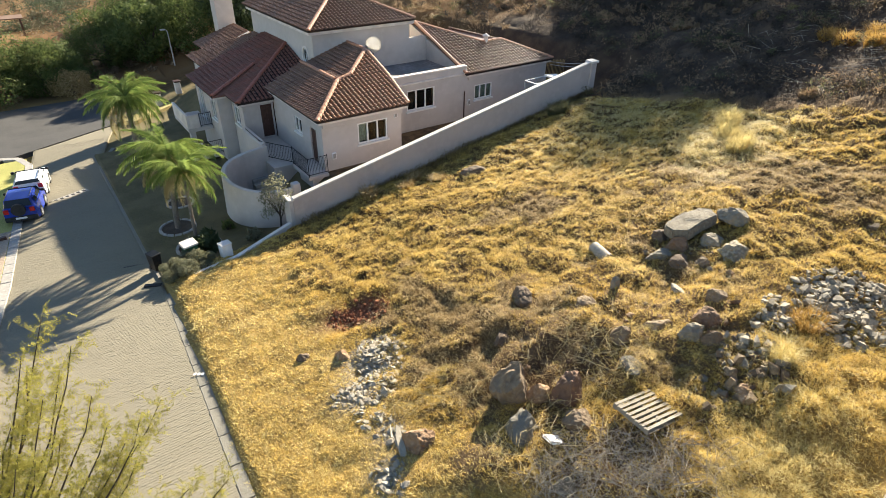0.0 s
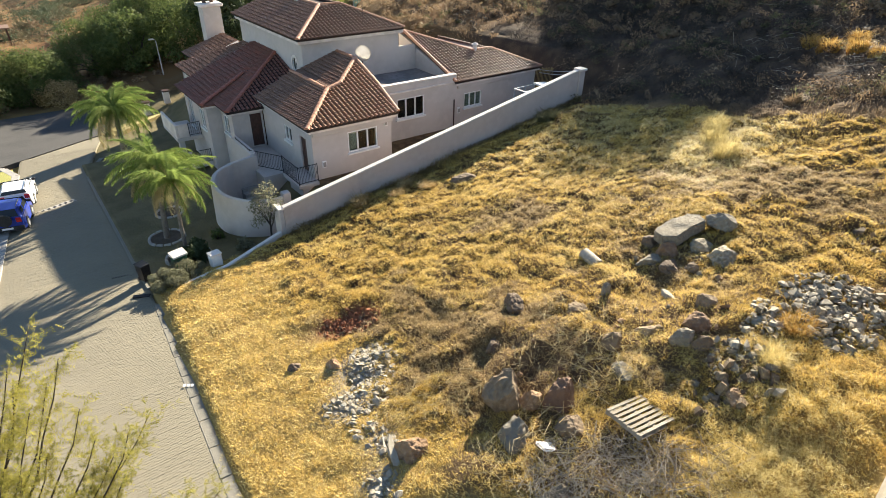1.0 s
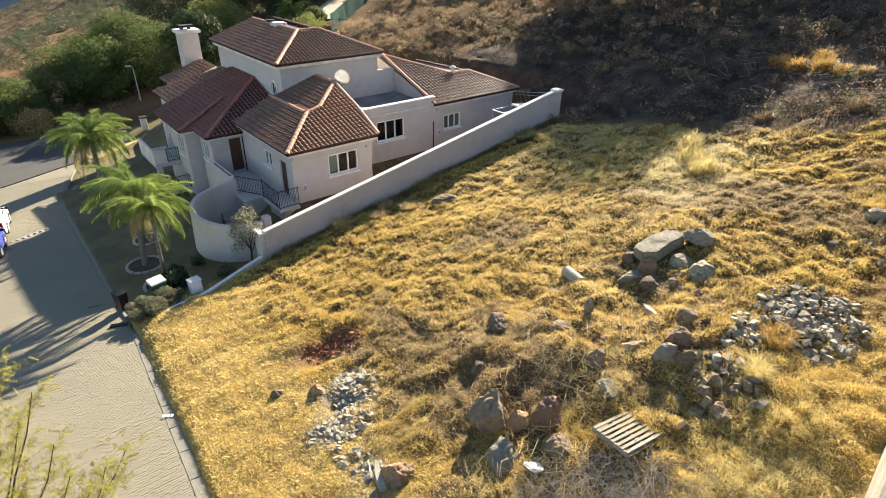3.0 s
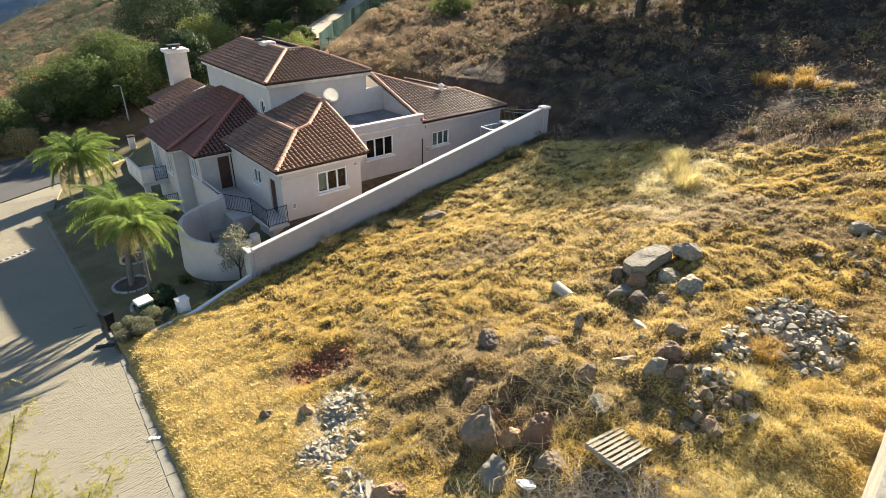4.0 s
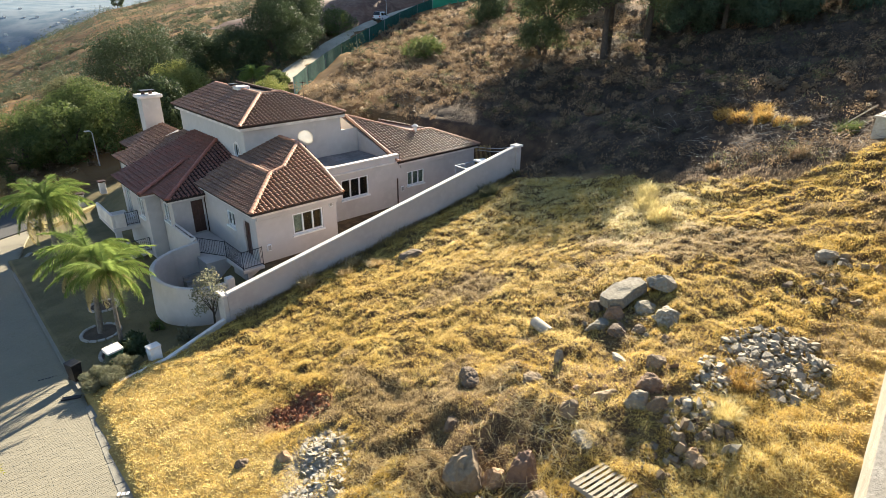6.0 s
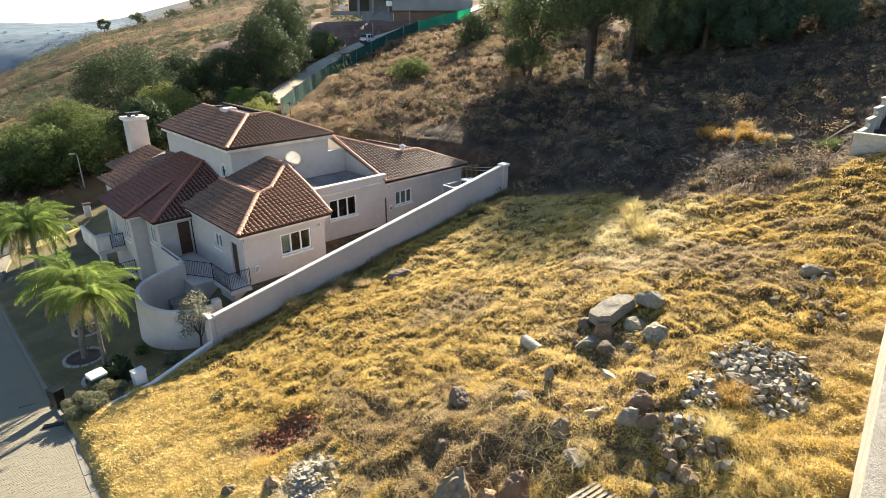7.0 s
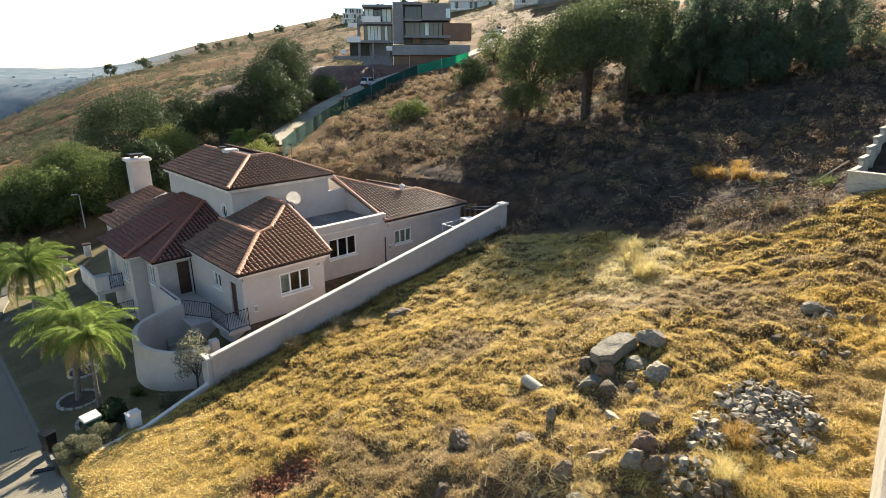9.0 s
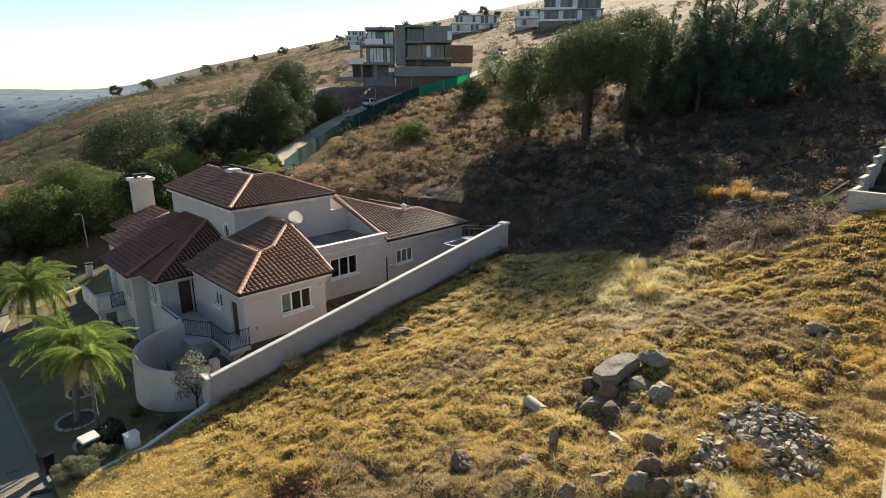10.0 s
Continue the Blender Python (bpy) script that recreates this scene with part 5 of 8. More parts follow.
def feathery_tree():
    """The fine-leaved tree at the street's edge below the camera; only the top of its crown comes into view."""
    rng = np.random.default_rng(91)
    u0, v0 = -4.9, 7.4
    z0 = ground_at(u0, v0)
    t = thing("thorn_tree", (u0, v0, z0 - 0.1), "feathery yellow-green thorn tree with thin dark branches beside the street", "tree")
    part("trunk", tube([(0, 0, 0), (0.25, 0.1, 1.4), (0.7, 0.1, 2.6)], [0.2, 0.16, 0.12], 9), M_bark, t)
    tips = [(-1.4, 9.3, 9.8), (-1.0, 9.9, 10.0), (-0.7, 8.9, 9.9), (-1.4, 9.4, 9.3), (-1.0, 9.2, 9.3), (-1.3, 8.5, 9.4), (-1.9, 9.0, 8.8), (-0.7, 8.6, 9.1), (-0.6, 8.2, 8.7), (0.2, 8.7, 8.3), (-0.1, 8.0, 8.7), (-0.5, 8.2, 8.2), (-1.3, 8.6, 8.4), (-1.6, 7.9, 8.9), (-0.9, 8.2, 7.8), (-0.4, 7.9, 8.0), (0.1, 7.1, 7.8), (0.8, 7.5, 7.0), (-1.3, 7.7, 8.2), (-1.9, 8.1, 8.6), (-4.6, 8.6, 9.2), (-5.6, 6.8, 8.6), (-3.2, 7.6, 9.0)]
    tri = []
    for n, (a, b, c) in enumerate(tips):
        start = Vector((0.7, 0.1, 2.5))
        end = Vector((a - u0, b - v0, c - z0))
        low = Vector((end.x, end.y, 0)) * 0.72 + Vector((0, 0, start.z * 0.35 + end.z * 0.45))
        path = []
        for i in range(10):
            s = i / 9
            p = start * (1 - s) ** 2 + low * 2 * s * (1 - s) + end * s * s
            path.append(p + Vector(rng.normal(size=3) * 0.03))
        part("branch", tube(path, [0.042 - 0.004 * i for i in range(10)], 5), M_bark, t)
        for j in range(34):
            s = 0.45 + 0.55 * j / 33
            i = min(8, int(s * 9))
            p = path[i].lerp(path[i + 1], s * 9 - i)
            d = (path[i + 1] - path[i]).normalized() + Vector(rng.normal(size=3)) * 0.7
            d.z = abs(d.z) * 0.8
            d.normalize()
            q = p + d * rng.uniform(0.3, 0.75) * (1.25 - 0.6 * s)
            side = d.cross(Vector((0, 0, 1))).normalized()
            tri.append((p - side * 0.004, p + side * 0.004, q))
            # feather leaves hanging off the twig, each a rib with fine leaflets
            for k in range(12):
                o = p.lerp(q, 0.1 + 0.9 * k / 11)
                rib = d * rng.uniform(0.2, 0.9) + Vector(rng.normal(size=3)) * 0.8
                rib.z -= 0.25
                rib = rib.normalized() * rng.uniform(0.08, 0.19)
                across = rib.cross(Vector(rng.normal(size=3))).normalized()
                for m in range(4):
                    f = o + rib * (0.2 + 0.24 * m)
                    for sg in (-1, 1):
                        tip = f + across * sg * rng.uniform(0.024, 0.048) + rib * 0.16
                        e = rib * 0.058
                        tri.append((f - e, f + e, tip))
    put("foliage", triangles("foliage", tri, M_feather), t)


feathery_tree()


# small dry scrub, tussocks and shrubs over the open hillside
def scatter_scrub():
    rng = np.random.default_rng(101)
    n = 7500
    ang = rng.uniform(radians(-2), radians(92), n)
    r = 30 + 1100 * rng.random(n) ** 1.6
    u, v = r * np.cos(ang), r * np.sin(ang)
    keep = ((u > 34) | (v > 60)) & ~((u < 40) & (v < 63) & (u > -70)) & (lumpy(u, v, 30, 14) + 0.6 * lumpy(u, v, 9, 15) > -0.4)
    keep &= np.abs(u - (39.5 + 1.32 * (v - 71))) > np.where((v > 66) & (v < 105), 6.0, 0)
    near_track = (v > 64) & (v < 112) & (np.abs((u - 39.5) * 0.62 - (v - 71) * 0.78) < 4.2)
    keep &= ~near_track & ~((u > 70) & (u < 135) & (v > 96) & (v < 128)) & ~((u > 62) & (u < 100) & (v > 92) & (v < 112))
    u, v, r = u[keep], v[keep], r[keep]
    z = ground_z(u, v)
    clumped = lumpy(u, v, 34, 40) + 0.7 * lumpy(u, v, 12, 41)
    for name, mat, share, size, label in (("scrub_shrubs", M_bush_dry, 0.30, 1.0, "low olive-green scrub dotted over the dry hillside"),
                                         ("scrub_thicket", M_bush_far, 0.6, 1.3, "dark green thicket bushes dotted over the hillside"),
                                         ("dry_scrub", M_scrub, 1.0, 0.75, "brown dry winter scrub covering the hillside")):
        pick = (rng.random(len(u)) < share) & ((r > 85) | (mat is M_scrub)) & ((r < 170) | (mat is not M_scrub)) & ((clumped > -0.1) | (mat is M_scrub))
        cu, cv, cz, cr = u[pick], v[pick], z[pick], r[pick]
        u, v, z, r, clumped = u[~pick], v[~pick], z[~pick], r[~pick], clumped[~pick]
        tris = []
        for a, b, c, d in zip(cu, cv, cz - 0.004 * np.maximum(cr - 120, 0), cr):
            w = size * rng.uniform(0.4, 1.6) * (0.65 + d / 150) * (1.7 if mat is M_bush_far and rng.random() < 0.3 else 1.0)
            m = int(np.clip(14000 / d, 60, 130))
            k = 4
            cen = np.stack([a + w * 0.4 * rng.normal(size=k), b + w * 0.4 * rng.normal(size=k), c + w * rng.uniform(0.0, 0.45, k)], 1)
            tris.append(leaf_cloud(cen, np.full(k, 0.5 * w), m, 0.10 + d * 0.0008, rng, 0.8))
        tagged(new(name, triangles(name, np.concatenate(tris), mat)), label, "scrub", kind="stuff")


scatter_scrub()


def hill_bushes(name, n, far_from, far_to, az, size, leaves, mat, label, seed, level):
    """Rounded bushes gathered in thickets over the far hillside, in one mesh."""
    rng = np.random.default_rng(seed)
    ang = rng.uniform(radians(az[0]), radians(az[1]), n)
    r = far_from + (far_to - far_from) * rng.random(n) ** 1.2
    u, v = r * np.cos(ang), r * np.sin(ang)
    keep = lumpy(u, v, 0.16 * far_to, 42) + 0.8 * lumpy(u, v, 0.05 * far_to, 43) > level
    keep &= ~(((u - 39.5) * 0.62 - (v - 71) * 0.78 > -7.0) & (v < 112)) & ~((u > 58) & (u < 135) & (v > 88) & (v < 132)) & ~((v < 76) & (u < 40))
    tris = []
    for a, b, d in zip(u[keep], v[keep], r[keep]):
        c = ground_at(a, b)
        w = size * rng.uniform(0.5, 1.5) * (1 + 0.7 * (rng.random() < 0.15))
        k = 5
        cen = np.stack([a + 0.45 * w * rng.normal(size=k), b + 0.45 * w * rng.normal(size=k), c - 0.002 * d + w * rng.uniform(-0.05, 0.6, k)], 1)
        tris.append(leaf_cloud(cen, np.full(k, 0.5 * w), leaves, 0.07 + d * 0.0007, rng, 0.85))
    tagged(new(name, triangles(name, np.concatenate(tris), mat)), label, "bushes", kind="stuff")


hill_bushes("hillside_bushes", 1250, 84, 300, (46, 88), 1.7, 240, M_bush_far, "dark green bushes in thickets over the hillside", 121, -0.28)
hill_bushes("hillside_thicket", 560, 84, 260, (40, 90), 1.3, 260, M_bush_dry, "olive-green bushes and low scrub over the hillside", 122, -0.15)
hill_bushes("upper_bushes", 520, 96, 330, (16, 45), 1.7, 130, M_bush_dry, "olive-green bushes on the slope above the grove", 124, -0.3)
hill_bushes("ridge_bushes", 1200, 280, 900, (36, 82), 4.0, 80, M_bush_far, "dark bushes and trees along the ridge", 123, -0.45)


# single trees standing against the sky along the ridge
for k in range(18):
    far = np.linspace(300, 900, 200)
    az = radians(41 + 1.95 * k + 0.9 * math.sin(5.3 * k))
    rise = (ground_z(far * math.cos(az), far * math.sin(az)) - 16) / far
    r = float(far[int(np.argmax(rise))]) - 20
    broadleaf((r * math.cos(az), r * math.sin(az)), 6.0 + 6.0 * abs(math.sin(2.1 * k)) , 4.0 + 3.0 * abs(math.sin(3.7 * k)), 4.0, M_bush_far, "small dark tree against the sky on the ridge", 900 + k, 420, 1.1, 8, name="ridge_tree", trunk_r=0.3, low=0.7, base_drop=2.0)


def near_scrub():
    """Knee-high weeds and dry shrubs on the slope just above the lot."""
    rng = np.random.default_rng(111)
    n = 5000
    v = rng.uniform(4, 92, n)
    u = scrub_edge(v) + np.where(v > 55, 75, 50) * rng.random(n) ** np.where(v > 55, 0.9, 1.25)
    keep = ~((v < 6.7 + 0.06 * (u - 33)) & (u < 54)) & (u - scrub_edge(v) > 1.6 * rng.random(n)) & ~((v > 23.7) & (u < 33.4)) & (rng.random(n) < 0.75 + 0.6 * lumpy(u, v, 4, 16)) & ((v < 56) | ((u - 39.5) * 0.62 - (v - 71) * 0.78 > 3.4))
    u, v = u[keep], v[keep]
    z = ground_z(u, v)
    pick = np.clip(rng.random(len(u)) + 0.45 * smooth_step(v, 44, 56), 0, 0.999)
    for lo, hi, name, mat, label in ((0.0, 0.62, "dark_weeds", M_weed_shade, "dry weeds toned dark for the shade of the hillside trees"), (0.62, 0.85, "brown_weeds", M_scrub, "brown dry weeds on the hillside above the lot"), (0.85, 0.94, "green_weeds", M_leaf_olive, "olive weeds on the hillside above the lot"), (0.94, 1.0, "tan_weeds", M_hill_straw, "tan dry weeds on the hillside above the lot")):
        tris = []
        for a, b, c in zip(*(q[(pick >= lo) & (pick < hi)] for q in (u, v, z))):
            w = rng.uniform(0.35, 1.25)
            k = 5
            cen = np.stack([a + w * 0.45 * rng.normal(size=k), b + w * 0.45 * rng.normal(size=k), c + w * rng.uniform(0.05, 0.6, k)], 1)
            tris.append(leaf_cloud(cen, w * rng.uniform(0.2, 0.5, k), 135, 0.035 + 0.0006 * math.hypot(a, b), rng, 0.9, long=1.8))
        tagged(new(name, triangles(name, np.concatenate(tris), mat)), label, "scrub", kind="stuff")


# weed colour lowered to carry the shade of the hillside trees
M_weed_shade = leaf_material("shade_toned_weed", (0.05, 0.041, 0.034), (0.036, 0.031, 0.027), (0.085, 0.07, 0.055), 0.16)
near_scrub()

# ---------------------------------------------------------------- street furniture and garden
def kerb_row(name, pts, label, mat=None, width=0.16, high=0.13, length=0.9, sink=0.3, level=None):
    """Kerb stones laid end to end along (x, y) points."""
    k = thing(name, (0, 0, 0), label, "kerb", kind="structure")
    me_cache = {}
    for (a, b), (c, d) in zip(pts, pts[1:]):
        total = math.hypot(c - a, d - b)
        n = max(1, round(total / length))
        for i in range(n):
            x, y = a + (c - a) * (i + 0.5) / n, b + (d - b) * (i + 0.5) / n
            level_at = level or (lambda p, q: float(road_z(q)))
            z = level_at(x, y)
            slope = math.atan2(level_at(a + (c - a) * (i + 1) / n, b + (d - b) * (i + 1) / n) - level_at(a + (c - a) * i / n, b + (d - b) * i / n), total / n)
            key = round(total / n, 3)
            if key not in me_cache:
                bm = box(-key / 2 + 0.003, key / 2 - 0.003, -width / 2, width / 2, -sink, high, 0.02)
                me = bpy.data.meshes.new("kerb_stone")
                bm.to_mesh(me)
                bm.free()
                me.materials.append(mat or M_kerb)
                me_cache[key] = me
            put("kerb_stone", me_cache[key], k, m=Matrix.Translation((x, y, z)) @ Euler((0, -slope, math.atan2(d - b, c - a))).to_matrix().to_4x4())
    return k


kerb_row("kerb_lot", [(kerb_u(v) + 0.08, v) for v in (0, 6, 10, 14, 18, 22.6)], "worn flat concrete kerb along the grass lot", width=0.34, high=0.02, length=1.3)
kerb_row("kerb_garden", [(2.22, 24.2), (2.22, 41.0), (2.64, 43.0), (3.54, 44.8)], "worn concrete kerb along the shaded garden", width=0.3, high=0.10)
kerb_row("kerb_far_side", [(-4.08, 0.0), (-4.08, 24.0), (-1.63, 44.6), (-2.2, 46.5), (-4.2, 47.6), (-8, 48.2)], "pale concrete kerb along the sunlit verge", mat=M_concrete, width=0.44, high=0.08)
kerb_row("kerb_boundary", [(3.4, 22.95), (5.3, 23.0), (8.35, 24.0)], "pale stone edging between the lot and the garden", mat=M_coping, width=0.2, high=0.2, length=1.2, sink=0.6, level=lambda p, q: 1.42 + 0.105 * (p - 3.4))

bm = bmesh.new()
n = 12
rows = []
for i in range(n):
    v = 28.6 + 17.4 * i / (n - 1)
    left = -11.5
    right = street_left(v) - 0.3
    rows.append([bm.verts.new((x, v, float(road_z(v)) + 0.07)) for x in (left, right)] + [bm.verts.new((x, v, float(road_z(v)) - 0.4)) for x in (left, right)])
for p, q in zip(rows, rows[1:]):
    bm.faces.new((p[0], p[1], q[1], q[0]))
    bm.faces.new((p[1], p[3], q[3], q[1]))
for r in (rows[0], rows[-1]):
    bm.faces.new((r[0], r[2], r[3], r[1]))
bmesh.ops.recalc_face_normals(bm, faces=bm.faces)
M_verge = material("verge_lawn", (0.34, 0.33, 0.09), (0.26, 0.26, 0.07), 0.6, (0.42, 0.38, 0.13), 14.0, 0.95, bump=0.5)
tagged(part("verge_lawn", bm, M_verge), "sunlit yellow-green mown verge beside the street", "lawn", kind="structure")

strip = bmesh.new()
add_prism(strip, [(5.0, 51.2), (6.0, 50.4), (12.4, 55.9), (12.4, 57.3)], -1.2, [float(road_z(v)) + 0.14 for v in (51.2, 50.4, 55.9, 57.3)])
M_dry_verge = material("dry_verge", (0.38, 0.30, 0.12), (0.28, 0.215, 0.085), 0.7, (0.46, 0.38, 0.18), 14.0, 0.95, bump=0.5)
tagged(part("verge_strip", strip, M_dry_verge), "golden dry grass strip between driveway and cross street", "lawn", kind="structure")

bm = bmesh.new()
rows = [[bm.verts.new((x, v, float(road_z(v)) + z)) for x, z in ((-9.0, 0.09), (street_left(v) - 0.31, 0.09), (-9.0, -0.4), (street_left(v) - 0.31, -0.4))] for v in (24.5, 26.5, 28.5, 30.5, 32.5, 34.2)]
for p, q in zip(rows, rows[1:]):
    bm.faces.new((p[0], p[1], q[1], q[0]))
    bm.faces.new((p[1], p[3], q[3], q[1]))
for r in (rows[0], rows[-1]):
    bm.faces.new((r[0], r[2], r[3], r[1]))
bmesh.ops.recalc_face_normals(bm, faces=bm.faces)
M_bare = material("bare_pinkish_soil", (0.36, 0.285, 0.215), (0.28, 0.215, 0.16), 0.8, (0.43, 0.36, 0.28), 10.0, 0.95, bump=0.5)
tagged(part("soil_bed", bm, M_bare), "bare pinkish soil bed beside the street", "soil", kind="structure")
for v in (29.9, 33.3):
    sl = thing("timber_sleeper", (street_left(v) - 1.25, v, float(road_z(v)) + 0.06), "dark weathered timber sleeper edging the soil bed", "sleeper", "bed sleepers", turn=4)
    part("beam", box(-0.85, 0.85, -0.11, 0.11, -0.05, 0.17, 0.02), M_wood_dark, sl)
# low pale strip with eight dark blocks, laid across the street
pale_band = thing("speed_hump", (-0.3, 37.5, float(road_z(37.5)) - 0.03), "low pale strip across the street with dark blocks", "speed hump", turn=21)
part("strip", box(-1.35, 1.35, -0.2, 0.2, -0.02, 0.045, 0.015), M_concrete, pale_band)
for i in range(8):
    part("dark_block", box(-1.2 + 0.32 * i, -1.04 + 0.32 * i, -0.11, 0.11, 0.0, 0.052, 0.004), M_iron, pale_band)

# house number painted on the kerb, as plain bars
num = thing("kerb_number", (1.72, 16.0, float(road_z(16.0)) + 0.056), "white painted number bars on the lot's kerb", "kerb number", turn=-35)
for i in range(3):
    part("painted_bar", box(-0.2 + 0.13 * i, -0.11 + 0.13 * i, -0.06, 0.06, 0.0, 0.006), M_white, num)

# drain grating in the street
dr = thing("drain_grate", (1.56, 26.5, float(road_z(26.5)) - 0.03), "row of dark drainage slots across the paved street", "drain", turn=-12)
for i in range(9):
    part("drain_slot", box(-0.56 + 0.125 * i, -0.47 + 0.125 * i, -0.035, 0.035, 0.0, 0.042), M_iron, dr)


def wheelie_bin(at, turn):
    b = thing("wheelie_bin", (at[0], at[1], ground_at(*at)), "dark wheeled refuse bin standing on the kerb", "bin", turn=turn)
    b.matrix_basis = b.matrix_basis @ Matrix.Diagonal((0.74, 0.74, 0.86, 1))
    bm = bmesh.new()
    add_prism(bm, [(-0.22, -0.28), (0.22, -0.28), (0.22, 0.28), (-0.22, 0.28)], 0.06, 0.95)
    for v in bm.verts:
        if v.co.z > 0.5:
            v.co.x *= 1.25
            v.co.y *= 1.25
    part("body", bm, M_iron, b)
    part("lid", box(-0.3, 0.3, -0.37, 0.37, 0.95, 1.02, 0.02), M_iron, b)
    for x in (-0.22, 0.22):
        part("wheel", tube([(x - 0.03, 0.3, 0.1), (x + 0.03, 0.3, 0.1)], 0.1, 12), M_iron, b)
    part("handle", tube([(-0.2, 0.4, 0.92), (0.2, 0.4, 0.92)], 0.02, 6), M_iron, b)


wheelie_bin((2.22, 25.1), 20)
M_bed = material("dark_garden_soil", (0.06, 0.045, 0.033), (0.09, 0.068, 0.05), 3.0, rough=0.95, bump=0.6)
M_kiosk = material("green_enamel", (0.03, 0.12, 0.055), (0.025, 0.09, 0.045), 3.0, rough=0.5)
kiosk = thing("service_kiosk", (3.75, 24.9, ground_at(3.75, 24.9)), "green utility kiosk with a white sloping lid", "utility kiosk", turn=12)
part("body", box(-0.3, 0.3, -0.2, 0.2, -0.05, 0.85, 0.02), M_kiosk, kiosk)
part("lid", prism([(-0.34, -0.24), (0.34, -0.24), (0.34, 0.24), (-0.34, 0.24)], 0.853, [0.93, 0.93, 1.03, 1.03]), M_coping, kiosk, "white sloping lid")
part("plinth", box(-0.36, 0.36, -0.26, 0.26, -0.15, 0.04, 0.02), M_concrete, kiosk)
for x in (-0.145, 0.145):
    part("door", box(x - 0.13, x + 0.13, -0.215, -0.202, 0.1, 0.78, 0.004), M_kiosk, kiosk)
meter = thing("meter_box", (5.05, 23.75, ground_at(5.05, 23.75) - 0.4), "small white plastered meter box beside the stone edging", "meter box", turn=8)
part("body", box(-0.24, 0.24, -0.2, 0.2, 0.0, 1.0, 0.02), M_white, meter)
part("cap", box(-0.27, 0.27, -0.23, 0.23, 1.0, 1.07, 0.02), M_coping, meter)
part("hatch", box(-0.16, 0.16, -0.212, -0.203, 0.4, 0.85, 0.004), M_white, meter)
plank = thing("loose_plank", (1.75, 23.75, float(road_z(23.75)) - 0.02), "dark weathered plank lying on the street's edge", "plank", turn=-28)
part("board", box(-0.35, 0.35, -0.1, 0.1, 0.0, 0.1, 0.01), M_iron, plank)
for u, v, r in ((4.1, 29.2, 0.85), (4.4, 26.2, 1.0), (5.0, 32.3, 0.7)):
    ring = thing("planting_ring", (u, v, ground_at(u, v)), "white stone edging ring round a garden bed", "garden edging", "garden rings")
    for i in range(14):
        a = 2 * math.pi * i / 14
        s = part("edging_stone", box(-0.19 * r, 0.19 * r, -0.07, 0.07, -0.08, 0.11, 0.02), M_concrete, ring)
        s.matrix_basis = pose(r * math.cos(a), r * math.sin(a), 0, 0, 0, math.degrees(a) + 90)
    bm = bmesh.new()
    bm.faces.new([bm.verts.new((0.94 * r * math.cos(0.314 * i), 0.94 * r * math.sin(0.314 * i), 0.04)) for i in range(20)])
    part("bed_soil", bm, M_bed, ring)


def street_lamp(at, height, label, arm=0.9, z=None):
    t = thing("street_lamp", (at[0], at[1], ground_at(*at) if z is None else z), label, "street lamp")
    part("pole", tube([(0, 0, -0.1), (0, 0, height * 0.5), (0, 0, height)], [0.075, 0.06, 0.045], 8), M_lamp, t)
    part("arm", tube([(0, 0, height - 0.05), (-0.3 * arm, 0.1, height + 0.12), (-arm, 0.3, height + 0.15)], 0.03, 6), M_lamp, t)
    h = part("lamp_head", box(-arm - 0.45, -arm + 0.05, 0.18, 0.42, height + 0.1, height + 0.22, 0.03), M_lamp, t)
    return t


M_lamp = material("galvanised_steel", (0.42, 0.43, 0.44), (0.34, 0.35, 0.36), 4.0, rough=0.5, metal=0.5)
street_lamp((12.7, 64.3), 3.2, "grey steel street lamp beside the cross street", 0.15)
for u, v in ((8.7, 54.0), (10.65, 54.9), (7.0, 53.0)):
    pl = thing("gate_pillar", (u, v, ground_at(u, v)), "pale plastered garden pillar with a cap", "pillar", "garden pillars")
    part("shaft", box(-0.24, 0.24, -0.24, 0.24, -0.2, 0.82, 0.02), M_coping, pl)
    part("cap", box(-0.3, 0.3, -0.3, 0.3, 0.82, 0.94, 0.03), M_wood_dark, pl, "dark cap")


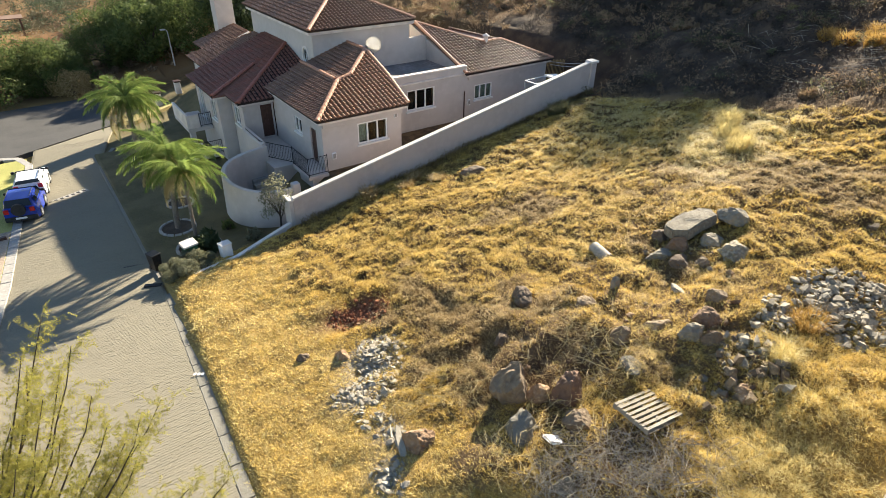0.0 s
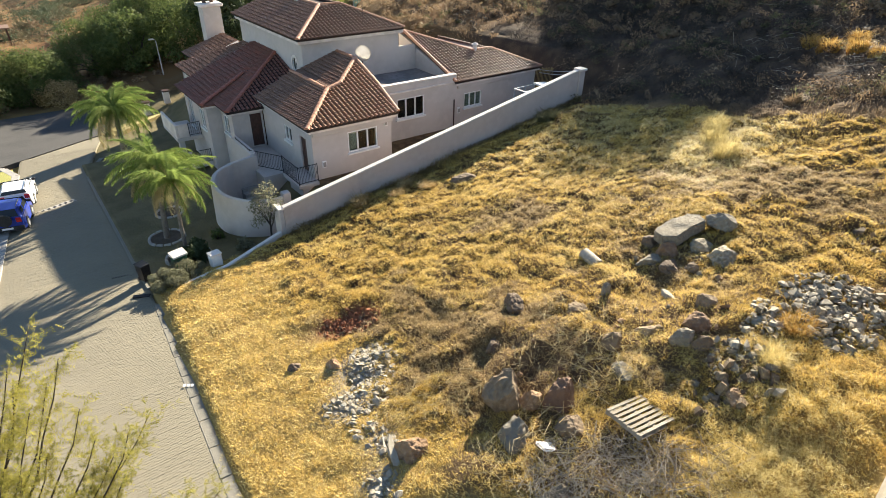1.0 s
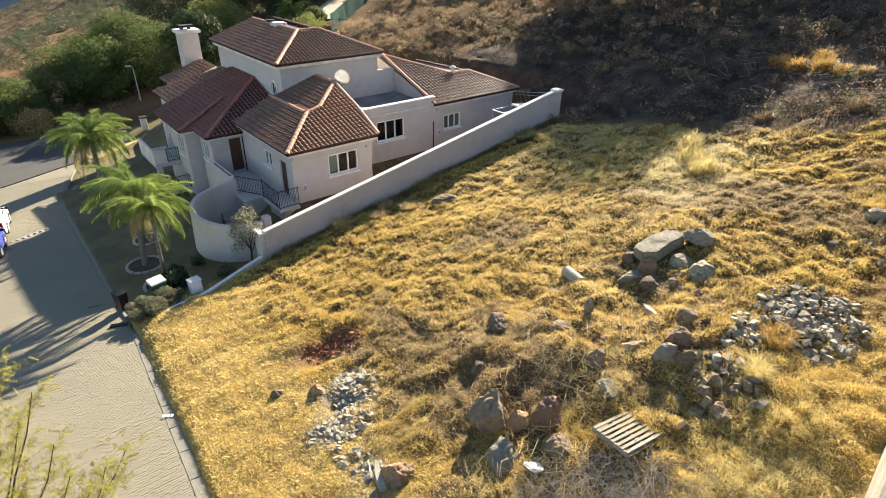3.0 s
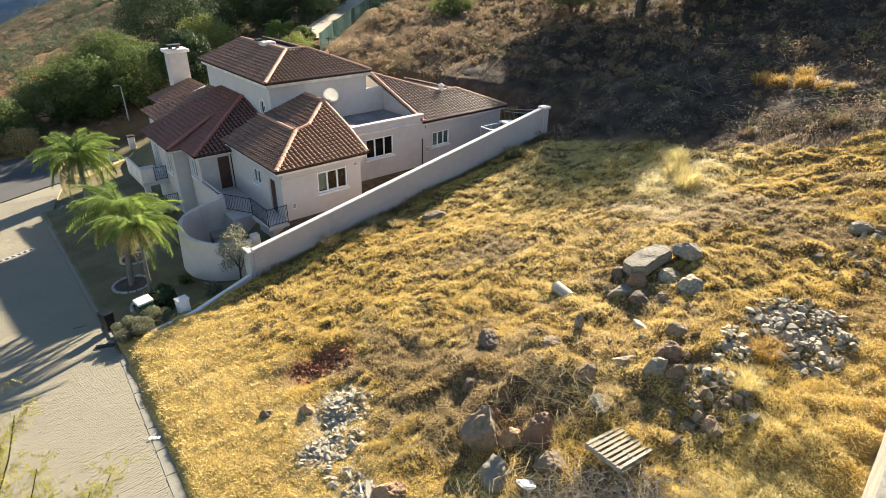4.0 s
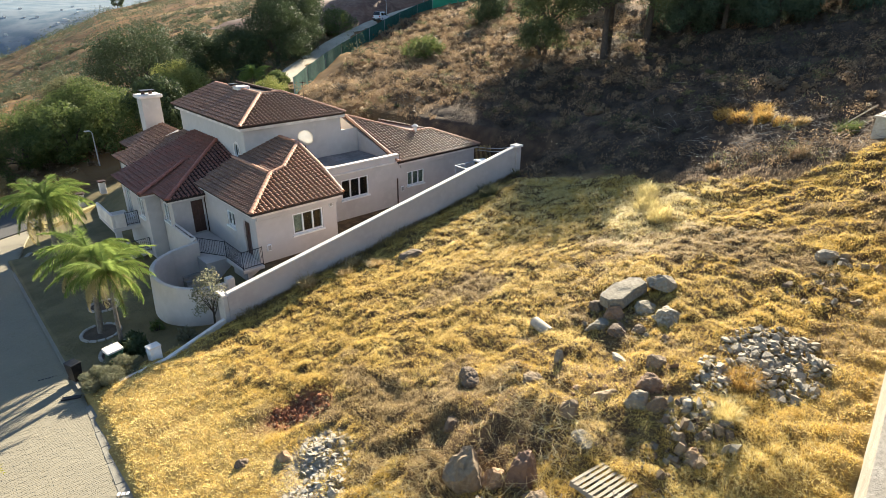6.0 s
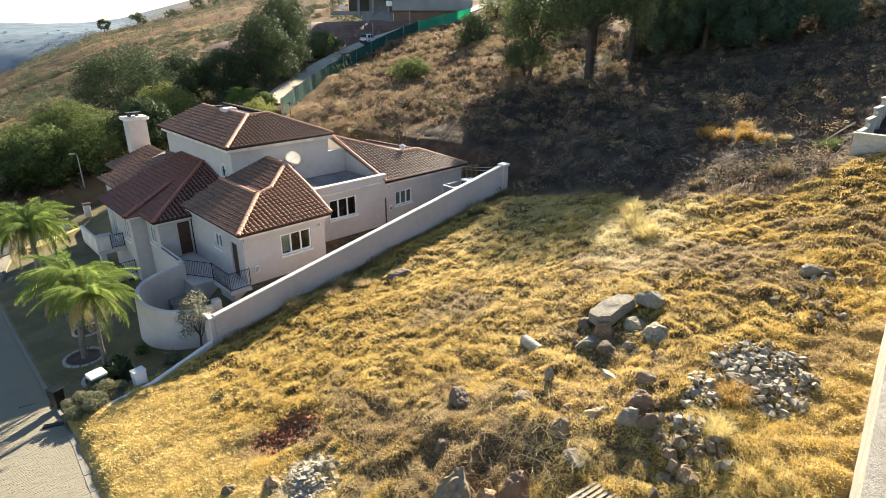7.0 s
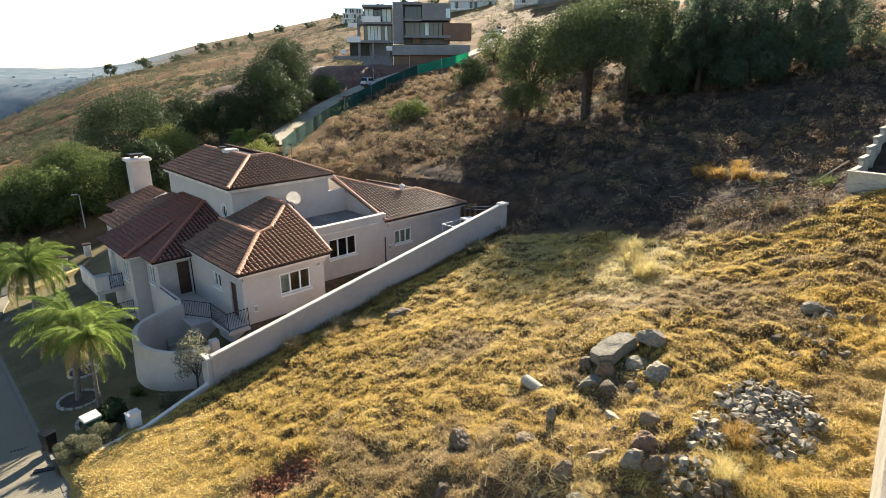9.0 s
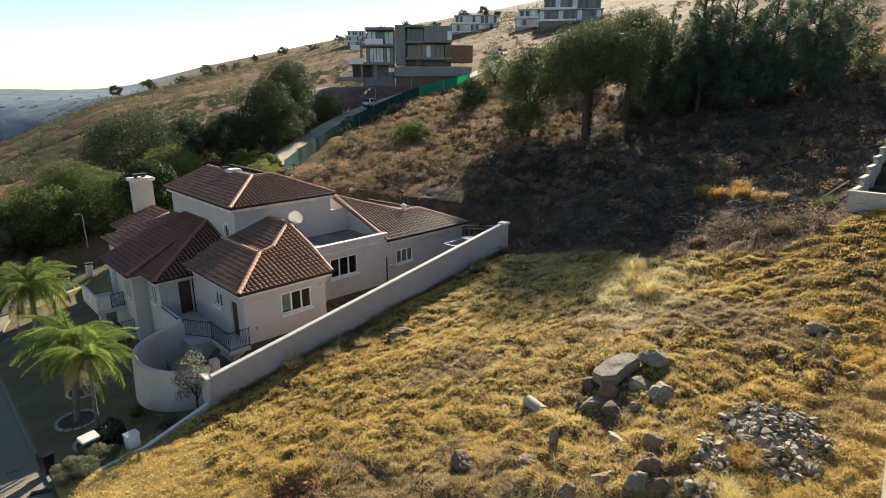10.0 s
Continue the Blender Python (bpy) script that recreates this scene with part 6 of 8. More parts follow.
# ---------------------------------------------------------------- cars
def car(at, turn, paint, label, z, spare=False, size=(4.3, 1.78, 1.62)):
    """A parked sport utility car; its nose points along local +y."""
    L, Wd, H = size
    t = thing("car", (at[0], at[1], z), label, "car", "parked cars", turn=turn)
    hw = Wd / 2

    def loft(sections, mat, name, lab=""):
        bm = bmesh.new()
        rings = [[bm.verts.new((x, y, zz)) for x, zz in pts] for y, pts in sections]
        n = len(rings[0])
        for a, b in zip(rings, rings[1:]):
            for k in range(n):
                bm.faces.new((a[k], a[(k + 1) % n], b[(k + 1) % n], b[k]))
        bm.faces.new(rings[0])
        bm.faces.new(rings[-1][::-1])
        bmesh.ops.recalc_face_normals(bm, faces=bm.faces)
        bmesh.ops.bevel(bm, geom=[e for e in bm.edges if e.calc_face_angle(0) > 0.4], offset=0.035, segments=2, affect="EDGES")
        return part(name, bm, mat, t, lab, smooth=False)

    def belt(w, z0, z1):
        return [(-w, z0), (w, z0), (w * 1.0, z0 + 0.35 * (z1 - z0)), (w * 0.97, z1), (-w * 0.97, z1), (-w * 1.0, z0 + 0.35 * (z1 - z0))]

    loft([(-L / 2, belt(hw * 0.93, 0.38, 0.95)), (-L / 2 + 0.2, belt(hw, 0.28, 1.0)), (0.1, belt(hw, 0.26, 1.0)), (L / 2 - 1.1, belt(hw, 0.26, 0.98)), (L / 2 - 0.25, belt(hw * 0.96, 0.28, 0.86)), (L / 2, belt(hw * 0.86, 0.34, 0.72))], paint, "body")

    def cab(w0, w1, z1):
        return [(-w0, 0.97), (w0, 0.97), (w1, z1), (-w1, z1)]

    cabin = loft([(-L / 2 + 0.08, cab(hw * 0.92, hw * 0.74, 1.05)), (-L / 2 + 0.35, cab(hw * 0.94, hw * 0.76, H - 0.05)), (-0.3, cab(hw * 0.95, hw * 0.78, H)), (0.25, cab(hw * 0.95, hw * 0.76, H - 0.04)), (L / 2 - 1.15, cab(hw * 0.93, hw * 0.9, 0.99))], paint, "cabin")
    # glass set just proud of the cabin
    for sx in (-1, 1):
        for y0, y1 in ((-L / 2 + 0.55, -0.55), (-0.45, 0.35)):
            bm = bmesh.new()
            pts = [(y0, 1.06), (y1 + (0.35 if y1 > 0 else 0), 1.06), (y1 - (0.1 if y1 > 0 else 0), H - 0.16), (y0 + 0.05, H - 0.16)]
            bm.faces.new([bm.verts.new((sx * (hw * (0.95 - 0.17 * (zz - 0.97) / (H - 0.97)) + 0.012), y, zz)) for y, zz in (pts if sx > 0 else pts[::-1])])
            part("side_window", bm, M_glass_dark, t)
    for pts, name in (([(-0.85, L / 2 - 1.2, 1.03), (0.85, L / 2 - 1.2, 1.03), (0.68, 0.36, H - 0.1), (-0.68, 0.36, H - 0.1)], "windscreen"), ([(hw * 0.8, -L / 2 + 0.12, 1.06), (-hw * 0.8, -L / 2 + 0.12, 1.06), (-hw * 0.68, -L / 2 + 0.37, H - 0.08), (hw * 0.68, -L / 2 + 0.37, H - 0.08)], "rear_window")):
        bm = bmesh.new()
        up = 0.05 if name == "windscreen" else -0.05
        bm.faces.new([bm.verts.new((x, y + up, zz + 0.045)) for x, y, zz in pts])
        part(name, bm, M_glass_dark, t)
    for sx in (-1, 1):
        for y in (-L / 2 + 0.82, L / 2 - 0.85):
            w = part("wheel", tube([(sx * (hw - 0.21), y, 0.34), (sx * (hw + 0.015), y, 0.34)], 0.34, 20), M_tyre, t)
            part("rim", tube([(sx * (hw + 0.0), y, 0.34), (sx * (hw + 0.03), y, 0.34)], 0.2, 12), M_lamp, w)
        part("tail_light", box(sx * (hw - 0.2) - 0.12, sx * (hw - 0.2) + 0.12, -L / 2 - 0.02, -L / 2 + 0.06, 0.78, 1.02, 0.015), M_tail, t)
        part("headlight", box(sx * (hw - 0.32) - 0.16, sx * (hw - 0.32) + 0.16, L / 2 - 0.12, L / 2 - 0.01, 0.58, 0.72, 0.02), M_white, t)
        part("door_mirror", box(sx * (hw + 0.08) - 0.1, sx * (hw + 0.08) + 0.1, 0.42, 0.55, 1.02, 1.16, 0.03), M_iron, t)
        part("roof_rail", tube([(sx * hw * 0.7, -L / 2 + 0.5, H + 0.02), (sx * hw * 0.72, 0.1, H + 0.05)], 0.018, 6), M_iron, t)
    part("rear_bumper", box(-hw * 0.95, hw * 0.95, -L / 2 - 0.06, -L / 2 + 0.15, 0.32, 0.58, 0.03), M_tyre, t)
    part("front_bumper", box(-hw * 0.85, hw * 0.85, L / 2 - 0.15, L / 2 + 0.05, 0.28, 0.5, 0.03), M_tyre, t)
    part("number_plate", box(-0.26, 0.26, -L / 2 - 0.072, -L / 2 - 0.062, 0.44, 0.55), M_white, t)
    if spare:
        s = part("spare_wheel", tube([(0, -L / 2 - 0.16, 0.98), (0, -L / 2 + 0.02, 0.98)], 0.33, 20), M_tyre, t)
    return t


M_tyre = material("tyre_rubber", (0.02, 0.02, 0.02), (0.03, 0.03, 0.03), 5.0, rough=0.8)
M_tail = material("tail_lamp", (0.45, 0.02, 0.02), (0.35, 0.02, 0.02), 5.0, rough=0.25)
M_blue = material("blue_car_paint", (0.02, 0.045, 0.30), (0.018, 0.04, 0.26), 0.5, rough=0.25)
M_carwhite = material("white_car_paint", (0.78, 0.78, 0.78), (0.74, 0.74, 0.74), 0.5, rough=0.25)
car((-2.15, 36.5), -12, M_blue, "blue sport utility car parked at the street's edge", float(road_z(37.0)) - 0.03, True, (3.1, 1.6, 1.46))
car((-1.62, 40.0), -8, M_carwhite, "white sport utility car parked at the street's edge", float(road_z(41)) - 0.03, False, (3.2, 1.6, 1.26))

# ---------------------------------------------------------------- things on the lot
def shard_mesh(seed, mat, flat):
    """A broken piece with sharp edges, about one metre long."""
    rng = np.random.default_rng(seed)
    bm = bmesh.new()
    n = int(rng.integers(4, 8))
    stretch = rng.uniform(0.45, 0.95)
    for k in range(n):
        a = 2 * math.pi * (k + rng.uniform(-0.4, 0.4)) / n
        r = rng.uniform(0.25, 0.62)
        for z in (-flat / 2, flat / 2 * rng.uniform(0.1, 1.5)):
            bm.verts.new((r * math.cos(a) * (1 if z < 0 else rng.uniform(0.5, 1.0)), stretch * r * math.sin(a) * (1 if z < 0 else rng.uniform(0.6, 1.0)), z))
    bmesh.ops.convex_hull(bm, input=bm.verts)
    bmesh.ops.delete(bm, geom=[v for v in bm.verts if not v.link_faces], context="VERTS")
    me = bpy.data.meshes.new("chunk")
    bm.to_mesh(me)
    bm.free()
    me.materials.append(mat)
    return me


def rock_mesh(seed, sx, sy, sz, mat, points=9, rough=0.05):
    """A weathered stone: a ball cut by a few flat break planes, then roughened."""
    rng = np.random.default_rng(seed)
    bm = bmesh.new()
    bmesh.ops.create_icosphere(bm, subdivisions=4, radius=0.62)
    cuts = []
    for k in range(points):
        d = rng.normal(size=3)
        d[2] = abs(d[2]) * 0.6 if k % 3 else d[2]
        cuts.append((Vector(d / np.linalg.norm(d)), rng.uniform(0.34, 0.5)))
    for v in bm.verts:
        v.co *= 1 + 0.16 * noise.noise(v.co * 1.6 + Vector((seed, 0, 0)))
        for d, far in cuts:
            over = v.co.dot(d) - far
            if over > 0:
                v.co -= d * over * 0.94
        v.co += v.co.normalized() * rough * (1.3 * noise.noise(v.co * 4.5 + Vector((0, seed, 0))) + 0.9 * noise.noise(v.co * 10.0 + Vector((0, 0, seed))))
        v.co.x, v.co.y, v.co.z = v.co.x * sx, v.co.y * sy, v.co.z * sz
    me = bpy.data.meshes.new("rock")
    bm.to_mesh(me)
    bm.free()
    me.materials.append(mat)
    return me


def rock(at, size, mat, label, seed, turn=None, tilt=(0, 0), sink=0.25, points=9, name="boulder", group=""):
    rng = np.random.default_rng(seed)
    me = rock_mesh(seed, *size, mat, points)
    ob = new(name, me)
    ob.matrix_basis = pose(at[0], at[1], ground_at(*at) + size[2] * (0.5 - sink), tilt[0], tilt[1], rng.uniform(0, 360) if turn is None else turn)
    return tagged(ob, label, "rock", group)


ROCKS = [
    ((7.93, 7.62), (0.95, 0.85, 1.7), M_rock, "tall dark brown boulder standing in dry grass", 201, 0.2),
    ((8.35, 7.05), (0.6, 0.55, 0.6), M_rock_brown, "small brown boulder wedged between two larger ones", 202, 0.2),
    ((8.8, 6.55), (0.8, 0.7, 1.2), M_rock_brown, "reddish brown angular boulder in dry grass", 203, 0.2),
    ((7.25, 6.5), (0.95, 0.8, 0.9), M_rock_grey, "pale-topped boulder among dry stalks", 204, 0.05),
    ((8.33, 5.74), (0.65, 0.6, 0.55), M_rock, "grey-brown boulder half sunk in the grass", 205, 0.05),
    ((5.4, 8.2), (0.8, 0.65, 0.7), M_rock_brown, "rounded brown boulder beside white rubble", 206, 0.2),
    ((5.55, 12.95), (0.5, 0.42, 0.42), M_rock_brown, "small brown rock beside the pale rubble", 207, 0.25),
    ((4.6, 13.85), (0.4, 0.32, 0.3), M_rock, "small brown rock on the short grass", 208, 0.25),
    ((12.85, 8.5), (0.28, 0.26, 0.55), M_rock_grey, "upright pale grey stone in the grass", 209, 0.2),
    ((13.1, 5.65), (0.75, 0.62, 0.55), M_rock_brown, "flat-topped brown boulder in the grass", 210, 0.25),
    ((12.35, 5.5), (0.7, 0.58, 0.55), M_rock_grey, "grey angular boulder in the grass", 211, 0.25),
    ((11.15, 6.85), (0.6, 0.5, 0.5), M_rock, "dark boulder among dry stalks", 212, 0.3),
    ((10.75, 10.35), (0.8, 0.65, 0.6), M_rock, "dark weathered boulder in the grass", 213, 0.3),
    ((14.05, 6.0), (0.75, 0.6, 0.5), M_rock, "dark weathered boulder in the grass", 214, 0.3),
    ((12.45, 4.95), (0.6, 0.5, 0.55), M_rock, "dark boulder at the foot of a mound", 215, 0.3),
    ((12.1, 6.4), (0.8, 0.55, 0.5), M_rock, "dark boulder at the foot of a mound", 216, 0.35),
    ((17.0, 20.6), (1.5, 1.1, 0.9), M_rock, "dark weathered boulder near the boundary wall", 217, 0.45),
    ((18.1, 7.95), (0.95, 0.8, 0.7), M_rock_grey, "pale grey boulder behind the tilted slab", 218, 0.2),
    ((16.55, 6.95), (1.2, 0.9, 0.6), M_rock_grey, "grey lichen-mottled boulder beside the slab", 219, 0.42),
    ((16.75, 7.8), (0.9, 0.6, 0.5), M_rock_grey, "flat grey boulder leaning on the slab", 220, 0.35),
    ((16.15, 9.3), (0.62, 0.55, 0.5), M_rock, "rounded grey-brown rock beside the slab", 221, 0.2),
    ((15.9, 8.55), (0.75, 0.62, 0.7), M_rock_brown, "brown angular rock in front of the slab", 222, 0.2),
    ((15.3, 8.6), (0.95, 0.6, 0.35), M_rock_grey, "flat broken stone in the grass", 223, 0.3),
    ((15.25, 7.9), (0.75, 0.55, 0.32), M_rock, "flat broken stone in the grass", 224, 0.3),
    ((15.6, 7.4), (0.45, 0.4, 0.35), M_rock, "small brown rock in the grass", 225, 0.3),
    ((13.9, 7.0), (0.55, 0.3, 0.22), M_rubble, "pale flat stone lying in the grass", 226, 0.2),
    ((6.9, 4.75), (0.5, 0.4, 0.4), M_rock_grey, "pale stone under dry twigs", 227, 0.3),
    ((10.45, 5.9), (0.7, 0.5, 0.22), M_rock_grey, "flat grey stone among dry stalks", 228, 0.45),
    ((22.5, 4.2), (0.9, 0.6, 0.4), M_rock_grey, "grey stone in rough grass", 229, 0.4),
    ((11.6, 3.55), (0.5, 0.45, 0.4), M_rock_brown, "brown stone at the edge of the rubble", 230, 0.3),
    ((9.2, 9.4), (0.6, 0.5, 0.4), M_rock, "dark rock half hidden by tussocks", 231, 0.4),
    ((11.7, 8.6), (0.7, 0.6, 0.5), M_rock, "dark rock half hidden by tussocks", 232, 0.4),
]
for at, size, mat, label, seed, sink in ROCKS:
    rock(at, (0.97 * size[0], 0.97 * size[1], 0.98 * size[2]), mat, label, seed, sink=sink + 0.2)

# the big tilted slab: an uneven split block, one end propped on the stones beneath
def stone_slab(at, outline, thick, tilt, turn, label, seed):
    rng = np.random.default_rng(seed)
    bm = bmesh.new()
    add_prism(bm, outline, 0.0, [thick * rng.uniform(0.85, 1.1) for _ in outline])
    bmesh.ops.recalc_face_normals(bm, faces=bm.faces)
    bmesh.ops.bevel(bm, geom=bm.edges[:], offset=0.035, segments=2, affect="EDGES")
    bmesh.ops.triangulate(bm, faces=bm.faces[:])
    bmesh.ops.subdivide_edges(bm, edges=[e for e in bm.edges if e.calc_length() > 0.3], cuts=3, use_grid_fill=True)
    for v in bm.verts:
        v.co += Vector(noise.noise_vector(v.co * 1.7 + Vector((seed, 0, 0)))) * 0.04 + Vector(noise.noise_vector(v.co * 5.0)) * 0.02
    ob = part("stone_slab", bm, M_rock_grey)
    ob.matrix_basis = pose(at[0], at[1], at[2], *tilt, turn)
    return tagged(ob, label, "rock")


stone_slab((16.95, 8.8, ground_at(16.95, 8.8) + 0.06), [(-0.95, -0.2), (-0.62, -0.54), (0.1, -0.46), (0.8, -0.4), (0.95, 0.0), (0.7, 0.34), (0.1, 0.46), (-0.6, 0.42), (-0.9, 0.26)], 0.4, (-4, -10), -10, "large grey stone slab tilted over smaller rocks", 252)

# broken concrete pipe
M_pipe = material("pale_concrete_pipe", (0.38, 0.34, 0.27), (0.27, 0.24, 0.19), 2.0, (0.45, 0.41, 0.34), 10.0, 0.85, bump=0.3)
pipe = thing("concrete_pipe", (14.5, 10.4, ground_at(14.5, 10.4) + 0.06), "pale concrete pipe length lying in the grass with a broken end", "pipe", turn=-104)
pipe.scale = (0.8, 0.72, 0.72)
bm = bmesh.new()
rows = []
for x, r in ((-0.55, 0.30), (0.25, 0.30), (0.52, 0.29), (0.52, 0.22), (-0.55, 0.22)):
    rows.append([bm.verts.new((x + (0.07 * math.sin(3 * k) if abs(x - 0.52) < 0.01 else 0), r * math.cos(2 * math.pi * k / 20), r * math.sin(2 * math.pi * k / 20))) for k in range(20)])
for a, b in zip(rows, rows[1:] + rows[:1]):
    for k in range(20):
        bm.faces.new((a[k], a[(k + 1) % 20], b[(k + 1) % 20], b[k]))
bmesh.ops.recalc_face_normals(bm, faces=bm.faces)
part("pipe_barrel", bm, M_pipe, pipe)
part("pipe_plug", tube([(0.2, 0, 0), (0.56, 0, -0.02)], [0.215, 0.2], 14), M_rock_grey, pipe, "grey concrete filling the broken end")


# weathered pallet
pallet = thing("pallet", (9.72, 4.78, ground_at(9.72, 4.78) + 0.06), "grey weathered timber pallet lying tilted on dry grass", "pallet")
pallet.matrix_basis = pose(9.64, 4.77, ground_at(9.64, 4.77) + 0.12, -5, 5, -6)
for i in range(8):
    s = part("top_slat", box(-0.6 + 0.002 * (i % 3), 0.6 - 0.006 * (i % 2), -0.042, 0.042, 0.128, 0.148, 0.004), M_pallet, pallet)
    s.matrix_basis = pose(0, -0.48 + 0.137 * i, 0, 0, 0, (-1) ** i * 0.5)
for x in (-0.56, 0.0, 0.56):
    part("bearer", box(x - 0.04, x + 0.04, -0.53, 0.53, 0.022, 0.126, 0.004), M_pallet, pallet)
for y in (-0.48, 0.0, 0.48):
    part("bottom_slat", box(-0.6, 0.6, y - 0.05, y + 0.05, 0.0, 0.02, 0.003), M_pallet, pallet)


def chips(name, spots, label, count, mats, seed, size=(0.08, 0.22), flat=0.35, heap=0.0, tilt=28):
    """A pile of broken pieces; each piece an object on one of a few shared meshes."""
    rng = np.random.default_rng(seed)
    t = thing(name, (spots[0][0], spots[0][1], ground_at(*spots[0][:2])), label, "rubble")
    base = t.matrix_basis.translation.copy()
    shapes = [shard_mesh(seed + k, mats[k % len(mats)], flat * rng.uniform(0.6, 1.6)) for k in range(14)]
    for i in range(count):
        u, v, r = spots[rng.integers(len(spots))]
        a, d = rng.random() * 6.283, r * math.sqrt(rng.random())
        x, y = u + d * math.cos(a), v + d * math.sin(a)
        s = size[0] + (size[1] - size[0]) * rng.random() ** 2.4
        z = ground_at(x, y) + 0.08 * s + heap * max(0, 1 - (d / r) ** 2) * rng.random()
        m = pose(x - base.x, y - base.y, z - base.z, *(rng.normal(size=2) * tilt), rng.uniform(0, 360)) @ Matrix.Diagonal((s, s, s, 1))
        put("chunk", shapes[rng.integers(14)], t, m=m)
    return t


M_plasterbits = material("broken_plaster", (0.50, 0.45, 0.35), (0.35, 0.305, 0.23), 3.0, (0.60, 0.55, 0.44), 12.0, 0.9, bump=0.3, spread=(0.24, 0.21, 0.165))
chips("rubble_heap", [(15.9, 3.5, 1.35), (15.2, 3.2, 1.0), (16.5, 3.9, 1.1)], "heap of pale grey broken stones on the grass", 560, [M_rubble, M_rubble, M_rock_grey], 301, (0.13, 0.44), 0.24, 0.16, 20)
chips("rubble_heap", [(14.3, 4.3, 0.6), (13.8, 4.2, 0.6), (14.8, 4.6, 0.5)], "scatter of pale broken stones in brown grass", 130, [M_rubble, M_rubble, M_rock_grey], 311, (0.1, 0.42), 0.24, 0.05, 18)
chips("rubble_heap", [(12.2, 3.7, 1.0), (11.4, 4.3, 0.9), (12.7, 4.1, 0.8)], "low pile of dark and pale rubble in the grass", 150, [M_rock, M_rock_grey, M_rubble], 321, (0.09, 0.42), 0.42, 0.06, 18)
chips("builders_rubble", [(6.55, 12.55, 0.55), (6.5, 12.1, 0.8), (6.2, 11.5, 0.75), (5.6, 11.0, 0.7)], "sheet of pale broken plaster and tile pieces on the grass", 760, [M_plasterbits, M_rubble, M_plasterbits], 331, (0.03, 0.36), 0.09, 0.03, 13)
chips("builders_rubble", [(4.7, 11.2, 0.4), (5.3, 10.9, 0.6), (5.0, 10.3, 0.5)], "patch of pale broken plaster pieces on the grass", 200, [M_plasterbits, M_rubble, M_rock_grey], 341, (0.03, 0.3), 0.1, 0.02, 14)
chips("builders_rubble", [(5.05, 8.9, 0.3), (4.9, 9.6, 0.45), (4.35, 8.1, 0.45), (4.2, 7.6, 0.4)], "scatter of white broken plaster beside a boulder", 220, [M_plasterbits, M_rubble, M_rock_grey], 351, (0.03, 0.34), 0.1, 0.03, 16)
chips("soil_clods", [(7.1, 14.7, 0.95), (7.6, 14.3, 0.6), (6.6, 15.0, 0.6)], "freshly dug clods of dark red soil", 260, [M_soil, M_soil, M_rock_brown], 361, (0.06, 0.22), 0.7, 0.06)
chips("stone_scatter", [(20.5, 3.6, 1.2), (22.0, 3.2, 1.0)], "line of dark stones in the rough grass", 60, [M_rock, M_rock_grey], 371, (0.12, 0.4), 0.5)
chips("stone_scatter", [(11.2, 8.2, 2.6), (13.5, 7.2, 2.2), (12.3, 5.6, 1.6), (9.2, 6.2, 1.8), (15.6, 8.2, 1.2)], "brown stones and clods half sunk in the rough grass", 80, [M_rock, M_rock_brown, M_rock_grey], 372, (0.07, 0.3), 0.5, 0.0)
white_bit = rock((7.45, 5.7), (0.42, 0.3, 0.12), M_white, "white broken tile lying among dry twigs", 381, sink=0.0, name="broken_tile")
board = thing("white_board", (5.0, 8.55, ground_at(5.0, 8.55) + 0.1), "splintered white board leaning beside a boulder", "board")
board.matrix_basis = pose(5.0, 8.5, ground_at(5.0, 8.5) + 0.18, 18, -20, 70)
part("panel", prism([(-0.42, -0.10), (0.38, -0.05), (0.46, 0.03), (0.1, 0.12), (-0.38, 0.09)], 0.0, 0.02), M_plasterbits, board)
for k, (x, y, ln) in enumerate(((0.05, 0.15, 0.7), (-0.1, -0.16, 0.5), (0.3, 0.2, 0.4))):
    sp = part("splinter", prism([(-ln / 2, -0.025), (ln / 2, -0.006), (ln / 2, 0.008), (-ln / 2, 0.03)], 0.0, 0.018), M_plasterbits, board)
    sp.matrix_basis = pose(x, y, -0.02, 0, 6 * k, 14 - 11 * k)


def twig_pile(name, spots, count, length, mat, label, seed, up=0.5, r=0.008):
    """Thin crossing stalks: three-sided curved sticks in one mesh."""
    rng = np.random.default_rng(seed)
    tris = []
    for _ in range(count):
        u, v, rad = spots[rng.integers(len(spots))]
        a, d = rng.random() * 6.283, rad * math.sqrt(rng.random())
        p = np.array([u + d * math.cos(a), v + d * math.sin(a), 0.0])
        p[2] = ground_at(p[0], p[1]) + rng.uniform(0.02, up)
        way = rng.normal(size=3)
        way[2] = rng.normal() * 0.25
        way /= np.linalg.norm(way)
        ln = length * rng.uniform(0.4, 1.3)
        bend = rng.normal(size=3) * 0.12 * ln
        pts = [p - way * ln / 2, p + bend, p + way * ln / 2 + bend * 0.3]
        pts = [np.array([q[0], q[1], max(q[2], ground_at(q[0], q[1]) + 0.02)]) for q in pts]
        side = np.cross(way, [0, 0, 1.0])
        side /= np.linalg.norm(side) + 1e-6
        top = np.cross(side, way)
        rr = r * rng.uniform(0.6, 1.8)
        offs = [side * rr, -side * rr, top * rr * 1.4]
        for i in range(2):
            for k in range(3):
                a0, a1 = pts[i] + offs[k] * (1 - 0.35 * i), pts[i] + offs[(k + 1) % 3] * (1 - 0.35 * i)
                b0, b1 = pts[i + 1] + offs[k] * (0.65 - 0.35 * i), pts[i + 1] + offs[(k + 1) % 3] * (0.65 - 0.35 * i)
                tris += [(a0, a1, b1), (a0, b1, b0)]
    return tagged(new(name, triangles(name, tris, mat)), label, "brushwood", kind="stuff")


